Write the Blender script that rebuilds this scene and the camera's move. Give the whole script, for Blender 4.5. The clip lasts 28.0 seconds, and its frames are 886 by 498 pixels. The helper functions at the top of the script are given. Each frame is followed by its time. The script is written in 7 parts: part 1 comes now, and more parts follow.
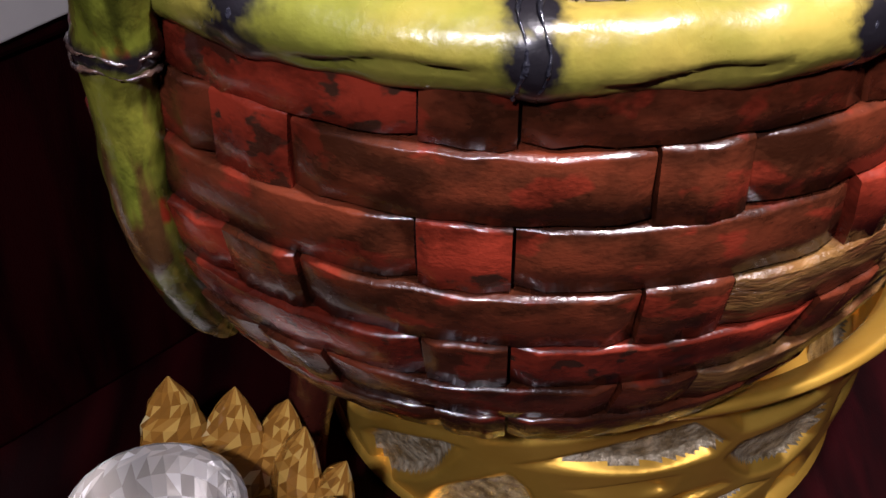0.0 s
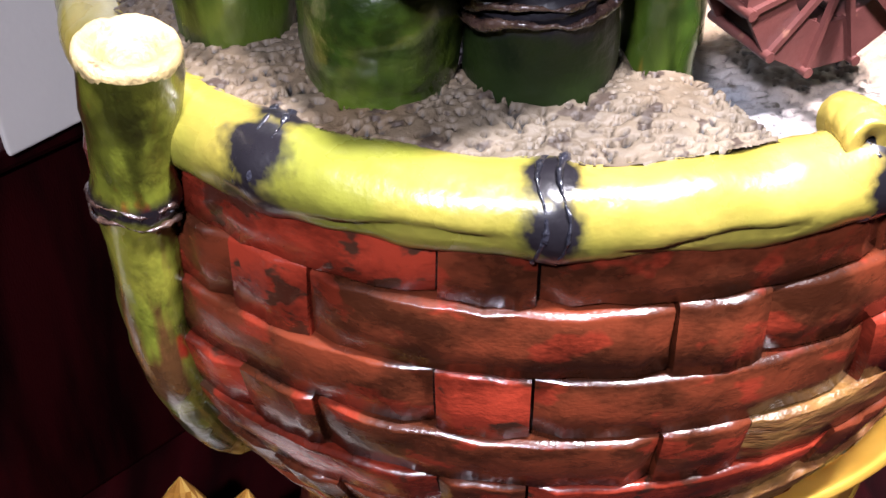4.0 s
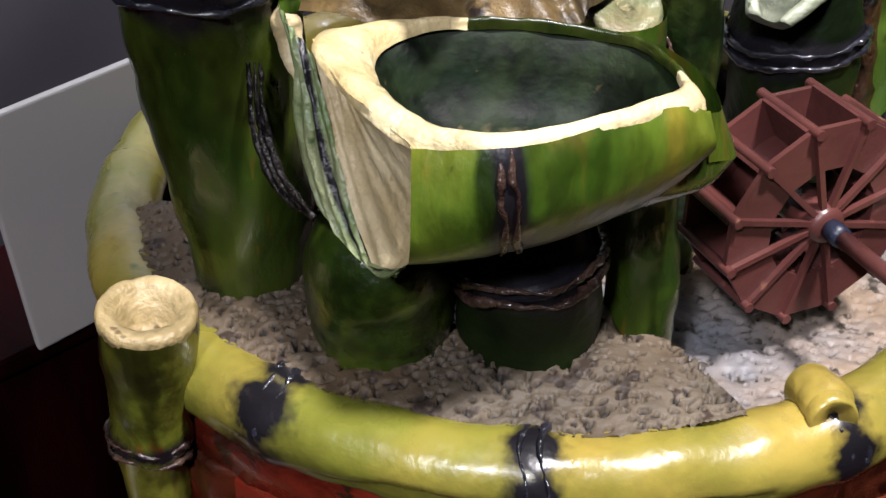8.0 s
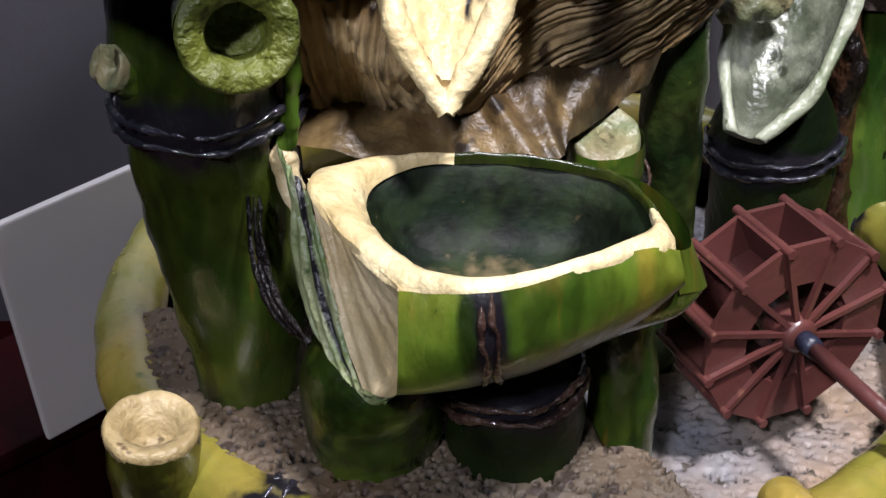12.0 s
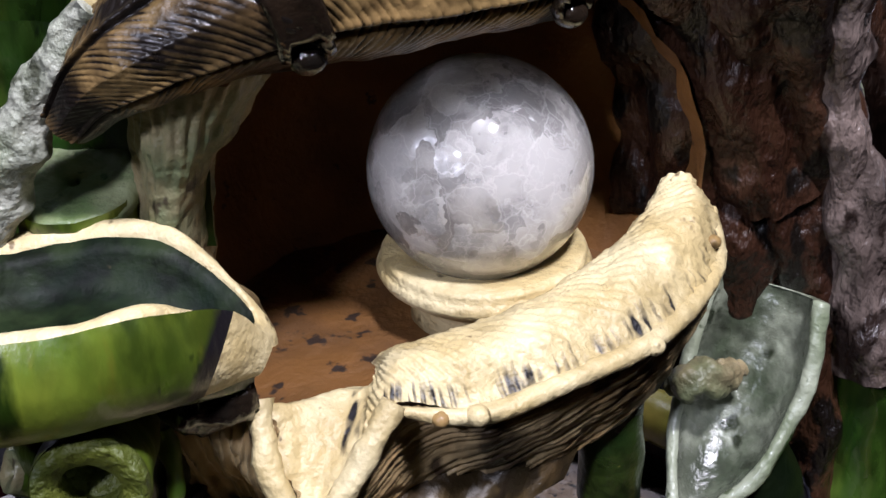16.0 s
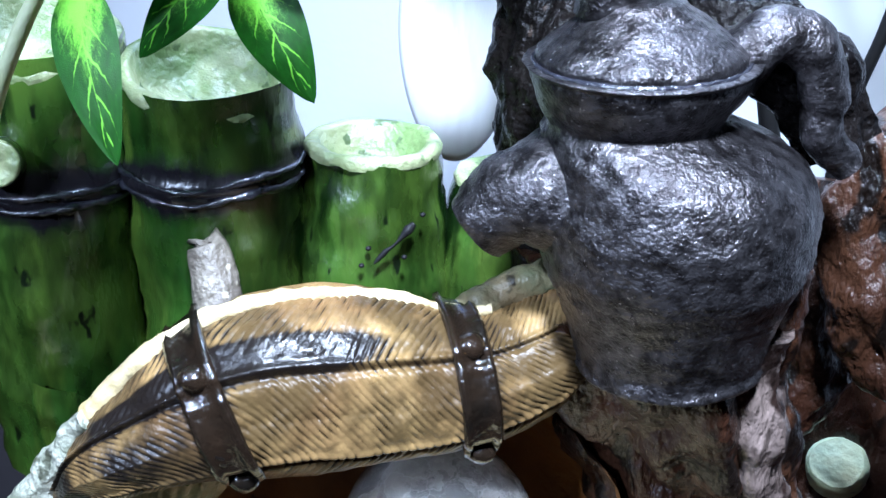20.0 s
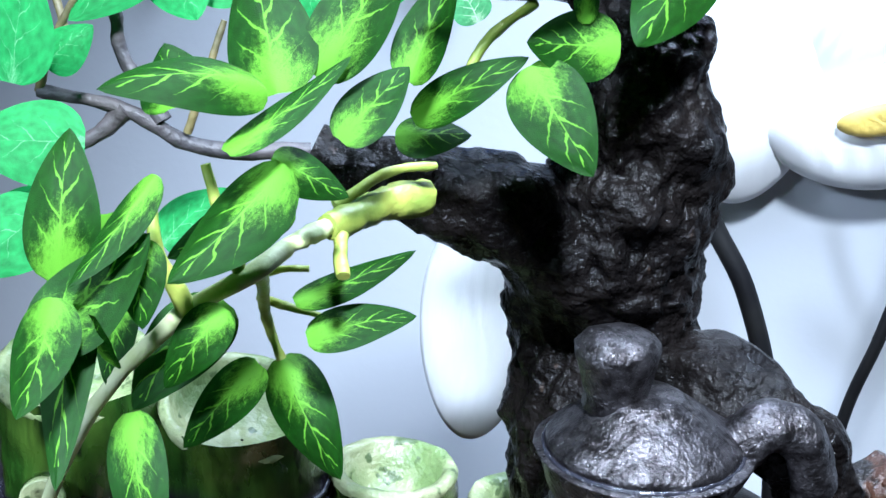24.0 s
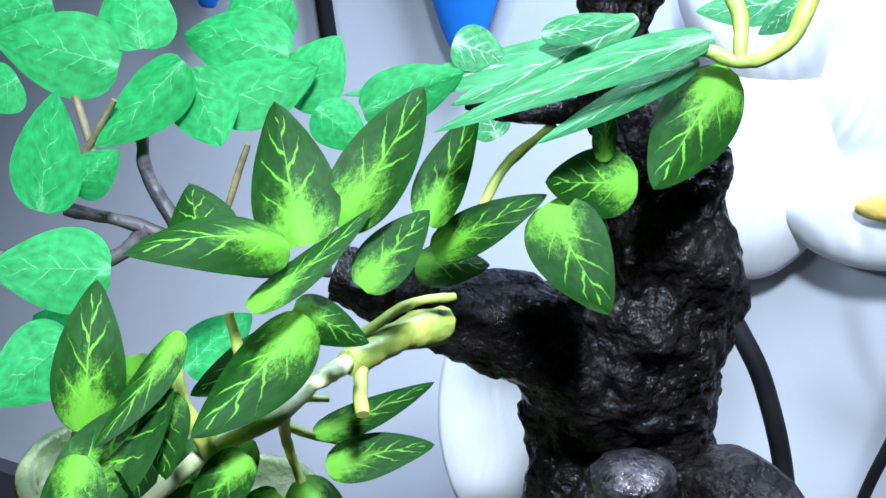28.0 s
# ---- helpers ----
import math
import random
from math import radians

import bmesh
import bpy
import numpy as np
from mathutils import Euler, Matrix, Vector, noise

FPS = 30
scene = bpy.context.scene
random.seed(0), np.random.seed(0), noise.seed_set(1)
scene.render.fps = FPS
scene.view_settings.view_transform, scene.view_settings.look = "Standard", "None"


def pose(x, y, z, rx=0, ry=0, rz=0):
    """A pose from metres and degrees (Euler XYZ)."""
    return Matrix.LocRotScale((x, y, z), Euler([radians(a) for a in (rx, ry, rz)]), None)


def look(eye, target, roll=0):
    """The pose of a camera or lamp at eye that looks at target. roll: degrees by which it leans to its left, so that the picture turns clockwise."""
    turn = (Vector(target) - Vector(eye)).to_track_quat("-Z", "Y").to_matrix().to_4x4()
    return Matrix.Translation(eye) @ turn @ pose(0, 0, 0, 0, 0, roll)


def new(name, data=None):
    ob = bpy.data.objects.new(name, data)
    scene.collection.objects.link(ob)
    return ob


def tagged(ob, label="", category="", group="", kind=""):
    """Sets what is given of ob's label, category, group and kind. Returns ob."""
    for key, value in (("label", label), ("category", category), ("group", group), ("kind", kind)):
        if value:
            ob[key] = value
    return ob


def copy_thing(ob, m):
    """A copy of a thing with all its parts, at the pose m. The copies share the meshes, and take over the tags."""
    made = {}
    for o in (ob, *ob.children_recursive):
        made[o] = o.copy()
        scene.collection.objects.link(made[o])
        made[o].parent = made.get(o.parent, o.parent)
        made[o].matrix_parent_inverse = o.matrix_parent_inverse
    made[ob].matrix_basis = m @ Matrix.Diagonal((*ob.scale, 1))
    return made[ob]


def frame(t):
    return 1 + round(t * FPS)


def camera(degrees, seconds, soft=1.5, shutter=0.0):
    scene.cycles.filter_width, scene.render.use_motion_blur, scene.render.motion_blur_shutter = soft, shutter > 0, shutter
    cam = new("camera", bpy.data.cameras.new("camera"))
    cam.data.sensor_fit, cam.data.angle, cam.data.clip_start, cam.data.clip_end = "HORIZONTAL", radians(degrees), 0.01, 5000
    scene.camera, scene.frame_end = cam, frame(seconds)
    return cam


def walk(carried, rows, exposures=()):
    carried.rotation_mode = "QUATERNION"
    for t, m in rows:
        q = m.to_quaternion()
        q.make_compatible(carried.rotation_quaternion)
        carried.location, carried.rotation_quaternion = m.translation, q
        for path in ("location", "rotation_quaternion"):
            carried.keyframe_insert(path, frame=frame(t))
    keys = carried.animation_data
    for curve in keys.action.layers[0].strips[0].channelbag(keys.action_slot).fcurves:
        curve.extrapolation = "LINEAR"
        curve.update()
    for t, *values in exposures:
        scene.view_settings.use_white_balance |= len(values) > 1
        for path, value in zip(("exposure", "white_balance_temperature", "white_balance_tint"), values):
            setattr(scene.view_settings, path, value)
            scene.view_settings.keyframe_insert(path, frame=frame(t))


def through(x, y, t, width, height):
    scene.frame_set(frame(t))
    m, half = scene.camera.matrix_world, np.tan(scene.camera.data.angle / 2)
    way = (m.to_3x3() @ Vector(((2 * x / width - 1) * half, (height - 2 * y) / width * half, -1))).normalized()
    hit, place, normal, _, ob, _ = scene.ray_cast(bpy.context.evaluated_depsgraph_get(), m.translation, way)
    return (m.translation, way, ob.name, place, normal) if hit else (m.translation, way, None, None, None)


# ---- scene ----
cam = camera(39.2, 28.0)
METRES, EYE, TILT, LEAN, TURN = 0.5, 0.34, -39.0, 0.0, 0.0
ROWS = [
    (0.0, 0.0, 0.0, 0.0, -0.0, 0.0, 0.0),
    (0.5, -0.008, 0.0046, 0.0144, -0.97, 0.03, -0.07),
    (1.0, -0.0096, 0.0167, 0.0275, -1.08, -0.46, 0.55),
    (1.5, -0.018, 0.0225, 0.0357, -0.85, -0.77, 0.27),
    (2.0, -0.015, 0.0191, 0.0292, -0.55, -0.63, 0.43),
    (2.5, -0.0097, 0.0117, 0.0302, -0.39, -0.49, 0.49),
    (4.5, -0.0079, -0.0088, 0.0637, -0.07, 1.27, 0.27),
    (5.0, -0.0033, -0.0138, 0.0717, -0.03, 1.88, 0.15),
    (5.5, 0.0009, -0.0225, 0.0843, 0.02, 2.6, 0.19),
    (6.0, 0.0056, -0.0313, 0.101, 0.29, 3.05, -0.11),
    (6.5, 0.009, -0.0347, 0.1049, 0.6, 3.54, -0.25),
    (7.0, 0.0037, -0.0412, 0.1199, 0.94, 4.05, -0.66),
    (7.5, 0.0102, -0.0446, 0.122, 1.18, 4.58, -0.63),
    (8.0, 0.0072, -0.0456, 0.1237, 1.23, 4.82, -0.87),
    (8.5, 0.0067, -0.0437, 0.125, 1.31, 4.88, -0.84),
    (9.0, 0.005, -0.0454, 0.1327, 1.28, 4.93, -0.72),
    (9.5, 0.007, -0.0526, 0.1472, 1.23, 5.13, -0.6),
    (10.0, 0.0103, -0.062, 0.1521, 1.33, 5.69, -0.69),
    (10.5, 0.0115, -0.0696, 0.1523, 1.43, 6.1, -0.76),
    (11.0, 0.0073, -0.0722, 0.1529, 1.42, 6.5, -0.89),
    (11.5, 0.0114, -0.077, 0.1512, 1.47, 6.63, -0.94),
    (13.5, 0.0186, -0.0807, 0.173, 1.87, 7.3, -0.73),
    (14.0, 0.0132, -0.0794, 0.1766, 1.89, 7.57, -0.78),
    (14.5, 0.0037, -0.0791, 0.1895, 1.8, 7.77, -0.87),
    (15.0, 0.0074, -0.0748, 0.2209, 1.88, 8.18, -1.09),
    (15.5, 0.0521, -0.0757, 0.2561, 3.27, 8.73, -1.8),
    (16.0, 0.1382, -0.1005, 0.307, 9.48, 9.71, -5.95),
    (16.5, 0.2264, -0.1281, 0.3449, 14.67, 9.13, -10.15),
    (17.0, 0.2823, -0.1226, 0.3788, 19.57, 8.77, -12.43),
    (17.5, 0.3035, -0.1393, 0.404, 22.21, 8.31, -14.0),
    (18.0, 0.3132, -0.1422, 0.4205, 22.55, 8.54, -14.59),
    (18.5, 0.3123, -0.1422, 0.4283, 22.39, 9.16, -14.49),
    (19.0, 0.304, -0.1606, 0.4422, 22.05, 9.77, -14.55),
    (19.5, 0.3073, -0.1714, 0.4582, 21.66, 10.57, -14.68),
    (20.0, 0.3057, -0.1904, 0.4666, 21.5, 11.43, -15.11),
    (20.5, 0.3128, -0.1993, 0.4814, 21.55, 12.03, -15.39),
    (21.0, 0.309, -0.2032, 0.4964, 22.03, 12.52, -15.66),
    (21.5, 0.3075, -0.2134, 0.5076, 22.13, 13.02, -15.75),
    (22.0, 0.3079, -0.2275, 0.5201, 22.12, 14.03, -15.94),
    (22.5, 0.3057, -0.2391, 0.5355, 22.04, 15.09, -16.23),
    (24.5, 0.3058, -0.2819, 0.5803, 21.9, 16.63, -16.92),
    (25.0, 0.304, -0.2875, 0.5918, 22.06, 16.78, -17.04),
    (25.5, 0.3015, -0.2917, 0.6102, 22.35, 16.99, -16.99),
    (26.0, 0.2959, -0.3017, 0.6217, 22.4, 17.43, -17.35),
    (26.5, 0.297, -0.3104, 0.6247, 22.42, 17.49, -17.55),
    (27.0, 0.2993, -0.3075, 0.6208, 22.44, 17.29, -17.52),
    (27.5, 0.3019, -0.3028, 0.6169, 22.57, 16.94, -17.38),
    (28.0, 0.3014, -0.3008, 0.6185, 22.64, 16.84, -17.39),
]
EXPOSE = [(0.0, 0.55, 6300, 25), (1.0, 1.45, 6100, 24), (2.0, 1.85, 6100, 23), (5.0, 1.3, 6050, 19), (6.5, 0.55, 6200, 17), (8.0, 0.1, 6300, 16), (9.5, 0.05, 6300, 16), (11.0, -0.1, 6200, 17), (14.5, -0.15, 6000, 22), (16.0, -0.55, 5800, 20), (17.0, -0.55, 5500, 16), (18.5, -0.1, 5200, 11), (20.0, 0.4, 4900, 9), (22.0, 0.30, 5100, 6), (25.0, -0.1, 5150, 7), (28.0, -0.2, 5150, 7)]
walk(cam, [(t, pose(0, 0, EYE, TILT, LEAN, TURN) @ pose(METRES * x, METRES * y, METRES * z, 90 + pitch, roll, yaw)) for t, x, y, z, yaw, pitch, roll in ROWS], EXPOSE)

# ---- light ----
world = bpy.data.worlds.new("room")
scene.world = world
world.use_nodes = True
wn = world.node_tree.nodes
wn["Background"].inputs[0].default_value = (0.75, 0.82, 1.0, 1)
wn["Background"].inputs[1].default_value = 0.006


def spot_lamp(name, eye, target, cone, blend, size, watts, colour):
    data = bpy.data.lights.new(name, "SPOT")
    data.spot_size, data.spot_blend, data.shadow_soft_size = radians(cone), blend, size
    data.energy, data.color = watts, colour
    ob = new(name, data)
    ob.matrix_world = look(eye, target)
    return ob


spot_lamp("ceiling_spot", (0.24, 0.02, 1.04), (0.03, 0.26, 0.32), 80, 0.9, 0.045, 66.0, (1.0, 0.975, 0.95))
spot_lamp("front_spot", (-0.24, -0.58, 1.03), (0.03, 0.28, 0.30), 60, 1.0, 0.05, 39.0, (0.95, 0.97, 1.03))
# Unseen fill lamp, added to brighten the upper wall and back-light the leaves.
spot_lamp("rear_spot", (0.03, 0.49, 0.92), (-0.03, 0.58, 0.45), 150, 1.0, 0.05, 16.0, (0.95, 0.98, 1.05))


# ---- materials ----
def mat(name, base, rough=0.5, metal=0.0, second=None, scale=40.0, bump=0.3, fine=400.0, spots=None, spot_scale=180.0,
        spot_cut=0.62, coat=0.0, stretch=(1, 1, 1), dist=0.001, paint_col=(0.008, 0.007, 0.009), wash=0.0, wash_scale=22.0, dents=0.0, spec=0.5, streak=None, streak_cut=0.56):
    """A painted or natural surface: two colours mixed by noise, fine specks and bump."""
    m = bpy.data.materials.new(name)
    m.use_nodes = True
    n, l = m.node_tree.nodes, m.node_tree.links
    b = n["Principled BSDF"]
    b.inputs["Roughness"].default_value, b.inputs["Metallic"].default_value = rough, metal
    b.inputs["Coat Weight"].default_value, b.inputs["Coat Roughness"].default_value = coat, 0.07
    b.inputs["Specular IOR Level"].default_value = spec
    co = n.new("ShaderNodeTexCoord")
    mp = n.new("ShaderNodeMapping")
    mp.inputs["Scale"].default_value = stretch
    l.new(co.outputs["Object"], mp.inputs["Vector"])

    def noise_at(s, detail=6.0):
        t = n.new("ShaderNodeTexNoise")
        t.inputs["Scale"].default_value, t.inputs["Detail"].default_value = s, detail
        l.new(mp.outputs["Vector"], t.inputs["Vector"])
        return t

    def mix(fac, a, bcol):
        x = n.new("ShaderNodeMix")
        x.data_type = "RGBA"
        l.new(fac, x.inputs[0])
        for sock, v in ((x.inputs[6], a), (x.inputs[7], bcol)):
            if isinstance(v, tuple):
                sock.default_value = (*v, 1)
            else:
                l.new(v, sock)
        return x.outputs[2]

    def ramp(fac, lo, hi):
        r = n.new("ShaderNodeMapRange")
        r.inputs[1].default_value, r.inputs[2].default_value = lo, hi
        l.new(fac, r.inputs[0])
        return r.outputs[0]

    col = mix(ramp(noise_at(scale).outputs[0], 0.38, 0.62), base, second or tuple(c * 0.6 for c in base))
    if spots:
        col = mix(ramp(noise_at(spot_scale, 3).outputs[0], spot_cut, spot_cut + 0.05), col, spots)
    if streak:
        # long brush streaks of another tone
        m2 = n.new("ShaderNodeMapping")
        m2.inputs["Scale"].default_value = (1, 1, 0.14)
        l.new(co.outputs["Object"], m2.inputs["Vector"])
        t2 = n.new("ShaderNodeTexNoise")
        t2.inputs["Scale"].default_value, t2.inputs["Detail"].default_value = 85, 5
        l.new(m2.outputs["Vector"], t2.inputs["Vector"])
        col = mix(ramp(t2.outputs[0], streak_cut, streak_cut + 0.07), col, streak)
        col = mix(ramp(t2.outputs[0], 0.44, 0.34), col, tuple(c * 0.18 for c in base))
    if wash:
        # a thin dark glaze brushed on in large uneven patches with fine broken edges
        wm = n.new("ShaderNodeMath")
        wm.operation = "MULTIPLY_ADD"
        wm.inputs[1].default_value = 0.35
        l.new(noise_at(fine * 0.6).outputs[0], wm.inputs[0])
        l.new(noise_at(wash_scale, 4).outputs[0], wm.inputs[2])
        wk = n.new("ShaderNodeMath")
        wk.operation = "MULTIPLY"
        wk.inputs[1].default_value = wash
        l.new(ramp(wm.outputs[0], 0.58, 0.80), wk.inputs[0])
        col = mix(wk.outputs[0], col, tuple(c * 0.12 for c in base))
    at = n.new("ShaderNodeAttribute")
    at.attribute_name = "paint"
    pm = n.new("ShaderNodeMath")
    pm.operation = "MULTIPLY_ADD"
    pm.inputs[1].default_value = 0.7
    l.new(noise_at(fine * 0.5).outputs[0], pm.inputs[0])
    l.new(at.outputs["Fac"], pm.inputs[2])
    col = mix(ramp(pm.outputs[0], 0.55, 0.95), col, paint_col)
    l.new(col, b.inputs["Base Color"])
    f = noise_at(fine)
    if bump:
        bp = n.new("ShaderNodeBump")
        bp.inputs["Strength"].default_value, bp.inputs["Distance"].default_value = bump, dist
        l.new(f.outputs[0], bp.inputs["Height"])
        if dents:
            b2 = n.new("ShaderNodeBump")
            b2.inputs["Strength"].default_value, b2.inputs["Distance"].default_value = dents, 0.004
            l.new(noise_at(130, 4).outputs[0], b2.inputs["Height"])
            l.new(b2.outputs["Normal"], bp.inputs["Normal"])
        l.new(bp.outputs["Normal"], b.inputs["Normal"])
    rr = n.new("ShaderNodeMapRange")
    rr.inputs[3].default_value, rr.inputs[4].default_value = max(0.02, rough - 0.12), min(1, rough + 0.15)
    l.new(noise_at(scale * 3).outputs[0], rr.inputs[0])
    l.new(rr.outputs[0], b.inputs["Roughness"])
    m["mix"] = 1
    return m


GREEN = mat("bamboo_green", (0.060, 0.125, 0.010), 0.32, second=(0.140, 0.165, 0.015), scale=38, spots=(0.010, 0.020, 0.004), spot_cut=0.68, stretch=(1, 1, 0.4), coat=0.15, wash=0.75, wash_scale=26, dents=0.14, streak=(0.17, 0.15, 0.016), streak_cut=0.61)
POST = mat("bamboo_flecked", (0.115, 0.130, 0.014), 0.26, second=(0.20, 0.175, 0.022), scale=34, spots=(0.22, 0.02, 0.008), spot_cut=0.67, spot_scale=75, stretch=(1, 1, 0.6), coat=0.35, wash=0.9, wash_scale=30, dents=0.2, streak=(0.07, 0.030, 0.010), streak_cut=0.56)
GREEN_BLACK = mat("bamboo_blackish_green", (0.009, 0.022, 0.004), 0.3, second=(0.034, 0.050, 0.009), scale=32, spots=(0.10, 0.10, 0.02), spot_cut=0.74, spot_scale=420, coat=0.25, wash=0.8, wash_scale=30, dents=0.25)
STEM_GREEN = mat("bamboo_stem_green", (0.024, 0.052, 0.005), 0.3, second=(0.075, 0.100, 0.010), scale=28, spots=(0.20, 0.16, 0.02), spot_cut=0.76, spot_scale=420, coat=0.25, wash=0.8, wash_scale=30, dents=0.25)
# Nearly black green for the stems below the cup and the scoop.
NEAR_BLACK = mat("bamboo_near_black", (0.003, 0.006, 0.002), 0.4, second=(0.008, 0.014, 0.003), scale=40, coat=0.0, dents=0.2, spec=0.15)
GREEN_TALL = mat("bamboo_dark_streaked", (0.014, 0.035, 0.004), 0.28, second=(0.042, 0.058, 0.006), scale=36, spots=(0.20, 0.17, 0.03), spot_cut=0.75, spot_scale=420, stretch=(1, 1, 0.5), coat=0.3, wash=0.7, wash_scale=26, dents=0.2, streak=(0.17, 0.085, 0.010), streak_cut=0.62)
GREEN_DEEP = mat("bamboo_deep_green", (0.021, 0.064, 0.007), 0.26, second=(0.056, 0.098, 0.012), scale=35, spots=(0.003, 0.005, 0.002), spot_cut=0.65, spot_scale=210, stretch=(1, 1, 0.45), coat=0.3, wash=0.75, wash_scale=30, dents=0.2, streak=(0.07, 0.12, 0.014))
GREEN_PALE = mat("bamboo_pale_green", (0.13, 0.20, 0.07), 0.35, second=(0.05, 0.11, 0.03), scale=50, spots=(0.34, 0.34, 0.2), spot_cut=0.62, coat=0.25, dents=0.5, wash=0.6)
OLIVE = mat("bamboo_yellow", (0.35, 0.255, 0.050), 0.28, second=(0.16, 0.165, 0.022), scale=20, spots=(0.10, 0.12, 0.012), spot_cut=0.72, spot_scale=60, coat=0.3, bump=0.12, fine=600, wash=0.3, wash_scale=35, dents=0.06)
FACE = mat("carved_tan", (0.60, 0.50, 0.30), 0.42, second=(0.45, 0.35, 0.18), scale=60, bump=0.5, fine=700, spots=(0.22, 0.15, 0.06), spot_cut=0.69, dents=0.3, wash=0.12, wash_scale=55)
CREAM = mat("cut_cream", (0.64, 0.54, 0.31), 0.45, second=(0.48, 0.37, 0.17), scale=60, bump=0.7, spots=(0.16, 0.11, 0.045), spot_cut=0.68, dents=0.5, wash=0.15, wash_scale=55)
DARK_IN = mat("pool_dark_green", (0.004, 0.010, 0.004), 0.55, second=(0.016, 0.026, 0.009), scale=75, spots=(0.08, 0.066, 0.03), spot_cut=0.70, spot_scale=260, dents=0.15, wash=0.8, wash_scale=60, spec=0.15, paint_col=(0.22, 0.16, 0.085))
NODE = mat("node_black", (0.008, 0.008, 0.011), 0.2, second=(0.02, 0.02, 0.028), scale=120, bump=1.0, coat=0.5, dents=0.6)
NODE_BROWN = mat("node_brown", (0.02, 0.010, 0.009), 0.25, second=(0.05, 0.028, 0.02), scale=150, bump=1.0, coat=0.4, dents=0.6)
RED = mat("red_wicker", (0.21, 0.024, 0.011), 0.24, second=(0.13, 0.017, 0.008), scale=45, spots=(0.040, 0.016, 0.009), spot_cut=0.58, spot_scale=110, bump=0.15, fine=900, stretch=(1, 1, 1.6), coat=0.25, wash=0.7, wash_scale=45, dents=0.08, spec=0.35)
BROWN = mat("brown_wicker", (0.100, 0.020, 0.008), 0.24, second=(0.045, 0.014, 0.006), scale=45, spots=(0.155, 0.020, 0.009), spot_cut=0.57, spot_scale=60, bump=0.15, fine=900, stretch=(1, 1, 1.6), coat=0.25, wash=0.7, wash_scale=45, dents=0.08, spec=0.35)
TAN = mat("tan_wicker", (0.23, 0.115, 0.032), 0.3, second=(0.09, 0.03, 0.011), scale=90, bump=0.7, stretch=(1, 1, 4), coat=0.2, wash=0.7, wash_scale=50, dents=0.4)
CORE = mat("dark_core", (0.02, 0.008, 0.006), 0.5, scale=60)
POST_CUT = mat("post_cut_tan", (0.40, 0.31, 0.155), 0.45, second=(0.27, 0.20, 0.085), scale=60, bump=0.7, spots=(0.12, 0.08, 0.035), spot_cut=0.66, dents=0.5, wash=0.2, wash_scale=55)
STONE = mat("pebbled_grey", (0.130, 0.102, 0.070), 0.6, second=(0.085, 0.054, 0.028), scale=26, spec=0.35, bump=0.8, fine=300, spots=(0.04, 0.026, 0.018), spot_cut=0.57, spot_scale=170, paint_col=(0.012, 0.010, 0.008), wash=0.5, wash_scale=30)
STONE_LOW = mat("pebbled_warm", (0.29, 0.20, 0.125), 0.5, second=(0.16, 0.165, 0.18), scale=18, bump=0.6, fine=260, spots=(0.05, 0.04, 0.03), spot_cut=0.60, spot_scale=150)
LEAFY = mat("sheath_tan", (0.36, 0.235, 0.09), 0.30, second=(0.18, 0.105, 0.042), scale=50, bump=0.5, spots=(0.03, 0.018, 0.012), spot_cut=0.63, spot_scale=60, coat=0.05, spec=0.3, wash=0.85, wash_scale=34, paint_col=(0.008, 0.006, 0.005))
FLANK = mat("sheath_pale_tan", (0.50, 0.38, 0.20), 0.36, second=(0.30, 0.195, 0.085), scale=45, bump=0.5, spots=(0.05, 0.03, 0.018), spot_cut=0.66, spot_scale=60, spec=0.3, wash=0.55, wash_scale=34, paint_col=(0.030, 0.019, 0.011))
SHEATH_BROWN = mat("sheath_brown", (0.150, 0.100, 0.038), 0.42, second=(0.070, 0.042, 0.016), scale=60, bump=0.6, spots=(0.014, 0.009, 0.006), spot_cut=0.58, spot_scale=70, wash=0.8, wash_scale=40, dents=0.3)
SHEATH_DARK = mat("sheath_dark", (0.005, 0.004, 0.003), 0.16, second=(0.016, 0.010, 0.006), scale=60, bump=0.4, coat=0.5, dents=0.4, spots=(0.09, 0.05, 0.02), spot_cut=0.72, spot_scale=150)
CAVE = mat("cave_brown", (0.21, 0.092, 0.020), 0.6, second=(0.125, 0.053, 0.012), scale=40, bump=0.6, spots=(0.03, 0.013, 0.006), spot_cut=0.66)
# Darker copy of the cave brown; the floor's shade is in this colour.
CAVE_SHADED = mat("cave_floor", (0.155, 0.067, 0.015), 0.6, second=(0.080, 0.036, 0.010), scale=40, bump=0.6, spots=(0.02, 0.01, 0.005), spot_cut=0.62)
WORN = mat("worn_whitish", (0.44, 0.44, 0.36), 0.4, second=(0.20, 0.22, 0.15), scale=70, bump=1.0, fine=420, dist=0.0016, spots=(0.07, 0.075, 0.045), spot_cut=0.60, spot_scale=120, dents=0.6, wash=0.4, wash_scale=60)
WEATHERED = mat("weathered_tan_green", (0.33, 0.255, 0.135), 0.4, second=(0.15, 0.175, 0.085), scale=55, bump=0.8, fine=420, spots=(0.05, 0.04, 0.022), spot_cut=0.64, spot_scale=120, dents=0.5, wash=0.5, wash_scale=45)
ROOT = mat("root_brown", (0.022, 0.0085, 0.0045), 0.28, second=(0.050, 0.022, 0.011), scale=40, bump=1.0, fine=480, dist=0.0016, spots=(0.006, 0.004, 0.003), spot_cut=0.54, spot_scale=80, coat=0.1, wash=0.1, wash_scale=45, dents=1.0, stretch=(1, 1, 0.55), spec=0.4)
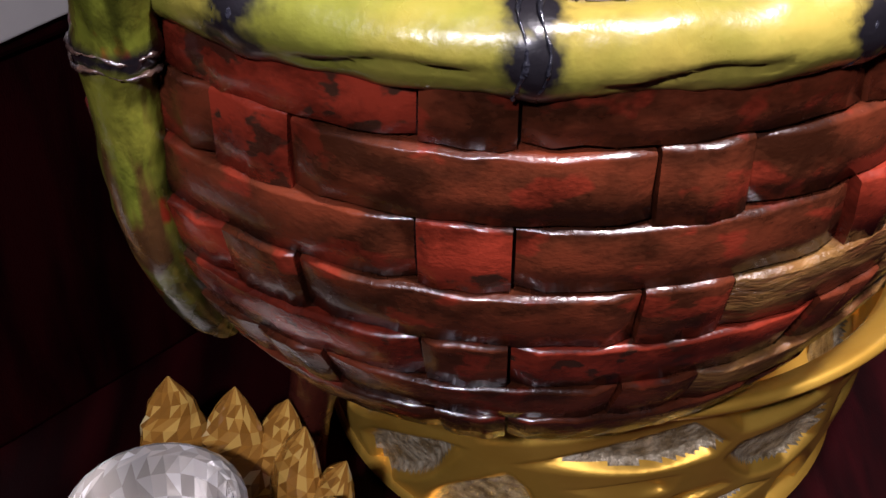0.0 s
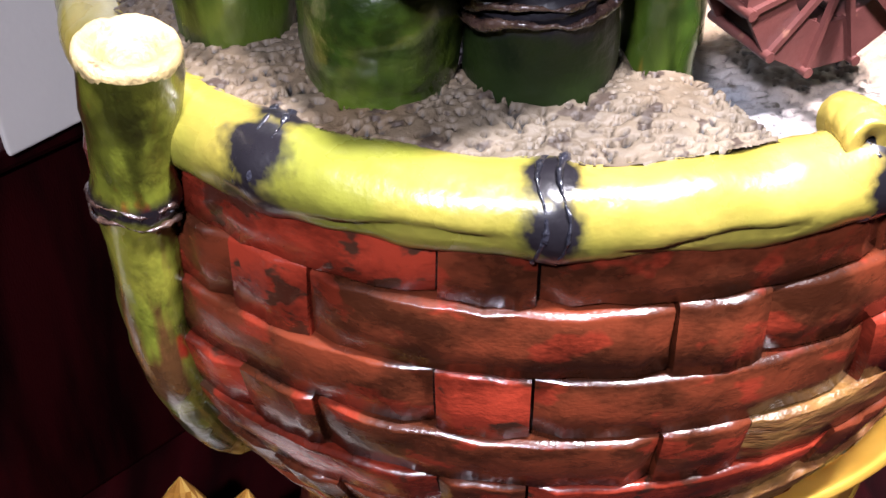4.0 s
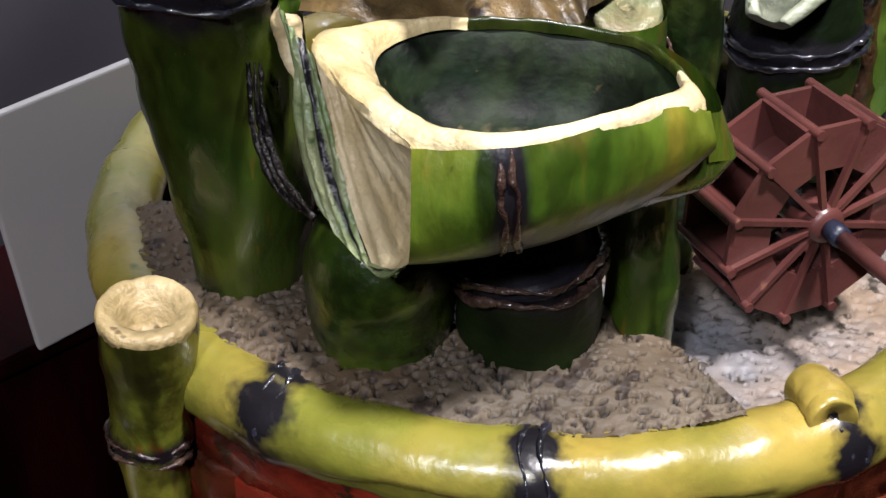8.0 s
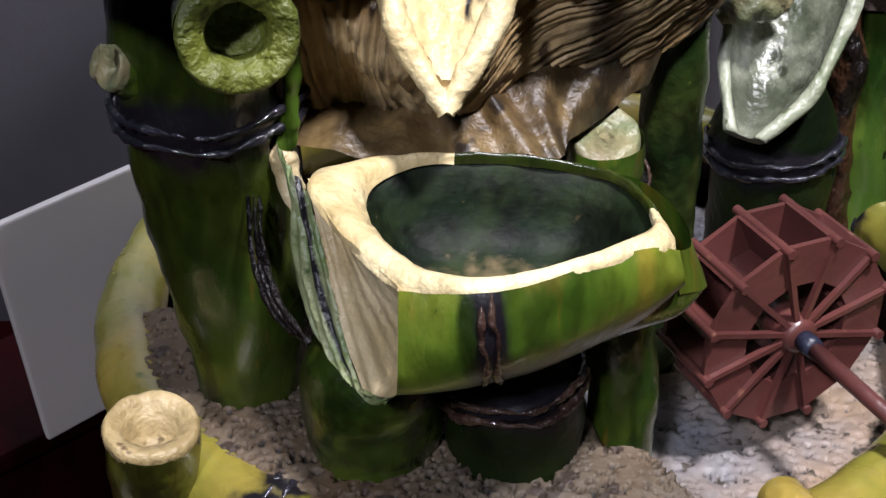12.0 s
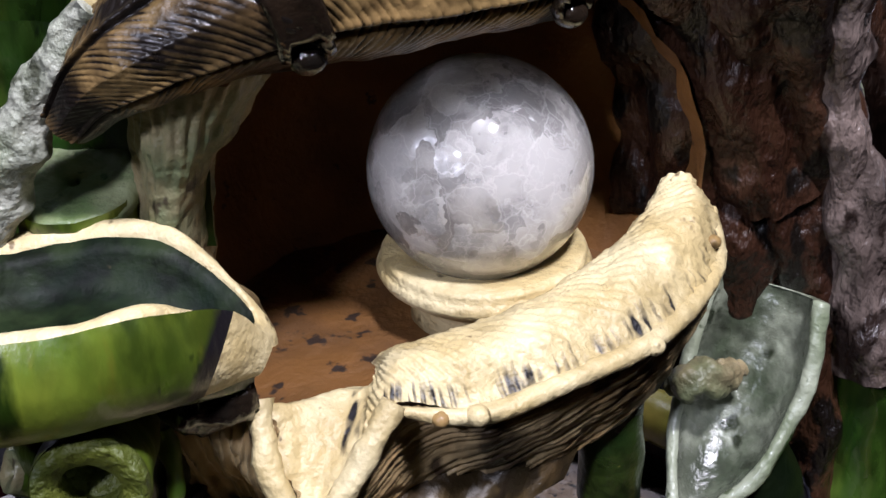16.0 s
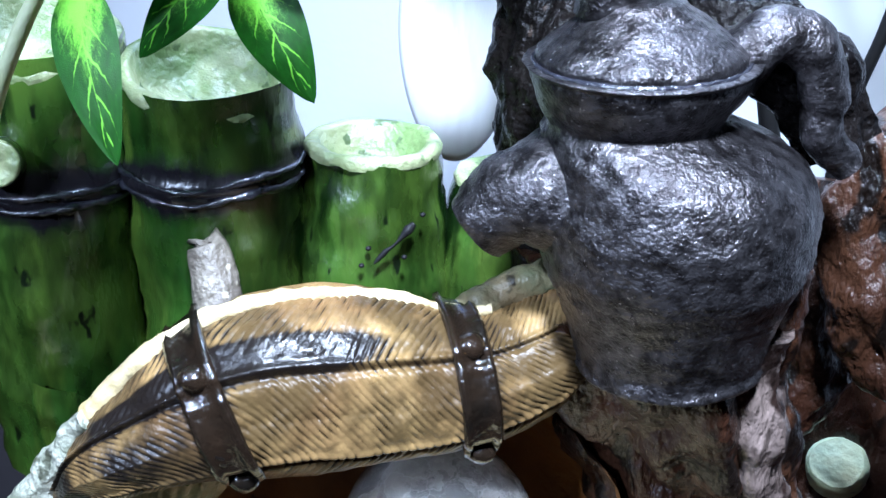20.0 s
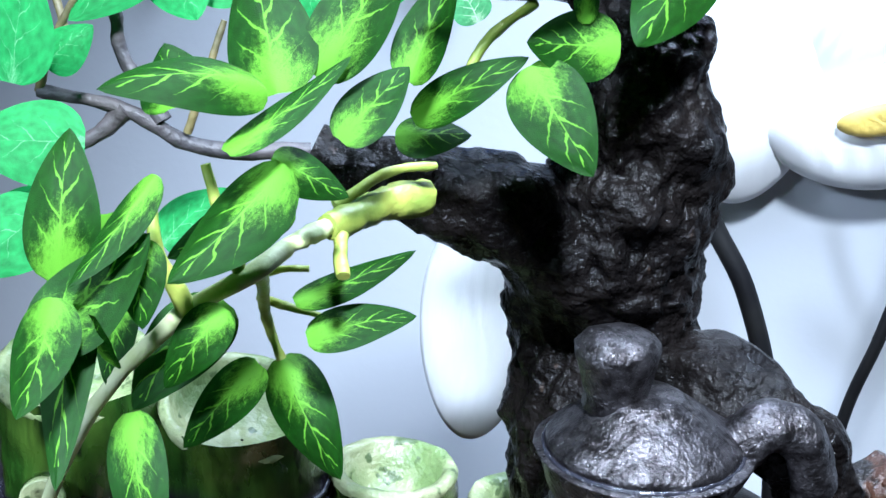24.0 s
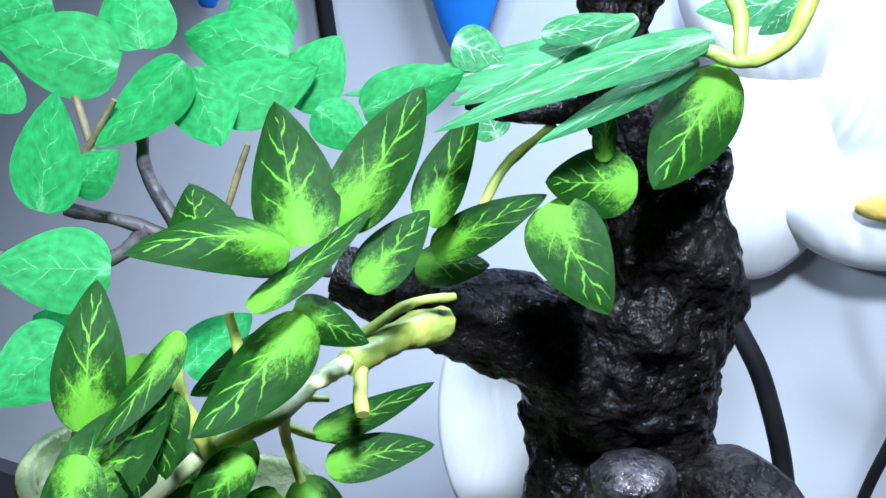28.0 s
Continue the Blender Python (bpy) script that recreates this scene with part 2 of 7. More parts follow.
# Greyer, paler root; the brighter light on this arm is in its colour.
ROOT_PALE_LIT = mat("root_pale_lit", (0.125, 0.092, 0.078), 0.3, second=(0.23, 0.175, 0.15), scale=40, bump=1.0, fine=300, dist=0.002, spots=(0.025, 0.015, 0.012), spot_cut=0.54, spot_scale=80, coat=0.3, wash=0.6, wash_scale=45, dents=1.2, stretch=(1, 1, 0.5))
ROOT_GREY = mat("bark_grey", (0.16, 0.14, 0.11), 0.4, second=(0.06, 0.045, 0.035), scale=60, bump=1.0, fine=250, dist=0.002, spots=(0.30, 0.27, 0.2), spot_cut=0.62, spot_scale=120, dents=0.7)
BARK = mat("bark_black", (0.003, 0.0025, 0.0025), 0.26, second=(0.008, 0.0065, 0.006), scale=60, bump=1.0, fine=220, dist=0.003, spots=(0.03, 0.02, 0.015), spot_cut=0.71, dents=0.8, spec=0.14)
POT = mat("teapot_grey", (0.104, 0.097, 0.102), 0.30, metal=0.85, second=(0.028, 0.025, 0.026), scale=300, bump=0.8, fine=1000, spots=(0.26, 0.25, 0.26), spot_cut=0.66, spot_scale=900, dist=0.0007, dents=0.2)
GOLD = mat("gold", (0.80, 0.47, 0.075), 0.36, metal=0.72, second=(0.66, 0.36, 0.05), scale=30, bump=0.12, coat=0.2)
SILVER = mat("crackled_silver", (0.50, 0.42, 0.29), 0.3, metal=0.4, second=(0.20, 0.14, 0.07), scale=220, bump=1.0, fine=500, dist=0.002)
WHEEL = mat("wheel_brown", (0.098, 0.031, 0.026), 0.36, second=(0.068, 0.022, 0.019), scale=40, bump=0.2, spots=(0.15, 0.066, 0.044), spot_cut=0.68)
AXLE_BLUE = mat("axle_blue", (0.02, 0.025, 0.05), 0.35, scale=40)
ROOM = mat("room_paint", (0.14, 0.125, 0.11), 0.8, second=(0.12, 0.11, 0.10), scale=3, bump=0.1)
SHOOT_END = mat("mottled_pale_shoot", (0.50, 0.62, 0.42), 0.45, second=(0.62, 0.60, 0.32), scale=45, bump=0.4, spots=(0.30, 0.34, 0.2), spot_cut=0.66, dents=0.3)
CUTGREEN = mat("cut_pale_green", (0.25, 0.275, 0.14), 0.4, second=(0.12, 0.175, 0.06), scale=70, bump=0.6, spots=(0.06, 0.09, 0.03), spot_cut=0.62, dents=0.6)
STUB_CUT = mat("stub_olive", (0.105, 0.120, 0.014), 0.45, second=(0.050, 0.066, 0.008), scale=60, bump=1.0, fine=420, dist=0.0016, spots=(0.02, 0.025, 0.006), spot_cut=0.66, dents=0.6)
SCOOP = mat("scoop_pale", (0.38, 0.40, 0.30), 0.3, second=(0.17, 0.20, 0.12), scale=40, bump=0.6, spots=(0.08, 0.10, 0.05), spot_cut=0.64, coat=0.3, dents=0.5)
SCOOP_IN = mat("scoop_lining", (0.27, 0.29, 0.21), 0.25, second=(0.060, 0.075, 0.045), scale=55, bump=0.5, spots=(0.02, 0.026, 0.012), spot_cut=0.60, spot_scale=70, coat=0.4, dents=0.4, wash=0.6, wash_scale=60)
SHADE_GREY = mat("wall_shade_grey", (0.060, 0.056, 0.064), 0.6, second=(0.050, 0.046, 0.053), scale=8, bump=0.1)
WALL = mat("wall_paint", (0.56, 0.58, 0.61), 0.7, second=(0.53, 0.55, 0.585), scale=6, bump=0.15, fine=200)
PLASTER = mat("white_plaster", (0.80, 0.80, 0.80), 0.6, second=(0.75, 0.75, 0.76), scale=20, bump=0.25, fine=150, stretch=(2.5, 1, 0.5))
YELLOW = mat("yellow_core", (0.75, 0.55, 0.12), 0.6, scale=60)
BLUE = mat("blue_plastic", (0.05, 0.22, 0.75), 0.35, second=(0.04, 0.18, 0.65), scale=15, bump=0.1)
RUBBER = mat("black_rubber", (0.006, 0.006, 0.007), 0.5, second=(0.010, 0.010, 0.010), scale=60, bump=0.2, spec=0.15)
WOOD = mat("dark_red_wood", (0.014, 0.0010, 0.0015), 0.5, second=(0.004, 0.0004, 0.0006), scale=12, bump=0.3, stretch=(6, 1, 1), spec=0.04)
LEG = mat("red_brown_lacquer", (0.10, 0.020, 0.010), 0.25, second=(0.05, 0.010, 0.006), scale=30, bump=0.2, coat=0.3)
CARD = mat("white_card", (0.40, 0.375, 0.35), 0.7, second=(0.36, 0.34, 0.32), scale=10, bump=0.1)
STEM = mat("stem_yellow_green", (0.36, 0.40, 0.07), 0.45, second=(0.24, 0.32, 0.05), scale=90, bump=0.5)
# Whiter copy of the stem colour; strong light on the drooping length is painted in.
STEM_LIT = mat("stem_lit", (0.62, 0.66, 0.40), 0.45, second=(0.48, 0.54, 0.24), scale=90, bump=0.5)
STEM_BROWN = mat("stem_brown", (0.16, 0.13, 0.05), 0.5, second=(0.09, 0.08, 0.04), scale=90, bump=0.5)
TWIG = mat("twig_dark", (0.03, 0.027, 0.03), 0.5, second=(0.07, 0.06, 0.06), scale=90, bump=0.7)
REDPLASTIC = mat("red_bead", (0.5, 0.02, 0.02), 0.3, scale=60, bump=0.1)


def glass(name, colour, ior=1.5, rough=0.02, weight=1.0):
    m = bpy.data.materials.new(name)
    m.use_nodes = True
    n, l = m.node_tree.nodes, m.node_tree.links
    b = n["Principled BSDF"]
    b.inputs["Transmission Weight"].default_value = weight
    b.inputs["Coat Weight"].default_value = 0.5
    b.inputs["Roughness"].default_value, b.inputs["IOR"].default_value = rough, ior
    t = n.new("ShaderNodeTexNoise")
    t.inputs["Scale"].default_value = 60
    x = n.new("ShaderNodeMix")
    x.data_type = "RGBA"
    x.inputs[6].default_value, x.inputs[7].default_value = (*colour, 1), (*[c * 0.85 for c in colour], 1)
    l.new(t.outputs[0], x.inputs[0])
    l.new(x.outputs[2], b.inputs["Base Color"])
    return m


def sparkle_facets(name, tones, weight):
    """Cut crystal: each facet gets a random tone, so its sparkle is put into the colour."""
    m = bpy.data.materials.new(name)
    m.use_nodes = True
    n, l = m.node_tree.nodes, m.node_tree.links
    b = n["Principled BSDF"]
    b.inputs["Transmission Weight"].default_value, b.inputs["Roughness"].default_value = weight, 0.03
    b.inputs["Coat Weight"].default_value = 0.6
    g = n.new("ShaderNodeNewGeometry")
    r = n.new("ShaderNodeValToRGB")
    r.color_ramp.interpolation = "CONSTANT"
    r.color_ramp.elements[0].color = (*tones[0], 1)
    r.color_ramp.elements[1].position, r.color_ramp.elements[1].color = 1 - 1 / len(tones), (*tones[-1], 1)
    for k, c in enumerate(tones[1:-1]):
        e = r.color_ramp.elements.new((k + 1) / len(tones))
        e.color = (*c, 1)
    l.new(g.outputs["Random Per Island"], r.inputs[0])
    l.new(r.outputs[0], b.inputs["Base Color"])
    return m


AMBER = sparkle_facets("amber_crystal", ((0.28, 0.12, 0.02), (0.58, 0.30, 0.06), (0.40, 0.18, 0.03), (0.70, 0.42, 0.10), (0.32, 0.14, 0.025), (0.50, 0.25, 0.05), (0.36, 0.16, 0.03), (0.85, 0.66, 0.32)), 0.3)
CLEAR = sparkle_facets("clear_crystal", ((0.52, 0.50, 0.47), (0.36, 0.33, 0.30), (0.84, 0.82, 0.80), (0.42, 0.39, 0.35), (0.62, 0.58, 0.53), (0.46, 0.42, 0.38)), 0.45)


def quartz():
    """Cracked milky quartz: cells of differing cloudiness under a polished surface."""
    m = bpy.data.materials.new("cracked_quartz")
    m.use_nodes = True
    n, l = m.node_tree.nodes, m.node_tree.links
    b = n["Principled BSDF"]
    co = n.new("ShaderNodeTexCoord")
    warp = n.new("ShaderNodeTexNoise")
    warp.inputs["Scale"].default_value, warp.inputs["Detail"].default_value = 90, 6
    l.new(co.outputs["Object"], warp.inputs["Vector"])
    add = n.new("ShaderNodeMix")
    add.data_type, add.blend_type = "RGBA", "LINEAR_LIGHT"
    add.inputs[0].default_value = 0.012
    l.new(co.outputs["Object"], add.inputs[6])
    l.new(warp.outputs["Color"], add.inputs[7])
    fine = n.new("ShaderNodeTexNoise")
    fine.inputs["Scale"].default_value, fine.inputs["Detail"].default_value = 75, 12
    fine.inputs["Roughness"].default_value, fine.inputs["Distortion"].default_value = 0.55, 0.2
    l.new(co.outputs["Object"], fine.inputs["Vector"])
    r = n.new("ShaderNodeValToRGB")
    r.color_ramp.elements[0].position, r.color_ramp.elements[0].color = 0.40, (0.25, 0.238, 0.225, 1)
    r.color_ramp.elements[1].position, r.color_ramp.elements[1].color = 0.60, (0.47, 0.45, 0.42, 1)
    e = r.color_ramp.elements.new(0.478)
    e.color = (0.31, 0.298, 0.28, 1)
    e = r.color_ramp.elements.new(0.492)
    e.color = (0.37, 0.353, 0.33, 1)
    cell = n.new("ShaderNodeTexVoronoi")
    cell.inputs["Scale"].default_value = 105
    l.new(add.outputs[2], cell.inputs["Vector"])
    sep = n.new("ShaderNodeSeparateColor")
    l.new(cell.outputs["Color"], sep.inputs[0])
    cm = n.new("ShaderNodeMath")
    cm.operation = "MULTIPLY_ADD"
    cm.inputs[1].default_value = 0.16
    l.new(sep.outputs[0], cm.inputs[0])
    l.new(fine.outputs[0], cm.inputs[2])
    cs = n.new("ShaderNodeMath")
    cs.operation = "SUBTRACT"
    cs.inputs[1].default_value = 0.07
    l.new(cm.outputs[0], cs.inputs[0])
    l.new(cs.outputs[0], r.inputs[0])
    col = r.outputs[0]
    mul = fine
    for scale, width, strength in ((95, 0.04, 0.7), (200, 0.05, 0.35)):
        # pale broken seams along the inner cracks
        edge = n.new("ShaderNodeTexVoronoi")
        edge.feature = "DISTANCE_TO_EDGE"
        edge.inputs["Scale"].default_value = scale
        l.new(add.outputs[2], edge.inputs["Vector"])
        er = n.new("ShaderNodeMapRange")
        er.inputs[1].default_value, er.inputs[2].default_value, er.inputs[4].default_value = width, 0.0, strength
        l.new(edge.outputs["Distance"], er.inputs[0])
        ef = n.new("ShaderNodeMath")
        ef.operation = "MULTIPLY"
        l.new(er.outputs[0], ef.inputs[0])
        l.new(warp.outputs[0], ef.inputs[1])
        em = n.new("ShaderNodeMix")
        em.data_type = "RGBA"
        em.inputs[7].default_value = (0.66, 0.635, 0.60, 1)
        l.new(ef.outputs[0], em.inputs[0])
        l.new(col, em.inputs[6])
        col = em.outputs[2]
    l.new(col, b.inputs["Base Color"])
    b.inputs["Roughness"].default_value = 0.22
    b.inputs["IOR"].default_value = 1.45
    b.inputs["Subsurface Weight"].default_value = 1.0
    b.inputs["Subsurface Radius"].default_value = (0.05, 0.05, 0.05)
    b.inputs["Subsurface Scale"].default_value = 1.0
    b.inputs["Coat Weight"].default_value, b.inputs["Coat Roughness"].default_value = 1.0, 0.03
    bp = n.new("ShaderNodeBump")
    bp.inputs["Strength"].default_value, bp.inputs["Distance"].default_value = 0.5, 0.002
    l.new(mul.outputs[0], bp.inputs["Height"])
    # each inner fracture plane leans its own way
    lean = n.new("ShaderNodeVectorMath")
    lean.operation = "MULTIPLY_ADD"
    lean.inputs[1].default_value, lean.inputs[2].default_value = (0.7, 0.7, 0.7), (-0.35, -0.35, -0.35)
    l.new(cell.outputs["Color"], lean.inputs[0])
    tip = n.new("ShaderNodeVectorMath")
    l.new(bp.outputs["Normal"], tip.inputs[0])
    l.new(lean.outputs[0], tip.inputs[1])
    unit = n.new("ShaderNodeVectorMath")
    unit.operation = "NORMALIZE"
    l.new(tip.outputs[0], unit.inputs[0])
    l.new(unit.outputs[0], b.inputs["Normal"])
    return m


QUARTZ = quartz()


def leaf_mat(name, dark, vein, vein_width, base_glow, through=0.35):
    """Printed cloth leaf: u across (-1..1 about the midrib), v along; a pale midrib, side veins and base."""
    m = bpy.data.materials.new(name)
    m.use_nodes = True
    n, l = m.node_tree.nodes, m.node_tree.links
    b = n["Principled BSDF"]

    def mt(op, a, c=None, d=None):
        x = n.new("ShaderNodeMath")
        x.operation = op
        for i, v in enumerate((a, c, d)):
            if v is None:
                continue
            if isinstance(v, (int, float)):
                x.inputs[i].default_value = v
            else:
                l.new(v, x.inputs[i])
        return x.outputs[0]

    uv = n.new("ShaderNodeUVMap")
    sx = n.new("ShaderNodeSeparateXYZ")
    l.new(uv.outputs[0], sx.inputs[0])
    own = n.new("ShaderNodeObjectInfo")
    shift = n.new("ShaderNodeCombineXYZ")
    l.new(mt("MULTIPLY", own.outputs["Random"], 37.0), shift.inputs[0])
    place = n.new("ShaderNodeVectorMath")
    l.new(uv.outputs[0], place.inputs[0])
    l.new(shift.outputs[0], place.inputs[1])

    def noise_at(scale, detail=4.0):
        t = n.new("ShaderNodeTexNoise")
        t.inputs["Scale"].default_value, t.inputs["Detail"].default_value = scale, detail
        l.new(place.outputs[0], t.inputs["Vector"])
        return t.outputs[0]

    half = mt("MULTIPLY_ADD", sx.outputs[0], 2.0, -1.0)
    a = mt("ABSOLUTE", half)
    v = sx.outputs[1]
    wob = mt("MULTIPLY_ADD", noise_at(9), 1.0, -0.5)
    jag = mt("MULTIPLY_ADD", noise_at(34), 1.0, -0.5)
    dots = mt("MULTIPLY_ADD", noise_at(150, 1.0), 1.0, -0.5)

    def soft(value, width):
        r = n.new("ShaderNodeMapRange")
        r.interpolation_type = "SMOOTHSTEP"
        r.inputs[1].default_value, r.inputs[2].default_value = 0.0, width
        l.new(value, r.inputs[0])
        return r.outputs[0]

    # side veins: uneven spikes that leave the midrib by turns, slanting towards the tip and thinning outward
    s = mt("FRACT", mt("ADD", mt("MULTIPLY", mt("SUBTRACT", v, mt("MULTIPLY", a, 0.34)), 4.6), mt("ADD", mt("MULTIPLY", wob, 0.45), mt("ADD", mt("MULTIPLY", mt("SIGN", half), 0.2), mt("MULTIPLY", own.outputs["Random"], 3.0)))))
    tri = mt("ABSOLUTE", mt("SUBTRACT", s, 0.5))
    reach = mt("SUBTRACT", mt("MULTIPLY_ADD", wob, 0.9, 0.86), a)
    side = mt("MULTIPLY", soft(mt("ADD", mt("SUBTRACT", mt("MULTIPLY", reach, vein_width * 1.25), tri), mt("MULTIPLY", jag, 0.05)), 0.06), mt("LESS_THAN", v, 0.90))
    mid = soft(mt("ADD", mt("SUBTRACT", mt("MULTIPLY", mt("SUBTRACT", 1.05, v), vein_width * 0.62), a), mt("MULTIPLY", jag, 0.05)), 0.04)
    # a printed bloom spreads from the base along the midrib, breaking into dots at its edge
    spread = mt("ADD", mt("SUBTRACT", base_glow * 1.15, mt("MULTIPLY", v, 0.80)), mt("ADD", mt("MULTIPLY", a, -0.34), mt("ADD", mt("MULTIPLY", wob, 0.42), mt("ADD", mt("MULTIPLY", jag, 0.30), mt("MULTIPLY", dots, 0.42)))))
    glow = soft(spread, 0.30)
    fac = mt("MAXIMUM", mt("MAXIMUM", side, mid), glow)
    tone = n.new("ShaderNodeMix")
    tone.data_type = "RGBA"
    tone.inputs[6].default_value, tone.inputs[7].default_value = (*[c * 0.62 for c in dark], 1), (*[c * 1.5 for c in dark], 1)
    l.new(mt("MULTIPLY_ADD", wob, 1.6, 0.5), tone.inputs[0])
    x = n.new("ShaderNodeMix")
    x.data_type = "RGBA"
    x.inputs[7].default_value = (*vein, 1)
    l.new(tone.outputs[2], x.inputs[6])
    l.new(fac, x.inputs[0])
    l.new(x.outputs[2], b.inputs["Base Color"])
    b.inputs["Roughness"].default_value = 0.5
    b.inputs["Specular IOR Level"].default_value = 0.18
    tr = n.new("ShaderNodeBsdfTranslucent")
    l.new(x.outputs[2], tr.inputs["Color"])
    ms = n.new("ShaderNodeMixShader")
    ms.inputs[0].default_value = through
    l.new(b.outputs[0], ms.inputs[1])
    l.new(tr.outputs[0], ms.inputs[2])
    l.new(ms.outputs[0], n["Material Output"].inputs["Surface"])
    weave = n.new("ShaderNodeTexNoise")
    weave.inputs["Scale"].default_value = 90
    l.new(uv.outputs[0], weave.inputs["Vector"])
    bp = n.new("ShaderNodeBump")
    bp.inputs["Strength"].default_value, bp.inputs["Distance"].default_value = 0.3, 0.0006
    l.new(weave.outputs[0], bp.inputs["Height"])
    l.new(bp.outputs["Normal"], b.inputs["Normal"])
    return m


LEAF = leaf_mat("leaf_veined", (0.0105, 0.050, 0.003), (0.15, 0.38, 0.026), 0.115, 0.42, 0.36)
LEAF_FAR = leaf_mat("leaf_bright", (0.046, 0.28, 0.068), (0.21, 0.50, 0.23), 0.050, 0.16, 0.45)
LEAF_MINT = leaf_mat("leaf_mint", (0.07, 0.25, 0.09), (0.42, 0.60, 0.38), 0.09, 0.25, 0.35)


# ---- shaping ----
def V3(p):
    return Vector(p)


def glide(pts, u):
    """A point on the smooth curve through pts (numbers or vectors), u from 0 to 1."""
    k = len(pts) - 1
    f = min(max(u, 0.0), 1.0) * k
    i = min(int(f), k - 1)
    t = f - i
    p1, p2 = pts[i], pts[i + 1]
    p0 = pts[i - 1] if i else p1 + (p1 - p2)
    p3 = pts[i + 2] if i + 2 <= k else p2 + (p2 - p1)
    return 0.5 * (2 * p1 + (p2 - p0) * t + (2 * p0 - 5 * p1 + 4 * p2 - p3) * t * t + (3 * p1 - p0 - 3 * p2 + p3) * t ** 3)


def wobble(p, amp, scale, seed=0.0):
    q = Vector((p[0] * scale + seed, p[1] * scale - seed, p[2] * scale + 2 * seed))
    return amp * noise.fractal(q, 1.0, 2.0, 4)


class Shape:
    """Vertices, faces and a material slot for each face."""

    def __init__(self):
        self.v, self.f, self.uv, self.par = [], [], None, []

    def grid(self, rows, wrap=False):
        """rows: lists of points of one length; wrap joins each row's end to its start."""
        base, w = len(self.v), len(rows[0])
        for r in rows:
            self.v.extend(tuple(p) for p in r)
        for i in range(len(rows) - 1):
            for j in range(w if wrap else w - 1):
                k = (j + 1) % w
                self.f.append((base + i * w + j, base + i * w + k, base + (i + 1) * w + k, base + (i + 1) * w + j))
        return self

    def disc(self, ring, centre, flip=False):
        base, w = len(self.v), len(ring)
        self.v.extend(tuple(p) for p in ring)
        self.v.append(tuple(centre))
        for j in range(w):
            k = (j + 1) % w
            self.f.append((base + k, base + j, base + w) if flip else (base + j, base + k, base + w))
        return self

    def box(self, m, sx, sy, sz):
        base = len(self.v)
        for x in (-1, 1):
            for y in (-1, 1):
                for z in (-1, 1):
                    self.v.append(tuple(m @ Vector((x * sx / 2, y * sy / 2, z * sz / 2))))
        for f in ((0, 1, 3, 2), (4, 6, 7, 5), (0, 4, 5, 1), (2, 3, 7, 6), (0, 2, 6, 4), (1, 5, 7, 3)):
            self.f.append(tuple(base + i for i in f))
        return self


def part(name, shape, material, parent=None, label="", smooth=True, bevel=0.0, paint=None):
    """Links a Shape or a bmesh as one mesh object, under a thing or a part."""
    me = bpy.data.meshes.new(name)
    if isinstance(shape, Shape):
        me.from_pydata(shape.v, [], shape.f)
        bm = bmesh.new()
        bm.from_mesh(me)
    else:
        bm = shape
    bmesh.ops.recalc_face_normals(bm, faces=bm.faces)
    if bevel:
        bmesh.ops.bevel(bm, geom=list(bm.edges), offset=bevel, segments=2, affect="EDGES", profile=0.6)
    bm.to_mesh(me)
    bm.free()
    me.polygons.foreach_set("use_smooth", [smooth] * len(me.polygons))
    me.materials.append(material)
    if paint:
        lay = me.attributes.new("paint", "FLOAT", "POINT")
        for q, (u, a) in enumerate(shape.par):
            lay.data[q].value = paint(u, a)
    ob = new(name, me)
    ob.parent = parent
    if label:
        tagged(ob, label)
    return ob


def thing(name, label, category, group="", kind="", at=(0, 0, 0)):
    ob = new(name)
    ob.empty_display_size = 0.02
    ob.location = at
    return tagged(ob, label, category, group, kind)


def axes(t, ref):
    t = t.normalized()
    n1 = (ref - ref.dot(t) * t).normalized()
    return n1, t.cross(n1)


def sweep(path, radii, nu=30, nv=28, rough=0.0, scale=60.0, seed=0.0, ref=(0, 1, 0), a0=0.0, a1=360.0, squash=1.0, cap=True, u0=None, u1=None, ridge=None):
    """A tube along a smooth path. a0..a1: the part of the way round that is built; u0, u1: start and end as functions of the way round (0..1).
    ridge: extra radius as a function of (u, angle)."""
    path, ref = [V3(p) for p in path], V3(ref)
    whole = abs(a1 - a0) >= 359.9
    rows, par = [], []
    for i in range(nu + 1):
        row = []
        for j in range(nv if whole else nv + 1):
            w = j / nv
            s, e = (u0(w) if u0 else 0.0), (u1(w) if u1 else 1.0)
            u = s + (e - s) * i / nu
            c = glide(path, u)
            t = glide(path, min(u + 0.01, 1.0)) - glide(path, max(u - 0.01, 0.0))
            n1, n2 = axes(t, ref)
            a = radians(a0 + (a1 - a0) * w)
            d = n1 * math.cos(a) + n2 * math.sin(a) * squash
            r = glide(radii, u)
            if ridge:
                r += ridge(u, a)
            p = c + d * r
            if rough:
                p += d.normalized() * wobble(p, rough, scale, seed)
            row.append(p)
            par.append((u, a))
        rows.append(row)
    s = Shape().grid(rows, wrap=whole)
    s.par = par
    if cap and whole:
        s.disc(rows[0], sum(rows[0], Vector()) / nv, flip=True)
        if cap != "base":
            s.disc(rows[-1], sum(rows[-1], Vector()) / nv)
    return s


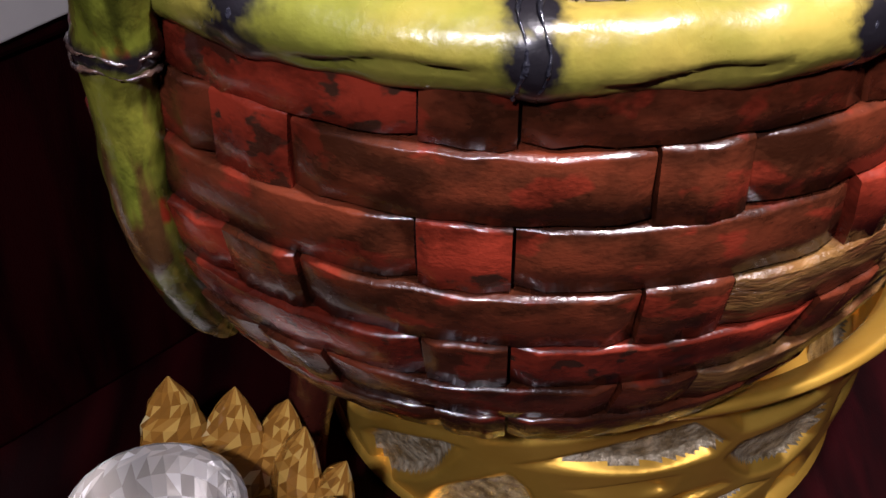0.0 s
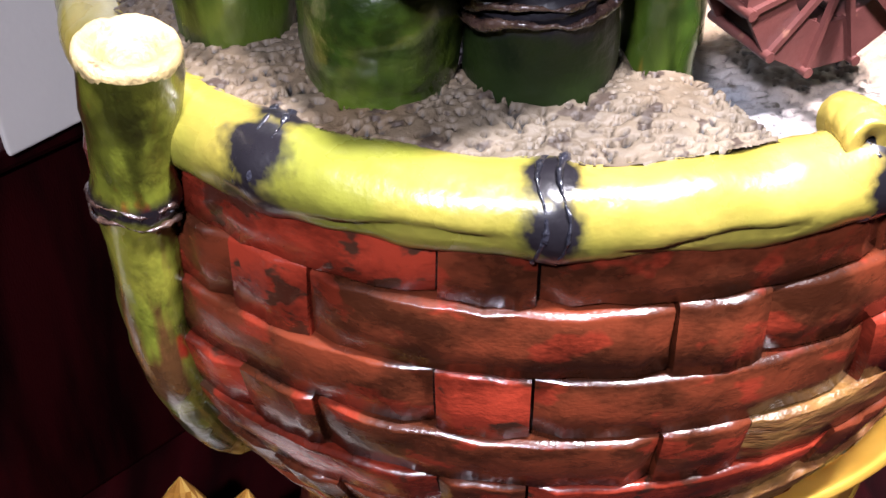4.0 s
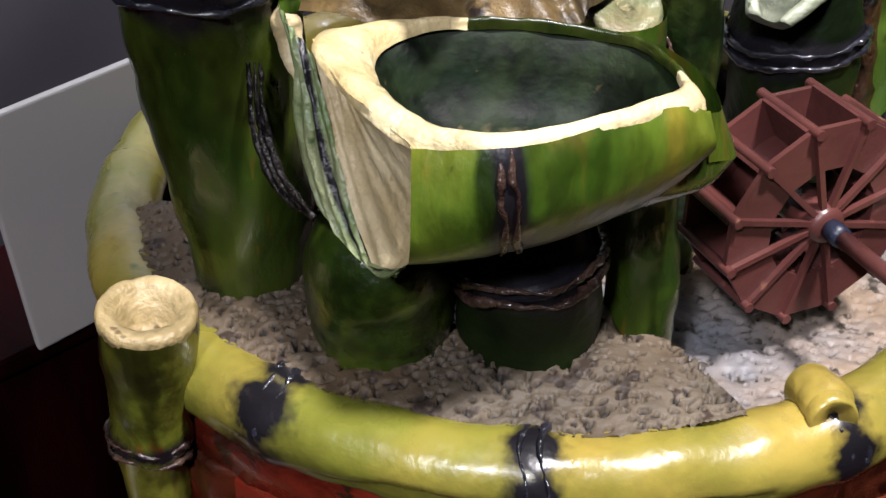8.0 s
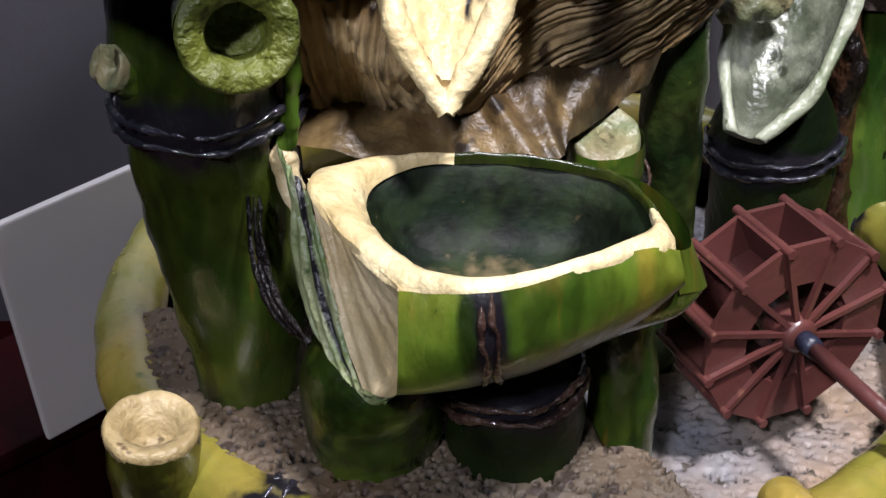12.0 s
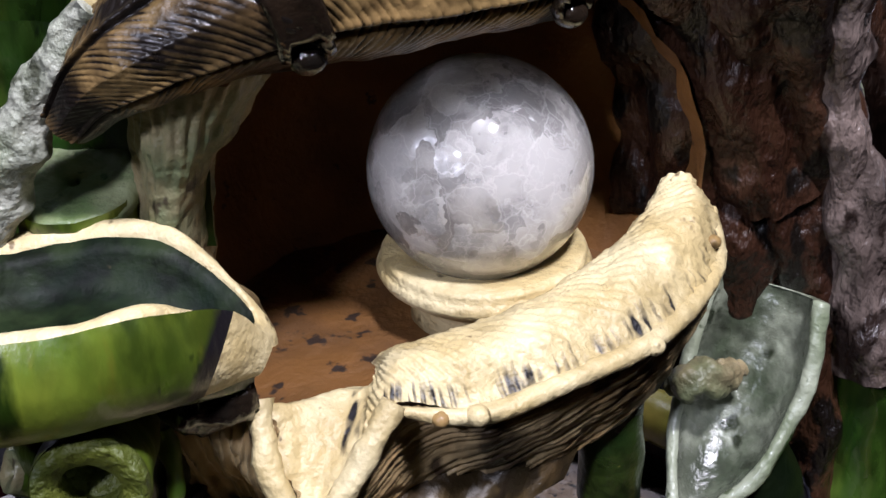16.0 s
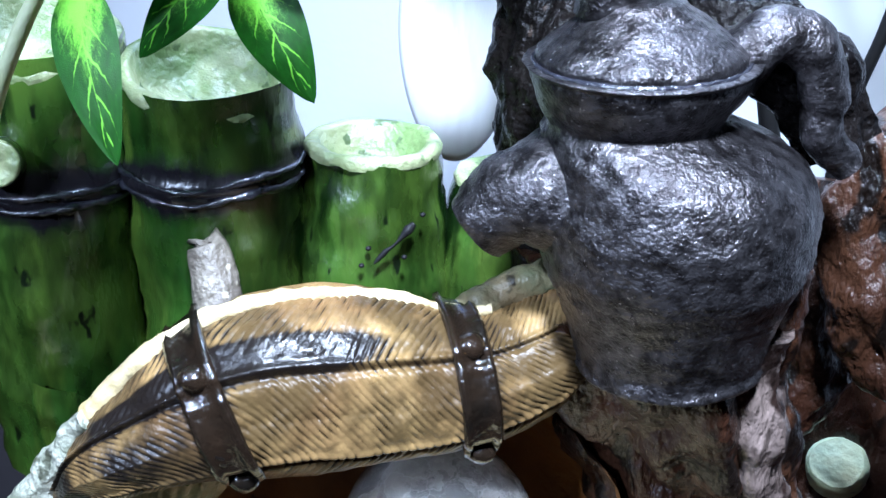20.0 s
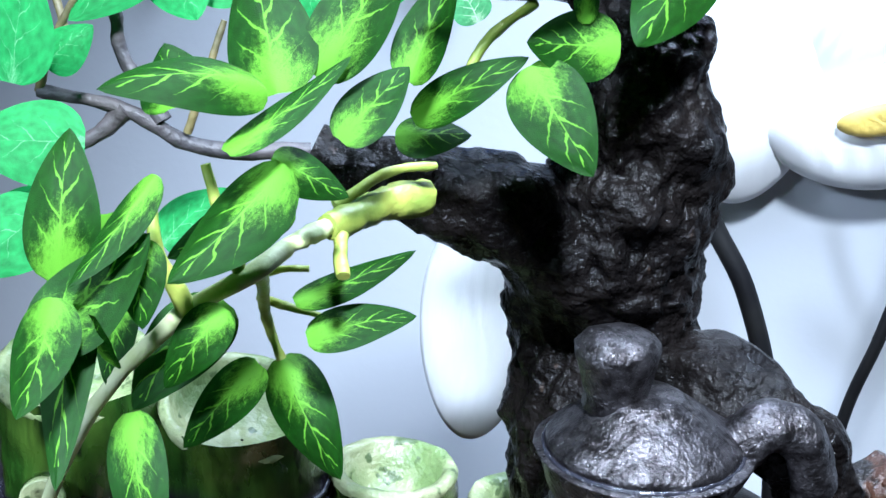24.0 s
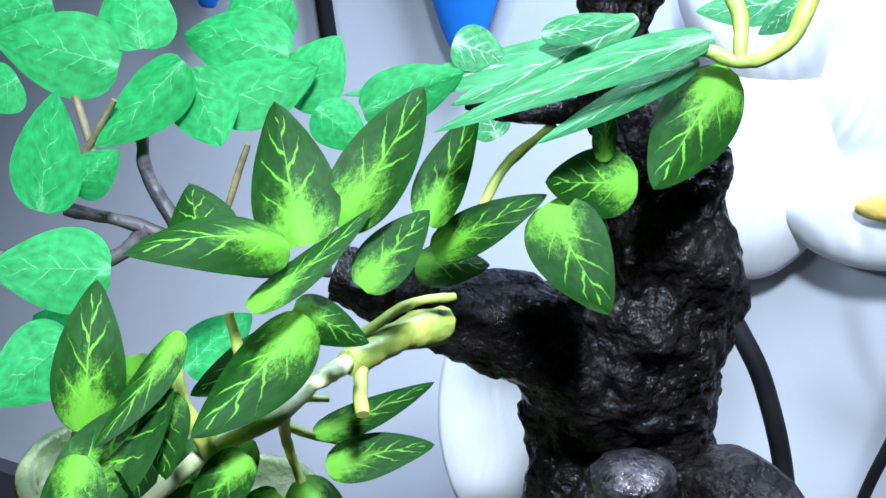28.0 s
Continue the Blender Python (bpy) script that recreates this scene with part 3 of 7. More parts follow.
def lathe(profile, centre, nv=96, n=None, rough=0.0, scale=50.0, seed=0.0, relief=None):
    """A turned body; profile: (radius, z) pairs; n: steps of a smooth profile through them."""
    prof = [Vector((r, z)) for r, z in profile]
    if n:
        prof = [glide(prof, i / n) for i in range(n + 1)]
    rows = []
    for q in prof:
        row = []
        for j in range(nv):
            a = 2 * math.pi * j / nv
            r = q.x + (relief(a, q.y) if relief else 0.0)
            p = Vector((centre[0] + r * math.cos(a), centre[1] + r * math.sin(a), q.y))
            if rough:
                k = wobble(p, rough, scale, seed)
                p += Vector((math.cos(a) * k, math.sin(a) * k, k * 0.4))
            row.append(p)
        rows.append(row)
    return Shape().grid(rows, wrap=True)


# ---- setting ----
def slab(name, x0, x1, y0, y1, z0, z1, material, label, category):
    s = Shape().box(Matrix.Translation(((x0 + x1) / 2, (y0 + y1) / 2, (z0 + z1) / 2)), x1 - x0, y1 - y0, z1 - z0)
    ob = part(name, s, material, None, label, smooth=False)
    return tagged(ob, label, category, kind="structure")


slab("table", -1.2, 1.2, -0.5, 0.62, -0.04, 0.0, WOOD, "dark red polished wooden table under the fountain", "table")
slab("wall_back", -1.5, 1.5, 0.62, 0.68, -0.8, 2.4, WALL, "pale grey painted wall behind the fountain", "wall")
# Added dark slab: it gives the lower wall its shade by colour.
slab("wall_panel", -1.5, 1.5, 0.606, 0.62, -0.04, 0.255, SHADE_GREY, "added dark grey slab standing in for shade on the lower wall", "wall panel")
slab("wall_front", -1.5, 1.5, -2.5, -2.44, -0.8, 2.4, ROOM, "dim beige painted wall of the room", "wall")
slab("wall_left", -1.56, -1.5, -2.5, 0.68, -0.8, 2.4, ROOM, "dim beige painted wall of the room", "wall")
slab("wall_right", 1.5, 1.56, -2.5, 0.68, -0.8, 2.4, ROOM, "dim beige painted wall of the room", "wall")
slab("ceiling", -1.56, 1.56, -2.5, 0.68, 2.4, 2.46, ROOM, "plain dim beige ceiling", "ceiling")
slab("floor", -1.56, 1.56, -2.5, 0.68, -0.86, -0.8, WOOD, "dark wooden floor", "floor")

# ---- gold bowl ----
BC = Vector((0.024, 0.32))
GC = (0.052, 0.349)
bowl = thing("gold_bowl", "gold hammered bowl with crackled silver cells and a flared lip", "bowl", at=(*GC, 0))


def bowl_shapes():
    rng = random.Random(4)
    seeds = [(rng.uniform(0, 2 * math.pi), rng.uniform(0.005, 0.098)) for _ in range(68)]
    R0 = 0.098

    nv, nz = 460, 100
    ang = np.arange(nv) * 2 * np.pi / nv
    sa, sh = np.array([q[0] for q in seeds]), np.array([q[1] for q in seeds])
    turn = (ang[:, None] - sa[None, :] + np.pi) % (2 * np.pi) - np.pi
    rows, hard, kind = [], [], []
    for i in range(nz + 1):
        z = 0.004 + 0.080 * i / nz
        r = 0.092 + 0.017 * (z / 0.092) ** 0.8
        d = np.hypot(turn * R0, (z - sh)[None, :] * 1.35)
        order = np.sort(d, axis=1)
        e = order[:, 1] - order[:, 0]
        k = np.clip((e - 0.0045) / 0.008, 0, 1)
        k = k * k * (3 - 2 * k)
        rr = r - 0.0055 * k
        rows.append([(float(q) * math.cos(w), float(q) * math.sin(w), z) for q, w in zip(rr, ang)])
        hard.append(e.tolist())
        kind.append(d.argmin(axis=1).tolist())
    full = Shape().grid(rows, wrap=True)
    net, cells = Shape(), Shape()
    net.v, cells.v = full.v, full.v
    for q, f in enumerate(full.f):
        i, j = divmod(q, nv)
        (cells if hard[i][j] > 0.0085 and kind[i][j] % 4 else net).f.append(f)
    return net, cells


net, cells = bowl_shapes()
part("bowl_body", net, GOLD, bowl, "polished gold net of ridges")
part("silver_inlay", cells, SILVER, bowl, "crackled silver inlay")
part("lip", lathe([(0.106, 0.080), (0.110, 0.084), (0.1155, 0.0905), (0.1165, 0.093), (0.114, 0.0945), (0.108, 0.091), (0.104, 0.087), (0.101, 0.080)], (0, 0), 120, 40), GOLD, bowl, "flared polished gold lip")
part("foot", lathe([(0.0, 0.0), (0.094, 0.0), (0.096, 0.003), (0.092, 0.006), (0.0, 0.006)], (0, 0), 96), GOLD, bowl)

# ---- fountain ----
fountain = thing("tabletop_fountain", "painted resin tabletop fountain of bamboo, basket, driftwood and teapot", "fountain", at=(0, 0, 0))

ROWS_W, SLATS, Z_TOP, Z_BOT = 7, 16, 0.221, 0.098


def belly(z):
    """The basket's radius at a height."""
    k = (z - Z_BOT) / (Z_TOP - Z_BOT)
    return glide([0.0985, 0.1110, 0.1195, 0.1230, 0.1215, 0.1180], k)


basket = part("basket", lathe([(0.0, Z_BOT + 0.002)] + [(belly(Z_BOT + (Z_TOP - Z_BOT) * i / 14) - 0.0028, Z_BOT + (Z_TOP - Z_BOT) * i / 14) for i in range(15)], BC, 120), CORE, fountain, "dark woven basket body")


def weave_piece(a0, a1, z0, z1, dip, proud, seed):
    """A woven strip lying over its neighbours: bowed outward along its length, rounded at both edges."""
    nu = 12
    rise = ((0.0, -0.0014), (0.04, 0.0), (0.4, 0.0005), (0.93, 0.0012), (0.968, 0.0010), (1.0, -0.0006))
    outer, inner = [], []
    for w, up in rise:
        ro, ri = [], []
        for i in range(nu + 1):
            u = i / nu
            a = a0 + (a1 - a0) * u
            z = z0 + (z1 - z0) * w + 0.0011 * noise.noise((a * 12, seed, w))
            end = min(u, 1 - u) * (a1 - a0) * 0.12
            lift = proud - dip * math.exp(-(end / 0.0028) ** 2) + up
            lift += 0.0009 * noise.noise((a * 25, z * 160, seed)) + 0.0004 * noise.noise((a * 70, z * 500, seed))
            r = belly(z) + lift
            ro.append((BC.x + r * math.cos(a), BC.y + r * math.sin(a), z))
            r = belly(z) - 0.0035
            ri.append((BC.x + r * math.cos(a), BC.y + r * math.sin(a), z))
        outer.append(ro)
        inner.append(ri)
    s = Shape().grid(outer)
    s.grid([outer[0], inner[0]]).grid([outer[-1], inner[-1]])
    s.grid([[r[0] for r in outer], [r[0] for r in inner]]).grid([[r[-1] for r in outer], [r[-1] for r in inner]])
    return s


SLAT0 = radians(-99.2)
rng = random.Random(11)
for r in range(ROWS_W):
    z1 = Z_TOP - (Z_TOP - Z_BOT) * (r / ROWS_W) ** 1.0
    z0 = Z_TOP - (Z_TOP - Z_BOT) * (r + 1) / ROWS_W
    for k in range(SLATS):
        a = SLAT0 + 2 * math.pi * k / SLATS
        half, gap = radians(4.6), 2 * math.pi / SLATS
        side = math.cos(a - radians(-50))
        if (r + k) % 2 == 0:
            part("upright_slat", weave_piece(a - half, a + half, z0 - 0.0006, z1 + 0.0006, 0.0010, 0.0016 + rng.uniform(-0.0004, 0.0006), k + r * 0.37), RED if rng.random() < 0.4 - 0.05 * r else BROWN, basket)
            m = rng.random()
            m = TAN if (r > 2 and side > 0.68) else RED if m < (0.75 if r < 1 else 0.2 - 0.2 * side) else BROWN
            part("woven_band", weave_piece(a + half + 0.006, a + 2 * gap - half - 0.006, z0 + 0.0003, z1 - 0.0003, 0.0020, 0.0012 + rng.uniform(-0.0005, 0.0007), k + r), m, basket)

# rim of bent bamboo
RR, RZ = 0.1155, 0.2228
RIM_NODES = (-121.5, -93.5, -62.0, 155.0, -25.0, 20.0, 60.0, 100.0)


def rim_relief(u, a):
    """A split with a lifted sliver along the underside of one length, chips and a swelling at each node."""
    deg = -180 + 360 * u
    k = sum(0.0009 * math.exp(-((deg - d + 180) % 360 - 180) ** 2 / 5.0) for d in RIM_NODES)
    s = math.degrees(a)
    s = s - 360 if s > 180 else s
    for d0, d1, side in ((-117, -97, 112), (-88, -70, 118), (-150, -130, 60)):
        if d0 < deg < d1:
            m = (deg - d0) / (d1 - d0)
            line = side - 26 * m + 6 * math.sin(9 * m)
            off = s - line
            fade = min(1.0, 6 * m, 6 * (1 - m))
            k -= fade * 0.0016 * math.exp(-(off / 5.5) ** 2)
            if 0 < off < 46:
                k -= fade * 0.0010 * (1 - off / 46)
    return k - 0.0010 * max(0.0, noise.noise((deg * 0.35, s * 0.03, 5.0)) - 0.35)


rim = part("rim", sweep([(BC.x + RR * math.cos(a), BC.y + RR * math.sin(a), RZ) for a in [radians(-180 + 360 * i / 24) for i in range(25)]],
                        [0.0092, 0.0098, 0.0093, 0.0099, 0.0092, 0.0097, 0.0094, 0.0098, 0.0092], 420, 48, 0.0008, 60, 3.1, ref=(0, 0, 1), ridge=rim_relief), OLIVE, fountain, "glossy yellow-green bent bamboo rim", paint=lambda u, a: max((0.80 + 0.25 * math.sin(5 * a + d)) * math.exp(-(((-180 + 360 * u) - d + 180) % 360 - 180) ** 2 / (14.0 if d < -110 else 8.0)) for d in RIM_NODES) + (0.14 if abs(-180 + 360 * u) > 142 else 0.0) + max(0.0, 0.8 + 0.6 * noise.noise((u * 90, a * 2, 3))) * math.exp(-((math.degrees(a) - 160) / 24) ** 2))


def rim_node(deg, tilt=0.0, r=0.0099, w=0.00065, material=NODE, spread=1.0):
    a = radians(deg)
    for off, k in ((-0.0022 * spread, 1.0), (0.0018 * spread, 1.02)):
        pts = []
        for i in range(25):
            b = 2 * math.pi * i / 24
            aa = a + (off + 0.0010 * math.sin(3 * b + deg)) / RR
            rad = RR + r * k * math.cos(b)
            pts.append((BC.x + rad * math.cos(aa), BC.y + rad * math.sin(aa), RZ + r * k * math.sin(b)))
        part("node_ring", sweep(pts, [w, w * 0.5, w * 1.5, w * 0.6, w * 1.2, w * 0.6, w], 90, 8, 0.0007, 330, deg, ref=(math.sin(a), -math.cos(a), 0.01), cap=False), material, rim)


for deg in RIM_NODES:
    rim_node(deg)

# pebbled bed inside the rim, and the lower pool
def bed(name, zbase, poly_in, material, label, pit, n):
    s = Shape()
    step = 0.228 / n
    idx = {}
    for i in range(n + 1):
        for j in range(n + 1):
            x, y = BC.x - 0.114 + i * step, BC.y - 0.114 + j * step
            if poly_in(x, y):
                v = noise.voronoi((x * 480 + 1.5 * noise.noise((x * 90, y * 90, 1)), y * 660 + 1.5 * noise.noise((x * 90, y * 90, 7)), 0))[0]
                k = min(1.0, max(0.0, 0.47 + 0.10 * noise.noise((x * 150, y * 150, 9)) - v[0]) / 0.16)
                h = -0.0020 * k * k * (3 - 2 * k) * pit + 0.0004 * noise.noise((x * 300, y * 300, 3))
                h -= 0.0025 * min(1.0, max(0.0, math.hypot(x - BC.x, y - BC.y) - 0.094) / 0.018) ** 1.6
                idx[i, j] = len(s.v)
                s.v.append((x, y, zbase + h + wobble((x, y, 0), 0.0016, 40)))
                # pit bottoms are darkened in the colour, on top of their own shade
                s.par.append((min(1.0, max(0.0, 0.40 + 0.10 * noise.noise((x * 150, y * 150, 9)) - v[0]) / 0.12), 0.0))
    for (i, j), q in list(idx.items()):
        c = [(i, j), (i + 1, j), (i + 1, j + 1), (i, j + 1)]
        if all(k in idx for k in c):
            s.f.append(tuple(idx[k] for k in c))
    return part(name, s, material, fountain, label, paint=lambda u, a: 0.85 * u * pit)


def inside(x, y, r=0.1135):
    return math.hypot(x - BC.x, y - BC.y) < r


def upper(x, y):
    edge = 0.2390 - 34 * (x - 0.0336) ** 2 if x > 0.0336 else 0.29
    return inside(x, y) and y < edge + 0.002 * math.sin(x * 300)


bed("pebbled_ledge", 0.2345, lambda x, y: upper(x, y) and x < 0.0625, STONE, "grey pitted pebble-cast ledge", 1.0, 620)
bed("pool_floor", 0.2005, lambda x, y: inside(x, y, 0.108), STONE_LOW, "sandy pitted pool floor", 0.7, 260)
# riser between ledge and pool
part("ledge_side", sweep([(0.030, 0.262, 0.217), (0.0345, 0.2385, 0.217), (0.0420, 0.2355, 0.217), (0.0500, 0.2272, 0.217), (0.0580, 0.2165, 0.216)], [0.0165] * 5, 30, 16, 0.001, 90, 2, squash=0.35, ref=(0, 0, 1)), STONE, fountain)


def rough_rows(rows, amp, scale, seed):
    return [[p + Vector((0.3, -0.5, 0.8)) * wobble(p, amp, scale, seed) for p in r] for r in rows]


def stalk(name, pts, radii, material, nodes=(), cut=True, hollow=0.62, rough=0.0010, seed=1.0, label="", cutmat=None, slope=None, node_mat=None, nu=36, deep=1.0, well=1.0, stain=0.0065):
    """An upright bamboo stalk with ring-like nodes and a cut, hollowed top."""
    axis = (V3(pts[-1]) - V3(pts[-2])).normalized()

    def ridge(u, a):
        return sum(0.0016 * math.exp(-((u - q) / 0.02) ** 2) for q in nodes)

    length = sum((V3(p) - V3(q)).length for p, q in zip(pts, pts[1:]))
    ob = part(name, sweep(pts, radii, nu, 30, rough, 70, seed, ridge=ridge, cap="base" if cut else True), material, fountain, label,
              paint=lambda u, a: max([0.0] + [0.95 * math.exp(-((u - q) * length / (stain * (1 + 0.3 * math.sin(3 * a + seed)))) ** 2) for q in nodes]))
    for q in nodes:
        c = glide([V3(p) for p in pts], q)
        t = (glide([V3(p) for p in pts], min(1, q + 0.03)) - glide([V3(p) for p in pts], max(0, q - 0.03))).normalized()
        n1, n2 = axes(t, Vector((0, 1, 0)))
        r = glide(radii, q)
        for off, w in ((-0.0022, min(0.0009, r * 0.06)), (0.0016, min(0.0008, r * 0.05))):
            ring = [c + (n1 * math.cos(b) + n2 * math.sin(b)) * (r + 0.0014) + t * (off + 0.0009 * math.sin(2 * b + seed) + 0.0006 * math.sin(5 * b)) for b in [2 * math.pi * i / 24 for i in range(25)]]
            part("node_ring", sweep(ring, [w, w * 0.5, w * 1.4, w * 0.6, w * 1.3, w * 0.7, w], 96, 8, 0.0008, 300, seed, ref=t + Vector((0.01, 0.013, 0)), cap=False), node_mat or NODE, ob)
    if cut:
        top, r = V3(pts[-1]), radii[-1]
        tilt = V3(slope) if slope else axis
        n1, n2 = axes(tilt, Vector((0, 1, 0)))
        rows = []
        for k, h in ((1.0, -0.0014), (1.02, 0.0004), (0.96, 0.0020), (0.88, 0.0020), (hollow, 0.0012), (hollow * 0.93, -0.003), (hollow * 0.5, -0.0048), (0.02, -0.005)):
            row = []
            for i in range(36):
                b = 2 * math.pi * i / 36
                p = top + (n1 * math.cos(b) + n2 * math.sin(b)) * r * k + axis * (h * deep * well if k < hollow * 0.99 else h)
                row.append(p + axis * wobble(p, 0.0009, 160, seed))
            rows.append(row)
        if deep > 1:
            end = part("cut_end", Shape().grid(rough_rows(rows[:6], 0.0014, 260, seed), wrap=True), cutmat or CREAM, ob, "cracked green cut end")
            part("hollow", Shape().grid(rows[5:], wrap=True), STUB_CUT, end, "olive hollow of the stub")
        else:
            part("cut_end", Shape().grid(rows, wrap=True), cutmat or CREAM, ob, "pale cut end")
    return ob


# corner post outside the basket
stalk("corner_post", [(-0.0605, 0.257, 0.107), (-0.0660, 0.246, 0.128), (-0.0698, 0.236, 0.160), (-0.0690, 0.232, 0.205), (-0.0645, 0.2285, 0.244)], [0.0060, 0.0072, 0.0078, 0.0084, 0.0106], POST, nodes=(0.77,), seed=2.2, well=2.0, stain=0.0025, cutmat=POST_CUT,
      label="green bamboo corner post with a pale cut top", node_mat=NODE_BROWN)
# short cut twig on the rim
stalk("rim_twig", [(0.0755, 0.2235, 0.2305), (0.0765, 0.2180, 0.2325), (0.0770, 0.2135, 0.2325)], [0.0058, 0.0056, 0.0052], OLIVE, seed=4.1, hollow=0.3, cutmat=OLIVE)
# tall stalk beside the spouts
stalk("tall_stalk", [(-0.048, 0.262, 0.232), (-0.0485, 0.262, 0.255), (-0.050, 0.261, 0.285), (-0.0505, 0.261, 0.310), (-0.050, 0.261, 0.333), (-0.049, 0.262, 0.349)], [0.0135, 0.0155, 0.0180, 0.0195, 0.0195, 0.0170], GREEN_TALL, nodes=(0.6,), cut=False, seed=5.0,
      label="tall glossy dark green bamboo stalk", rough=0.0014)
stalk("side_stub", [(-0.044, 0.252, 0.336), (-0.0395, 0.238, 0.3375), (-0.0360, 0.2265, 0.3385)], [0.0100, 0.0112, 0.0112], GREEN, seed=6.4, hollow=0.56, label="short cut bamboo stub facing outward", cutmat=STUB_CUT, deep=2.2)
for q, (base, tip, r) in enumerate((((-0.060, 0.252, 0.319), (-0.0655, 0.2470, 0.3225), 0.0060), ((-0.066, 0.257, 0.317), (-0.0705, 0.2550, 0.3200), 0.0048))):
    b, e = V3(base), V3(tip)
    stalk("broken_twig", [b, (b + e) / 2, e], [r, r * 0.95, r * 0.8], GREEN, seed=20.0 + q, hollow=0.3, cutmat=WEATHERED, rough=0.0016, nu=12)
# stems under the cup
stalk("cup_stem", [(-0.0165, 0.240, 0.230), (-0.0160, 0.239, 0.245), (-0.0150, 0.238, 0.254), (-0.0145, 0.238, 0.2615), (-0.0140, 0.238, 0.264)], [0.0150, 0.0165, 0.0165, 0.0130, 0.004], STEM_GREEN, cut=False, seed=7.7)
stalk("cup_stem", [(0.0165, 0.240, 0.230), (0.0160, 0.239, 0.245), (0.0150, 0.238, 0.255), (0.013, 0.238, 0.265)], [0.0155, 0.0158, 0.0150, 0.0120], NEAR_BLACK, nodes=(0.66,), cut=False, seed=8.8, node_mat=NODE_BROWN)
stalk("back_stem", [(0.0430, 0.252, 0.198), (0.0425, 0.253, 0.235), (0.041, 0.254, 0.250), (0.040, 0.255, 0.2655)], [0.0085, 0.0082, 0.0085, 0.008], GREEN_TALL, cut=False, seed=9.1)
stalk("short_stub", [(0.0385, 0.2830, 0.235), (0.0380, 0.2810, 0.268), (0.0365, 0.2775, 0.2925)], [0.0100, 0.0100, 0.0088], GREEN, seed=10.5, hollow=0.2, node_mat=NODE_BROWN, nodes=(0.72,), slope=(0.25, -0.55, 1), cutmat=WEATHERED, label="short cut bamboo stub with a pale top")
stalk("back_stem", [(0.0590, 0.315, 0.198), (0.0585, 0.315, 0.26), (0.057, 0.316, 0.31)], [0.0085, 0.0085, 0.008], GREEN_BLACK, cut=False, seed=11.9)
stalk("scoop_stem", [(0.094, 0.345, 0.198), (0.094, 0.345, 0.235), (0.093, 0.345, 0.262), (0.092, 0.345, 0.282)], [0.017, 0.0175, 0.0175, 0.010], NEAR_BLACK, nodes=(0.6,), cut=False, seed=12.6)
stalk("back_stem", [(0.128, 0.365, 0.198), (0.128, 0.366, 0.25), (0.127, 0.366, 0.32)], [0.013, 0.013, 0.012], GREEN_DEEP, cut=False, seed=13.6)


def channel(name, path, radii, thick, a0, a1, outer, inner, lip, label, u0=None, u1=None, nu=46, nv=40, rough=0.0012, seed=0.0, ref=(0, 0, 1), squash=1.0, ridge=None, apron=0.0):
    """A length of bamboo split open along its top: outer skin, lining and a thick cut edge."""
    kw = dict(nu=nu, nv=nv, ref=ref, a0=a0, a1=a1, u0=u0, u1=u1, squash=squash, cap=False)
    so = sweep(path, radii, rough=rough, scale=70, seed=seed, ridge=ridge, **kw)
    si = sweep(path, [r - thick for r in radii], rough=rough * 0.6, scale=60, seed=seed + 3, **kw)
    ob = part(name, so, outer, fountain, label)
    if apron:
        sa = Shape()
        def front(q):
            i, j = divmod(q, nv)
            w = 2 * j / nv - 1
            return i < nu * apron * (0.80 + 0.75 * abs(w) ** 4)

        sa.v, sa.f = si.v, [f for q, f in enumerate(si.f) if front(q)]
        si.f = [f for q, f in enumerate(si.f) if not front(q)]
        part("apron", sa, lip, ob, "cream painted mouth of the spout")
    part("lining", si, inner, ob, "dark wet lining")
    w = nv + 1
    O, I = [Vector(p) for p in so.v], [Vector(p) for p in si.v]
    border = [i * w for i in range(nu + 1)] + [nu * w + j for j in range(1, nv + 1)] + [i * w + nv for i in range(nu - 1, -1, -1)] + [j for j in range(nv - 1, 0, -1)]
    rows = []
    up = V3(ref)
    for k, h in ((-0.02, -0.0012), (0.0, 0.0006), (0.3, 0.0014), (0.7, 0.0013), (1.0, 0.0005), (1.02, -0.0012)):
        rows.append([O[b].lerp(I[b], k) + up * (h + wobble(O[b], 0.0005, 130, seed)) for b in border])
    part("cut_lip", Shape().grid(rows, wrap=True), lip, ob, "thick cream cut edge")
    return ob


# the split-bamboo cup: a green shell with a hollowed pool, a broad cream rim and a slanting cut mouth
def curve(pts, n, closed=False):
    pts = [V3(p) for p in pts]
    if closed:
        pts = pts[-1:] + pts + pts[:2]
        k = len(pts) - 1
        return [glide(pts, (1 + (k - 2) * i / n) / k) for i in range(n)]
    return [glide(pts, i / n) for i in range(n + 1)]


LIP = [(-0.0068, 0.2040, 0.2985), (0.0020, 0.2005, 0.3004), (0.0108, 0.1998, 0.3014), (0.0210, 0.2045, 0.3014), (0.0320, 0.2115, 0.3015), (0.0400, 0.2165, 0.3006), (0.0462, 0.2210, 0.2974)]
KEEL = [(-0.0075, 0.2015, 0.2765), (0.0010, 0.2020, 0.2770), (0.0110, 0.2045, 0.2775), (0.0210, 0.2090, 0.2780), (0.0310, 0.2150, 0.2790), (0.0410, 0.2210, 0.2815), (0.0475, 0.2235, 0.2880)]
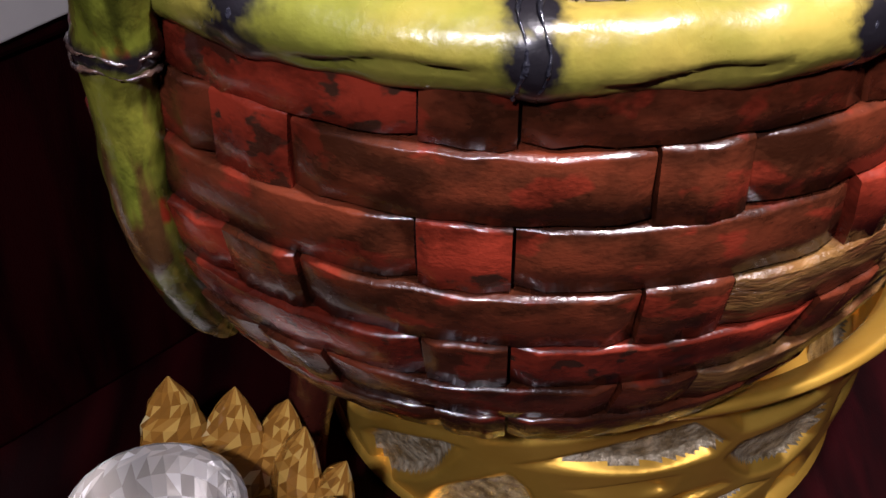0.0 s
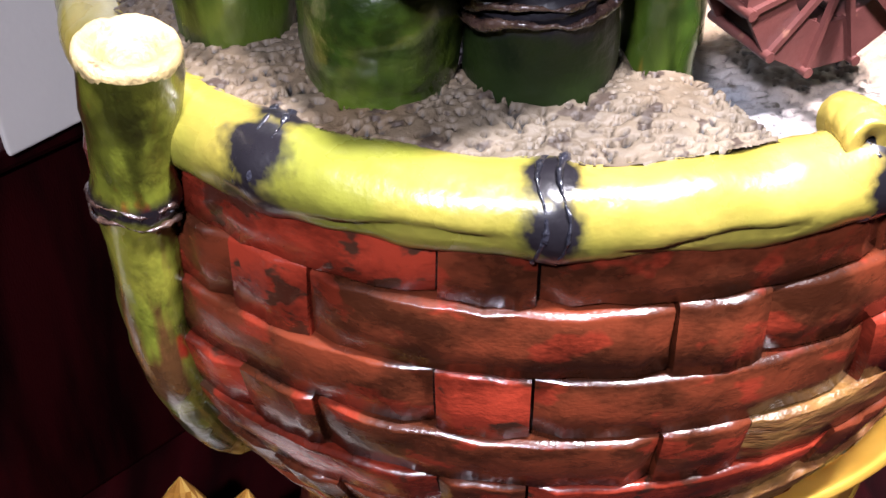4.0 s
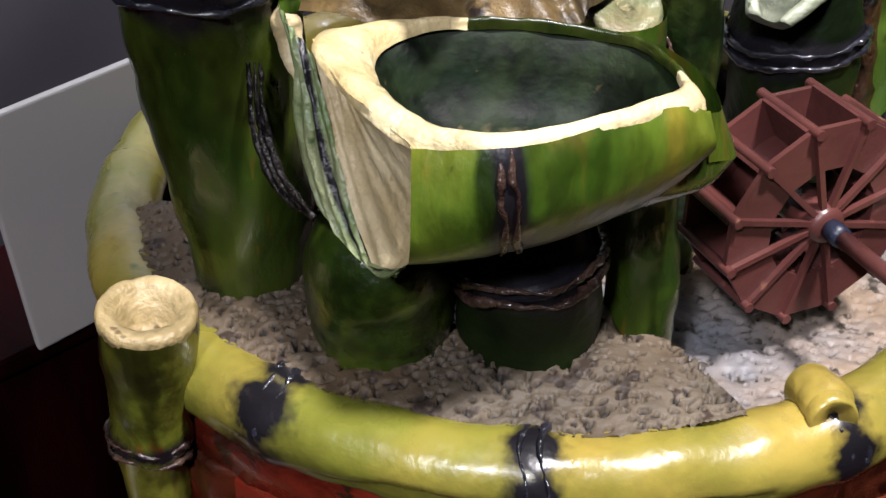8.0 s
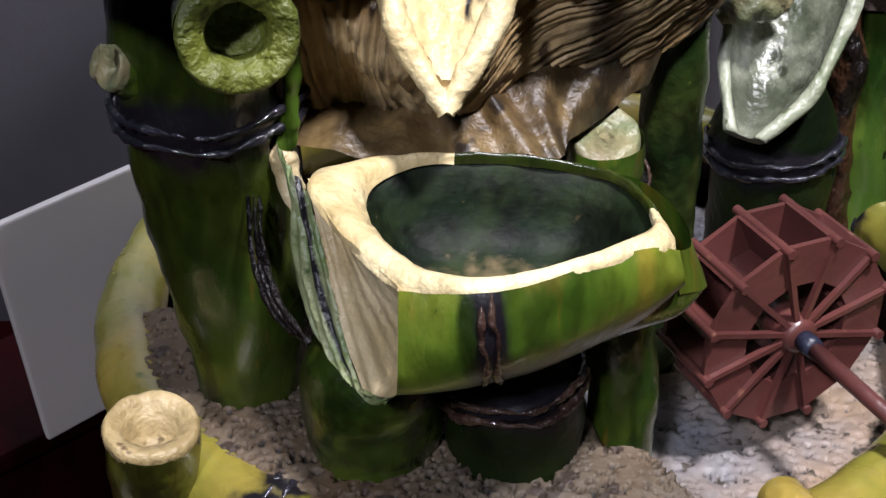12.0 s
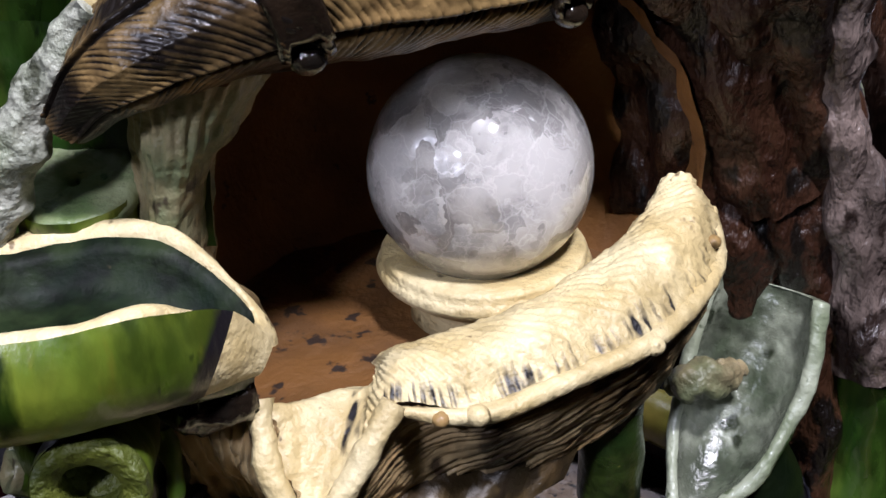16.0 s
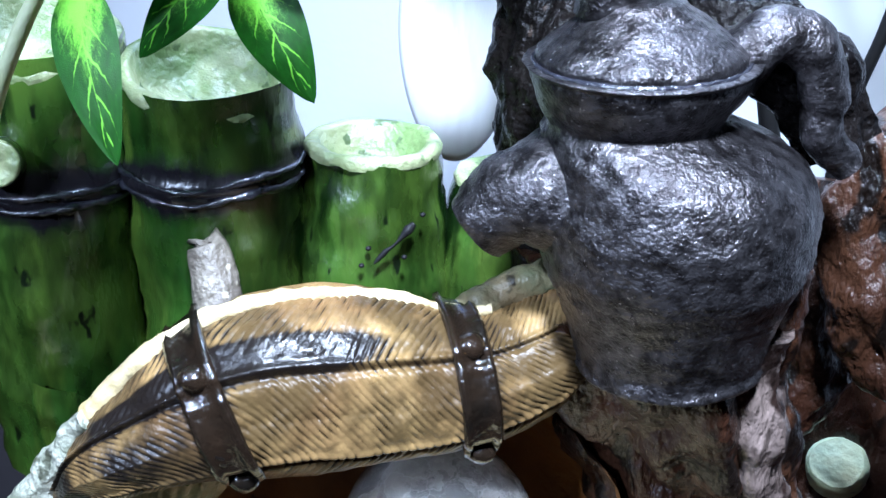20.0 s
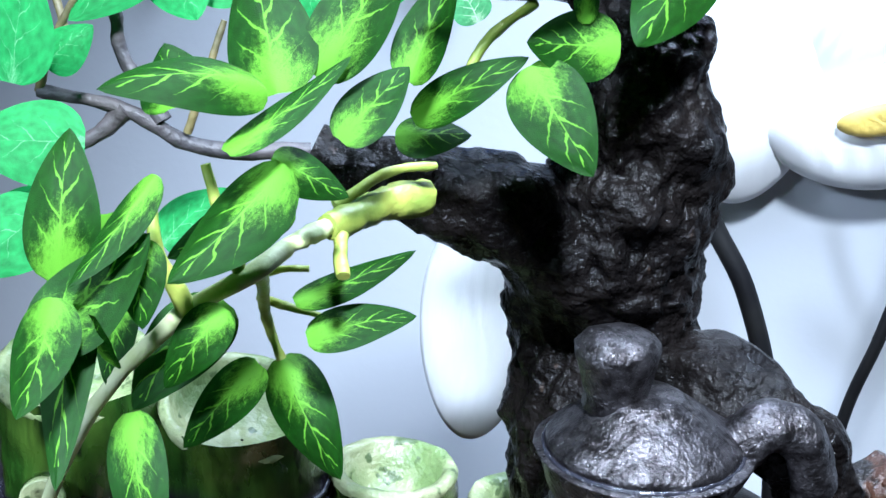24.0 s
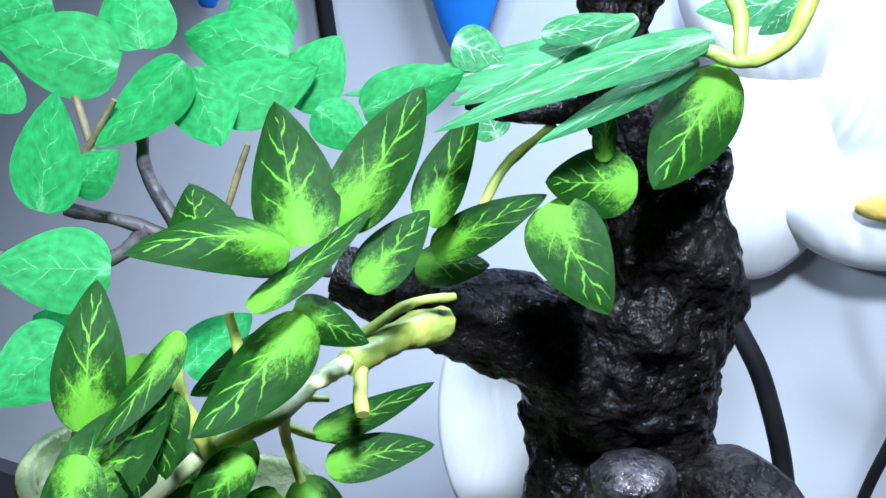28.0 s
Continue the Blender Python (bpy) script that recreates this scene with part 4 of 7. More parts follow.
POOL = [(-0.0152, 0.2400, 0.2992), (-0.0128, 0.2265, 0.2986), (-0.0058, 0.2130, 0.2998), (0.0030, 0.2054, 0.3012), (0.0120, 0.2042, 0.3020), (0.0232, 0.2088, 0.3020), (0.0345, 0.2165, 0.3018), (0.0415, 0.2262, 0.2998), (0.0410, 0.2390, 0.2980), (0.0370, 0.2470, 0.2980), (0.0290, 0.2515, 0.2985), (0.0150, 0.2525, 0.3000), (0.0000, 0.2515, 0.3005), (-0.0100, 0.2480, 0.3000)]
BRIM = [(-0.0268, 0.2360, 0.3040), (-0.0195, 0.2225, 0.3005), (-0.0085, 0.2080, 0.2985), (0.0020, 0.2010, 0.3000), (0.0115, 0.2002, 0.3008), (0.0240, 0.2060, 0.3010), (0.0370, 0.2142, 0.3006), (0.0455, 0.2215, 0.2980), (0.0430, 0.2400, 0.2965), (0.0385, 0.2488, 0.2965), (0.0300, 0.2527, 0.2975), (0.0150, 0.2537, 0.2993), (0.0000, 0.2527, 0.3002), (-0.0180, 0.2490, 0.3010)]
MOUTH = [(-0.0268, 0.2362, 0.3005), (-0.0225, 0.2275, 0.2866), (-0.0178, 0.2175, 0.2732), (-0.0132, 0.2083, 0.2690), (-0.0075, 0.2015, 0.2765)]
lip_c, keel_c = curve(LIP, 60), curve(KEEL, 60)
rows = []
for j in range(17):
    v = j / 16
    rows.append([p.lerp(q, v) + Vector((0.12, -1.0, -0.1)) * 0.0042 * math.sin(math.pi * v) ** 0.8 for p, q in zip(lip_c, keel_c)])
dent = Vector((0.0336, 0.2150, 0.2880))
rows = [[p + Vector((-0.2, 1.0, 0.1)) * 0.0016 * math.exp(-((p - dent).length / 0.0022) ** 2) for p in r] for r in rough_rows(rows, 0.0010, 90, 1.3)]
shell = Shape().grid(rows)
shell.par = [(i / 60, j / 16) for j in range(17) for i in range(61)]
# dark painted node band; the shade towards the keel is put into the colour
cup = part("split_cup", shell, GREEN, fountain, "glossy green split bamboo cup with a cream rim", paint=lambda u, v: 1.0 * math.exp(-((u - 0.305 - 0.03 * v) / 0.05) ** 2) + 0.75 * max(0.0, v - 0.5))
pool_r, brim_r = curve(POOL, 90, True), curve(BRIM, 90, True)
mid = Vector((0.0135, 0.2330, 0.0))
rows = [[Vector((mid.x + (p.x - mid.x) * 1.05, mid.y + (p.y - mid.y) * 1.05, p.z - 0.0016)) for p in pool_r]]
for k, drop in ((0.94, 0.0040), (0.88, 0.0090), (0.79, 0.0140), (0.62, 0.0168), (0.35, 0.0175), (0.02, 0.0178)):
    rows.append([Vector((mid.x + (p.x - mid.x) * k, mid.y + (p.y - mid.y) * k, 0.2975 + (p.z - 0.2975) * k - drop)) for p in pool_r])
lining = Shape().grid(rough_rows(rows, 0.0010, 110, 4), wrap=True)
lining.par = [(p[0], p[1] + 10 * (p[2] < 0.2875)) for p in lining.v]
part("pool_lining", lining, DARK_IN, cup, "dark green lining of the pool with a sandy patch", paint=lambda u, v: 0.75 * math.exp(-((u - 0.010) / 0.017) ** 2 - ((v - 10.230) / 0.012) ** 2) * (0.8 + 0.5 * noise.noise((u * 150, v * 150, 1))))
rows = []
for k, h in ((0.0, -0.0015), (0.04, 0.0003), (0.3, 0.0012), (0.7, 0.0011), (0.95, 0.0002), (1.02, -0.0016)):
    rows.append([p.lerp(q, k) + Vector((0, 0, h)) for p, q in zip(pool_r, brim_r)])
rows = rough_rows(rows, 0.0008, 170, 2)
part("rim_face", Shape().grid([r[76:] + r[:50] for r in rows]), CREAM, cup, "broad worn cream rim")
part("back_rim", Shape().grid([r[49:77] for r in rows]), GREEN_TALL, cup, "thin green back edge of the cup")
edge_c, mouth_c = curve([BRIM[0], BRIM[1], BRIM[2], LIP[0]], 80), curve(MOUTH, 80)
rows = []
for j in range(61):
    v = j / 60
    rows.append([p.lerp(q, v) + Vector((0.55, 0.35, -0.15)) * 0.0052 * math.sin(math.pi * v) ** 0.8 + Vector((-0.5, -0.45, 0.5)) * (0.00024 * math.sin(36 * v + 3.2 * math.sin(4.5 * i / 80) + 2 * noise.noise((i * 0.05, v * 3, 1))) + 0.0007 * noise.noise((v * 9, i * 0.03, 4))) for i, (p, q) in enumerate(zip(edge_c, mouth_c))])
part("mouth_face", Shape().grid(rough_rows(rows, 0.0008, 110, 6)), FACE, cup, "cream slanting cut mouth with carved grooves")
# back of the shell and its underside
back_c = curve([(0.0462, 0.2215, 0.2970), (0.0500, 0.2290, 0.2940), (0.0490, 0.2400, 0.2945), (0.0420, 0.2515, 0.2955), (0.0300, 0.2560, 0.2965), (0.0100, 0.2575, 0.2985), (-0.0150, 0.2560, 0.2990)], 50)
low_c = curve([(0.0475, 0.2235, 0.2850), (0.0545, 0.2315, 0.2820), (0.0520, 0.2430, 0.2800), (0.0430, 0.2540, 0.2790), (0.0300, 0.2590, 0.2780), (0.0100, 0.2600, 0.2770), (-0.0150, 0.2570, 0.2760)], 50)
part("back_shell", Shape().grid(rough_rows([[p.lerp(q, j / 6) for p, q in zip(back_c, low_c)] for j in range(7)], 0.0008, 90, 8)), GREEN, cup)
under = [[p.lerp(q, j / 8) - Vector((0, 0, 0.004)) * math.sin(math.pi * j / 8) for p, q in zip(curve(KEEL, 50), list(reversed(low_c)))] for j in range(9)]
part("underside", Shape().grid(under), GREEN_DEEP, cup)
# bark strip down the side of the mouth
OUTER = curve([(-0.0345, 0.2480, 0.3060), (-0.0318, 0.2440, 0.2950), (-0.0322, 0.2400, 0.2850), (-0.0277, 0.2310, 0.2729), (-0.0204, 0.2220, 0.2680), (-0.0100, 0.2080, 0.2690)], 90)
inner_c = curve(MOUTH, 90)
rows = []
for j in range(31):
    v = j / 30
    wave = 0.0016 * math.sin(math.pi * v) - 0.0013 * math.exp(-((v - 0.30) / 0.07) ** 2) + 0.0006 * math.sin(22 * v)
    rows.append([p.lerp(q, v) + Vector((-0.45, -0.75, 0.25)) * (wave + 0.0006 * noise.noise((i * 0.12, v * 7, 3))) for i, (p, q) in enumerate(zip(inner_c, OUTER))])
strip = Shape().grid(rough_rows(rows, 0.0006, 240, 3))
strip.par = [(i / 90, j / 30) for j in range(31) for i in range(91)]
part("bark_strip", strip, CUTGREEN, cup, "pale green bark strip with dark cracks beside the mouth", paint=lambda u, v: 0.9 * math.exp(-((v - 0.30 - 0.08 * math.sin(7 * u)) / 0.06) ** 2) + 0.8 * math.exp(-((v - 0.78) / 0.05) ** 2) * (0.5 + 0.5 * math.sin(11 * u)) + 0.55 * max(0.0, u - 0.55) + 0.3 * noise.noise((u * 18, v * 3, 5)))
for k in range(3):
    part("bark_curl", sweep([(-0.0385 - 0.0012 * k, 0.2440, 0.2950), (-0.0375 - 0.0011 * k, 0.2375, 0.2850 - 0.001 * k), (-0.0330 - 0.0008 * k, 0.2300, 0.2760 - 0.001 * k), (-0.0270, 0.2240, 0.2715)], [0.0004, 0.0007, 0.0008, 0.0005], 36, 8, 0.0005, 260, k), BARK, cup)
for k in (0.285, 0.325):
    pts = [rows_p for rows_p in [lip_c[int(60 * (k + 0.03 * j / 10))].lerp(keel_c[int(60 * (k + 0.03 * j / 10))], j / 10) + Vector((0.12, -1.0, -0.1)) * (0.0042 * math.sin(math.pi * j / 10) ** 0.8 + 0.0002) for j in range(11)]]
    part("node_ring", sweep(pts, [0.0003, 0.0007, 0.0004, 0.0008, 0.0004], 40, 8, 0.0004, 250, 2, ref=(1, 0.4, 0)), NODE_BROWN, cup)
# tan rock between the cup and the sheath above it
TOP_E = [(-0.0360, 0.2680, 0.3090), (-0.0200, 0.2715, 0.3085), (-0.0080, 0.2725, 0.3080), (0.0010, 0.2695, 0.3100), (0.0120, 0.2735, 0.3120), (0.0340, 0.2875, 0.3150), (0.0560, 0.3055, 0.3170)]
LOW_E = [(-0.0360, 0.2570, 0.3020), (-0.0180, 0.2500, 0.3015), (0.0000, 0.2530, 0.3006), (0.0150, 0.2540, 0.2998), (0.0245, 0.2545, 0.2985), (0.0290, 0.2680, 0.2975), (0.0480, 0.2930, 0.2990)]
te, le = curve(TOP_E, 80), curve(LOW_E, 80)
part("sheath_base", Shape().grid(rough_rows([[p.lerp(q, j / 12) + Vector((0, -0.0015, 0)) * math.sin(math.pi * j / 12) + Vector((0, -0.6, 0.8)) * 0.0012 * math.sin(i * 0.55 + 0.25 * j + 2 * noise.noise((i * 0.07, j * 0.1, 3))) for i, (p, q) in enumerate(zip(te, le))] for j in range(13)], 0.0010, 60, 5)), SHEATH_BROWN, fountain, "dark folded foot of the sheath")
part("side_edge", sweep([(-0.0325, 0.2530, 0.3340), (-0.0309, 0.2505, 0.3229), (-0.0319, 0.2500, 0.3098), (-0.0335, 0.2500, 0.3035)], [0.0018, 0.0021, 0.0022, 0.0018], 40, 16, 0.0010, 150, 4), GREEN, fountain, "green edge of the sheath wall")
part("side_edge", sweep([(-0.0330, 0.2500, 0.3075), (-0.0337, 0.2490, 0.3015), (-0.0322, 0.2470, 0.2960), (-0.0308, 0.2440, 0.2910)], [0.0014, 0.0024, 0.0026, 0.0012], 40, 16, 0.0014, 170, 4), FACE, fountain, "cream edge between the sheath and the cup")
# upper trough, cut open like the cup
T_LIP = [(-0.0625, 0.2145, 0.3745), (-0.0540, 0.2150, 0.3755), (-0.0440, 0.2172, 0.3762), (-0.0320, 0.2220, 0.3765), (-0.0220, 0.2305, 0.3757), (-0.0118, 0.2450, 0.3695), (-0.0076, 0.2570, 0.3556)]
T_KEEL = [(-0.0628, 0.2109, 0.3567), (-0.055, 0.2129, 0.3557), (-0.0452, 0.2173, 0.3545), (-0.035, 0.2223, 0.3544), (-0.0255, 0.2296, 0.3543), (-0.0175, 0.2390, 0.3528), (-0.0115, 0.2535, 0.3495)]
T_POOL = [(-0.0560, 0.2235, 0.3735), (-0.0450, 0.2235, 0.3745), (-0.0320, 0.2280, 0.3750), (-0.0225, 0.2370, 0.3745), (-0.0112, 0.2540, 0.3605), (-0.0185, 0.2625, 0.3640), (-0.0370, 0.2665, 0.3715), (-0.0600, 0.2600, 0.3705), (-0.0700, 0.2480, 0.3715), (-0.0660, 0.2330, 0.3725)]
T_BRIM = [(-0.0620, 0.2160, 0.3738), (-0.0465, 0.2170, 0.3750), (-0.0325, 0.2222, 0.3755), (-0.0205, 0.2325, 0.3748), (-0.0078, 0.2572, 0.3556), (-0.0165, 0.2645, 0.3625), (-0.0345, 0.2705, 0.3732), (-0.0610, 0.2680, 0.3712), (-0.0770, 0.2520, 0.3705), (-0.0735, 0.2320, 0.3720)]
T_MOUTH = [(-0.0785, 0.2520, 0.3670), (-0.0785, 0.2420, 0.3570), (-0.0745, 0.2300, 0.3510), T_KEEL[0]]
lip_c, keel_c = curve(T_LIP, 60), curve(T_KEEL, 60)
rows = []
for j in range(17):
    v = j / 16
    rows.append([p.lerp(q, v) + Vector((0.25, -1.0, -0.1)) * 0.0040 * math.sin(math.pi * v) ** 0.8 for p, q in zip(lip_c, keel_c)])
rows = rough_rows(rows, 0.0009, 90, 2.6)
tip_rows = [r[51:] for r in rows]
shell = Shape().grid([r[:52] for r in rows])
shell.par = [(i / 60, j / 16) for j in range(17) for i in range(52)]
trough = part("split_trough", shell, GREEN, fountain, "green split bamboo trough with a cream rim", paint=lambda u, v: 0.45 * math.exp(-((u - 0.24) / 0.03) ** 2) * max(0.0, 1 - 2 * v) + 0.95 * math.exp(-((u - 0.84) / 0.035) ** 2) + 0.75 * math.exp(-((u - 0.10) / 0.12) ** 2 - ((v - 0.85) / 0.25) ** 2))
pool_r, brim_r = curve(T_POOL, 80, True), curve(T_BRIM, 80, True)
mid = Vector((-0.0440, 0.2430, 0.0))
rows = []
for k, drop in ((1.05, 0.0016), (1.0, 0.0), (0.93, 0.0035), (0.86, 0.0075), (0.76, 0.0100), (0.50, 0.0115), (0.02, 0.0120)):
    rows.append([Vector((mid.x + (p.x - mid.x) * k, mid.y + (p.y - mid.y) * k, 0.3728 + (p.z - 0.3728) * min(1.0, k) - drop)) for p in pool_r])
part("pool_lining", Shape().grid(rough_rows(rows, 0.0010, 110, 9), wrap=True), DARK_IN, trough, "dark green wet lining of the trough")
rows = []
for k, h in ((0.0, -0.0015), (0.04, 0.0003), (0.3, 0.0012), (0.7, 0.0011), (0.95, 0.0002), (1.02, -0.0016)):
    rows.append([p.lerp(q, k) + Vector((0, 0, h)) for p, q in zip(pool_r, brim_r)])
part("rim_face", Shape().grid(rough_rows(rows, 0.0008, 170, 5), wrap=True), CREAM, trough, "broad worn cream rim")
edge_c, mouth_c = curve([T_BRIM[8], T_BRIM[9], T_LIP[0]], 40), curve(T_MOUTH, 40)
part("mouth_face", Shape().grid(rough_rows([[p.lerp(q, j / 20) + Vector((0.4, 0.35, 0.2)) * 0.004 * math.sin(math.pi * j / 20) for p, q in zip(edge_c, mouth_c)] for j in range(21)], 0.0010, 110, 6)), CREAM, trough, "cream cut mouth of the trough")
back_c = curve([(-0.0076, 0.2570, 0.3556), (-0.0085, 0.2600, 0.3562), (-0.0120, 0.2640, 0.3585), (-0.0170, 0.2665, 0.3620), (-0.0400, 0.2700, 0.3670), (-0.0640, 0.2670, 0.3670), (-0.0785, 0.2540, 0.3670)], 50)
low_c = curve([T_KEEL[-1], (-0.0105, 0.2575, 0.3500), (-0.0125, 0.2620, 0.3505), (-0.0170, 0.2660, 0.3510), (-0.0400, 0.2690, 0.3500), (-0.0640, 0.2660, 0.3500), (-0.0780, 0.2520, 0.3520)], 50)
part("back_shell", Shape().grid(rough_rows([[p.lerp(q, j / 6) for p, q in zip(back_c, low_c)] for j in range(7)], 0.0008, 90, 8)), FLANK, trough)
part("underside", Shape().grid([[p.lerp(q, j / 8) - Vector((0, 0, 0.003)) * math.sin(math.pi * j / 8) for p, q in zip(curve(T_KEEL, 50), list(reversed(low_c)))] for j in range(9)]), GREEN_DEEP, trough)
part("tip_face", Shape().grid(tip_rows), CREAM, trough, "cream cut tip of the trough")
part("bark_lump", sweep([(-0.0605, 0.2115, 0.3665), (-0.0570, 0.2105, 0.3600), (-0.0520, 0.2125, 0.3560)], [0.0040, 0.0058, 0.0036], 24, 16, 0.0012, 180, 5), ROOT, trough, "rough brown bark lump")


# ---- sheath spout and pool for the ball ----
def loft(curves, nu=40, nv=14, rough=0.0, scale=80.0, seed=0.0, ridge=None):
    """A skin through several curves, each a list of points."""
    curves = [[V3(p) for p in c] for c in curves]
    rows = []
    for i in range(nu + 1):
        u = i / nu
        col = [glide(c, u) for c in curves]
        row = []
        for j in range(nv + 1):
            p = glide(col, j / nv)
            row.append(p)
        rows.append(row)
    out = []
    for i in range(nu + 1):
        r = []
        for j in range(nv + 1):
            a = rows[min(i + 1, nu)][j] - rows[max(i - 1, 0)][j]
            b = rows[i][min(j + 1, nv)] - rows[i][max(j - 1, 0)]
            n = a.cross(b)
            n = n.normalized() if n.length > 1e-12 else Vector((0, 0, 1))
            k = wobble(rows[i][j], rough, scale, seed) if rough else 0.0
            if ridge:
                k += ridge(i / nu, j / nv)
            r.append(rows[i][j] + n * k)
        out.append(r)
    s = Shape().grid(out)
    s.par = [(i / nu, j / nv) for i in range(nu + 1) for j in range(nv + 1)]
    return s


def veins(f, slant, amp):
    return lambda u, v: amp * (abs(math.sin(f * (u + slant * v))) ** 1.5)


def folds(k, slant, amp):
    """Irregular folds along the sheath."""
    def ridge(u, v):
        q = u + slant * v
        return amp * (abs(noise.noise((q * k, v * 1.6, 4.0))) ** 0.7 + 0.45 * abs(noise.noise((q * k * 2.7, v * 2.0, 9.0))) ** 0.8)

    return ridge


spout = part("sheath_spout", loft([[(-0.0125, 0.2555, 0.3408), (-0.0085, 0.249, 0.330), (0.001, 0.2420, 0.3165), (0.0085, 0.2505, 0.328), (0.0155, 0.2605, 0.3405)],
                                   [(-0.0118, 0.2570, 0.3395), (-0.0060, 0.2555, 0.3335), (0.0015, 0.2535, 0.3258), (0.0070, 0.2585, 0.3320), (0.0125, 0.2640, 0.3400)],
                                   [(-0.0112, 0.2580, 0.3388), (-0.0055, 0.2625, 0.3368), (0.0010, 0.2675, 0.3350), (0.0060, 0.2700, 0.3358), (0.0100, 0.2725, 0.3385)],
                                   [(-0.0105, 0.2680, 0.3310), (-0.0040, 0.2720, 0.3315), (0.0010, 0.2750, 0.3320), (0.0060, 0.2770, 0.3320), (0.0110, 0.2790, 0.3330)]], 50, 36, 0.0010, 160, 1), CREAM, fountain, "cream pointed pouring spout", paint=lambda u, v: max(0.0, 0.75 * math.exp(-((u - 0.70) / 0.06) ** 2 - ((v - 0.52) / 0.16) ** 2) + 0.6 * noise.noise((u * 16, v * 12, 2))) if v > 0.3 and u > 0.55 else 0.0)
part("dark_rock", sweep([(-0.0360, 0.2530, 0.3500), (-0.0260, 0.2505, 0.3450), (-0.0180, 0.2510, 0.3430), (-0.0125, 0.2550, 0.3435)], [0.0060, 0.0064, 0.0058, 0.0040], 40, 26, 0.0022, 120, 13), SHEATH_DARK, fountain, "black knobby rock between the trough and the spout")
# Shade put into the colour: dark creases, and the top under the trough.
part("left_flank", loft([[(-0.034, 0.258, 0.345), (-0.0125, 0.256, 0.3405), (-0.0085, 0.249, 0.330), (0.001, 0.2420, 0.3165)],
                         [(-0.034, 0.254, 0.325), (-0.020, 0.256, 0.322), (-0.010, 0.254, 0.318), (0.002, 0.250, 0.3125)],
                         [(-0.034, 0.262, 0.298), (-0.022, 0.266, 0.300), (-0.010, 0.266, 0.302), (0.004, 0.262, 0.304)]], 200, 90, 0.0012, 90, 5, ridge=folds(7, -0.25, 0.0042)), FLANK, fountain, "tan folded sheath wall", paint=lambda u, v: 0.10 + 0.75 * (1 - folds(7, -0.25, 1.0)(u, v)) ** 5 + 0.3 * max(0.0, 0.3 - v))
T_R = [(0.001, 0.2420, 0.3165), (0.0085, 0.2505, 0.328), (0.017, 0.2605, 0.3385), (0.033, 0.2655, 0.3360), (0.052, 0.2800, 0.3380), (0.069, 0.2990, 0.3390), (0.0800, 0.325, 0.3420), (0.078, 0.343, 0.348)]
# Darker below the ridge, in the folds and towards the foot.
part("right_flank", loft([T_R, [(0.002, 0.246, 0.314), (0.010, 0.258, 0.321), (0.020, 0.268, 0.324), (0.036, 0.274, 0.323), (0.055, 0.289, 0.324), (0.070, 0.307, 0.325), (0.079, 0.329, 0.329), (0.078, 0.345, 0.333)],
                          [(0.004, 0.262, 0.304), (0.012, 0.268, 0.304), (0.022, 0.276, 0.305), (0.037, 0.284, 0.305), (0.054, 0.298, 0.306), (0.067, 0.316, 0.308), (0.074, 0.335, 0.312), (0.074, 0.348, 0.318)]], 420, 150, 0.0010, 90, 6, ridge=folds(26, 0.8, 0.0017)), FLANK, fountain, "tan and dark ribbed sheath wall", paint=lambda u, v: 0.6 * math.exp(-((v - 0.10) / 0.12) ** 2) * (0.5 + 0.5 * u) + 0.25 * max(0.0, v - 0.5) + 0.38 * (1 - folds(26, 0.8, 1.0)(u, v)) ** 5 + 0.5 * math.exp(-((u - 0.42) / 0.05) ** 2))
rimcurve = T_R[2:]
part("sheath_ridge", sweep(rimcurve, [0.0012, 0.0022, 0.0024, 0.0024, 0.0024, 0.002], 80, 10, 0.0004, 250, 2, ref=(0, 0, 1)), CREAM, fountain, "bright raised edge of the sheath")
part("sheath_rim", loft([[(0.0095, 0.2560, 0.3330), (0.0160, 0.2610, 0.3400), (0.033, 0.2665, 0.3370), (0.052, 0.2810, 0.3390), (0.069, 0.3000, 0.3405), (0.0800, 0.326, 0.3440), (0.078, 0.344, 0.350)],
                         [(0.0098, 0.2620, 0.3380), (0.0145, 0.267, 0.3450), (0.028, 0.2735, 0.3450), (0.046, 0.288, 0.3465), (0.0615, 0.306, 0.3490), (0.0735, 0.329, 0.3540), (0.0725, 0.343, 0.3575)],
                         [(0.0090, 0.2720, 0.3400), (0.012, 0.275, 0.3435), (0.022, 0.282, 0.3440), (0.038, 0.296, 0.3450), (0.051, 0.311, 0.3470), (0.063, 0.331, 0.3520), (0.066, 0.344, 0.3550)],
                         [(0.0060, 0.2790, 0.3370), (0.009, 0.281, 0.3380), (0.018, 0.290, 0.3370), (0.033, 0.302, 0.3370), (0.045, 0.316, 0.3380), (0.058, 0.333, 0.3400), (0.062, 0.345, 0.3430)]], 260, 40, 0.0009, 140, 9, ridge=veins(120, 0.25, 0.0006)), CREAM, fountain, "cream rolled rim with feathered grooves", paint=lambda u, v: 0.6 * math.exp(-((v - 0.05) / 0.14) ** 2) * (0.45 + 1.2 * noise.noise((u * 150, v * 4, 1)) + 0.7 * noise.noise((u * 14, 0, 3))) * (1 if 0.1 < u < 0.9 else 0.3) + 0.3 * max(0.0, v - 0.75))


def bead(name, c, r, material, parent, squash=0.8, seed=1.0):
    bm = bmesh.new()
    bmesh.ops.create_uvsphere(bm, u_segments=16, v_segments=10, radius=r)
    for v in bm.verts:
        v.co += v.co.normalized() * wobble(v.co, r * 0.12, 200, seed)
        v.co.z *= squash
        v.co += V3(c)
    return part(name, bm, material, parent)


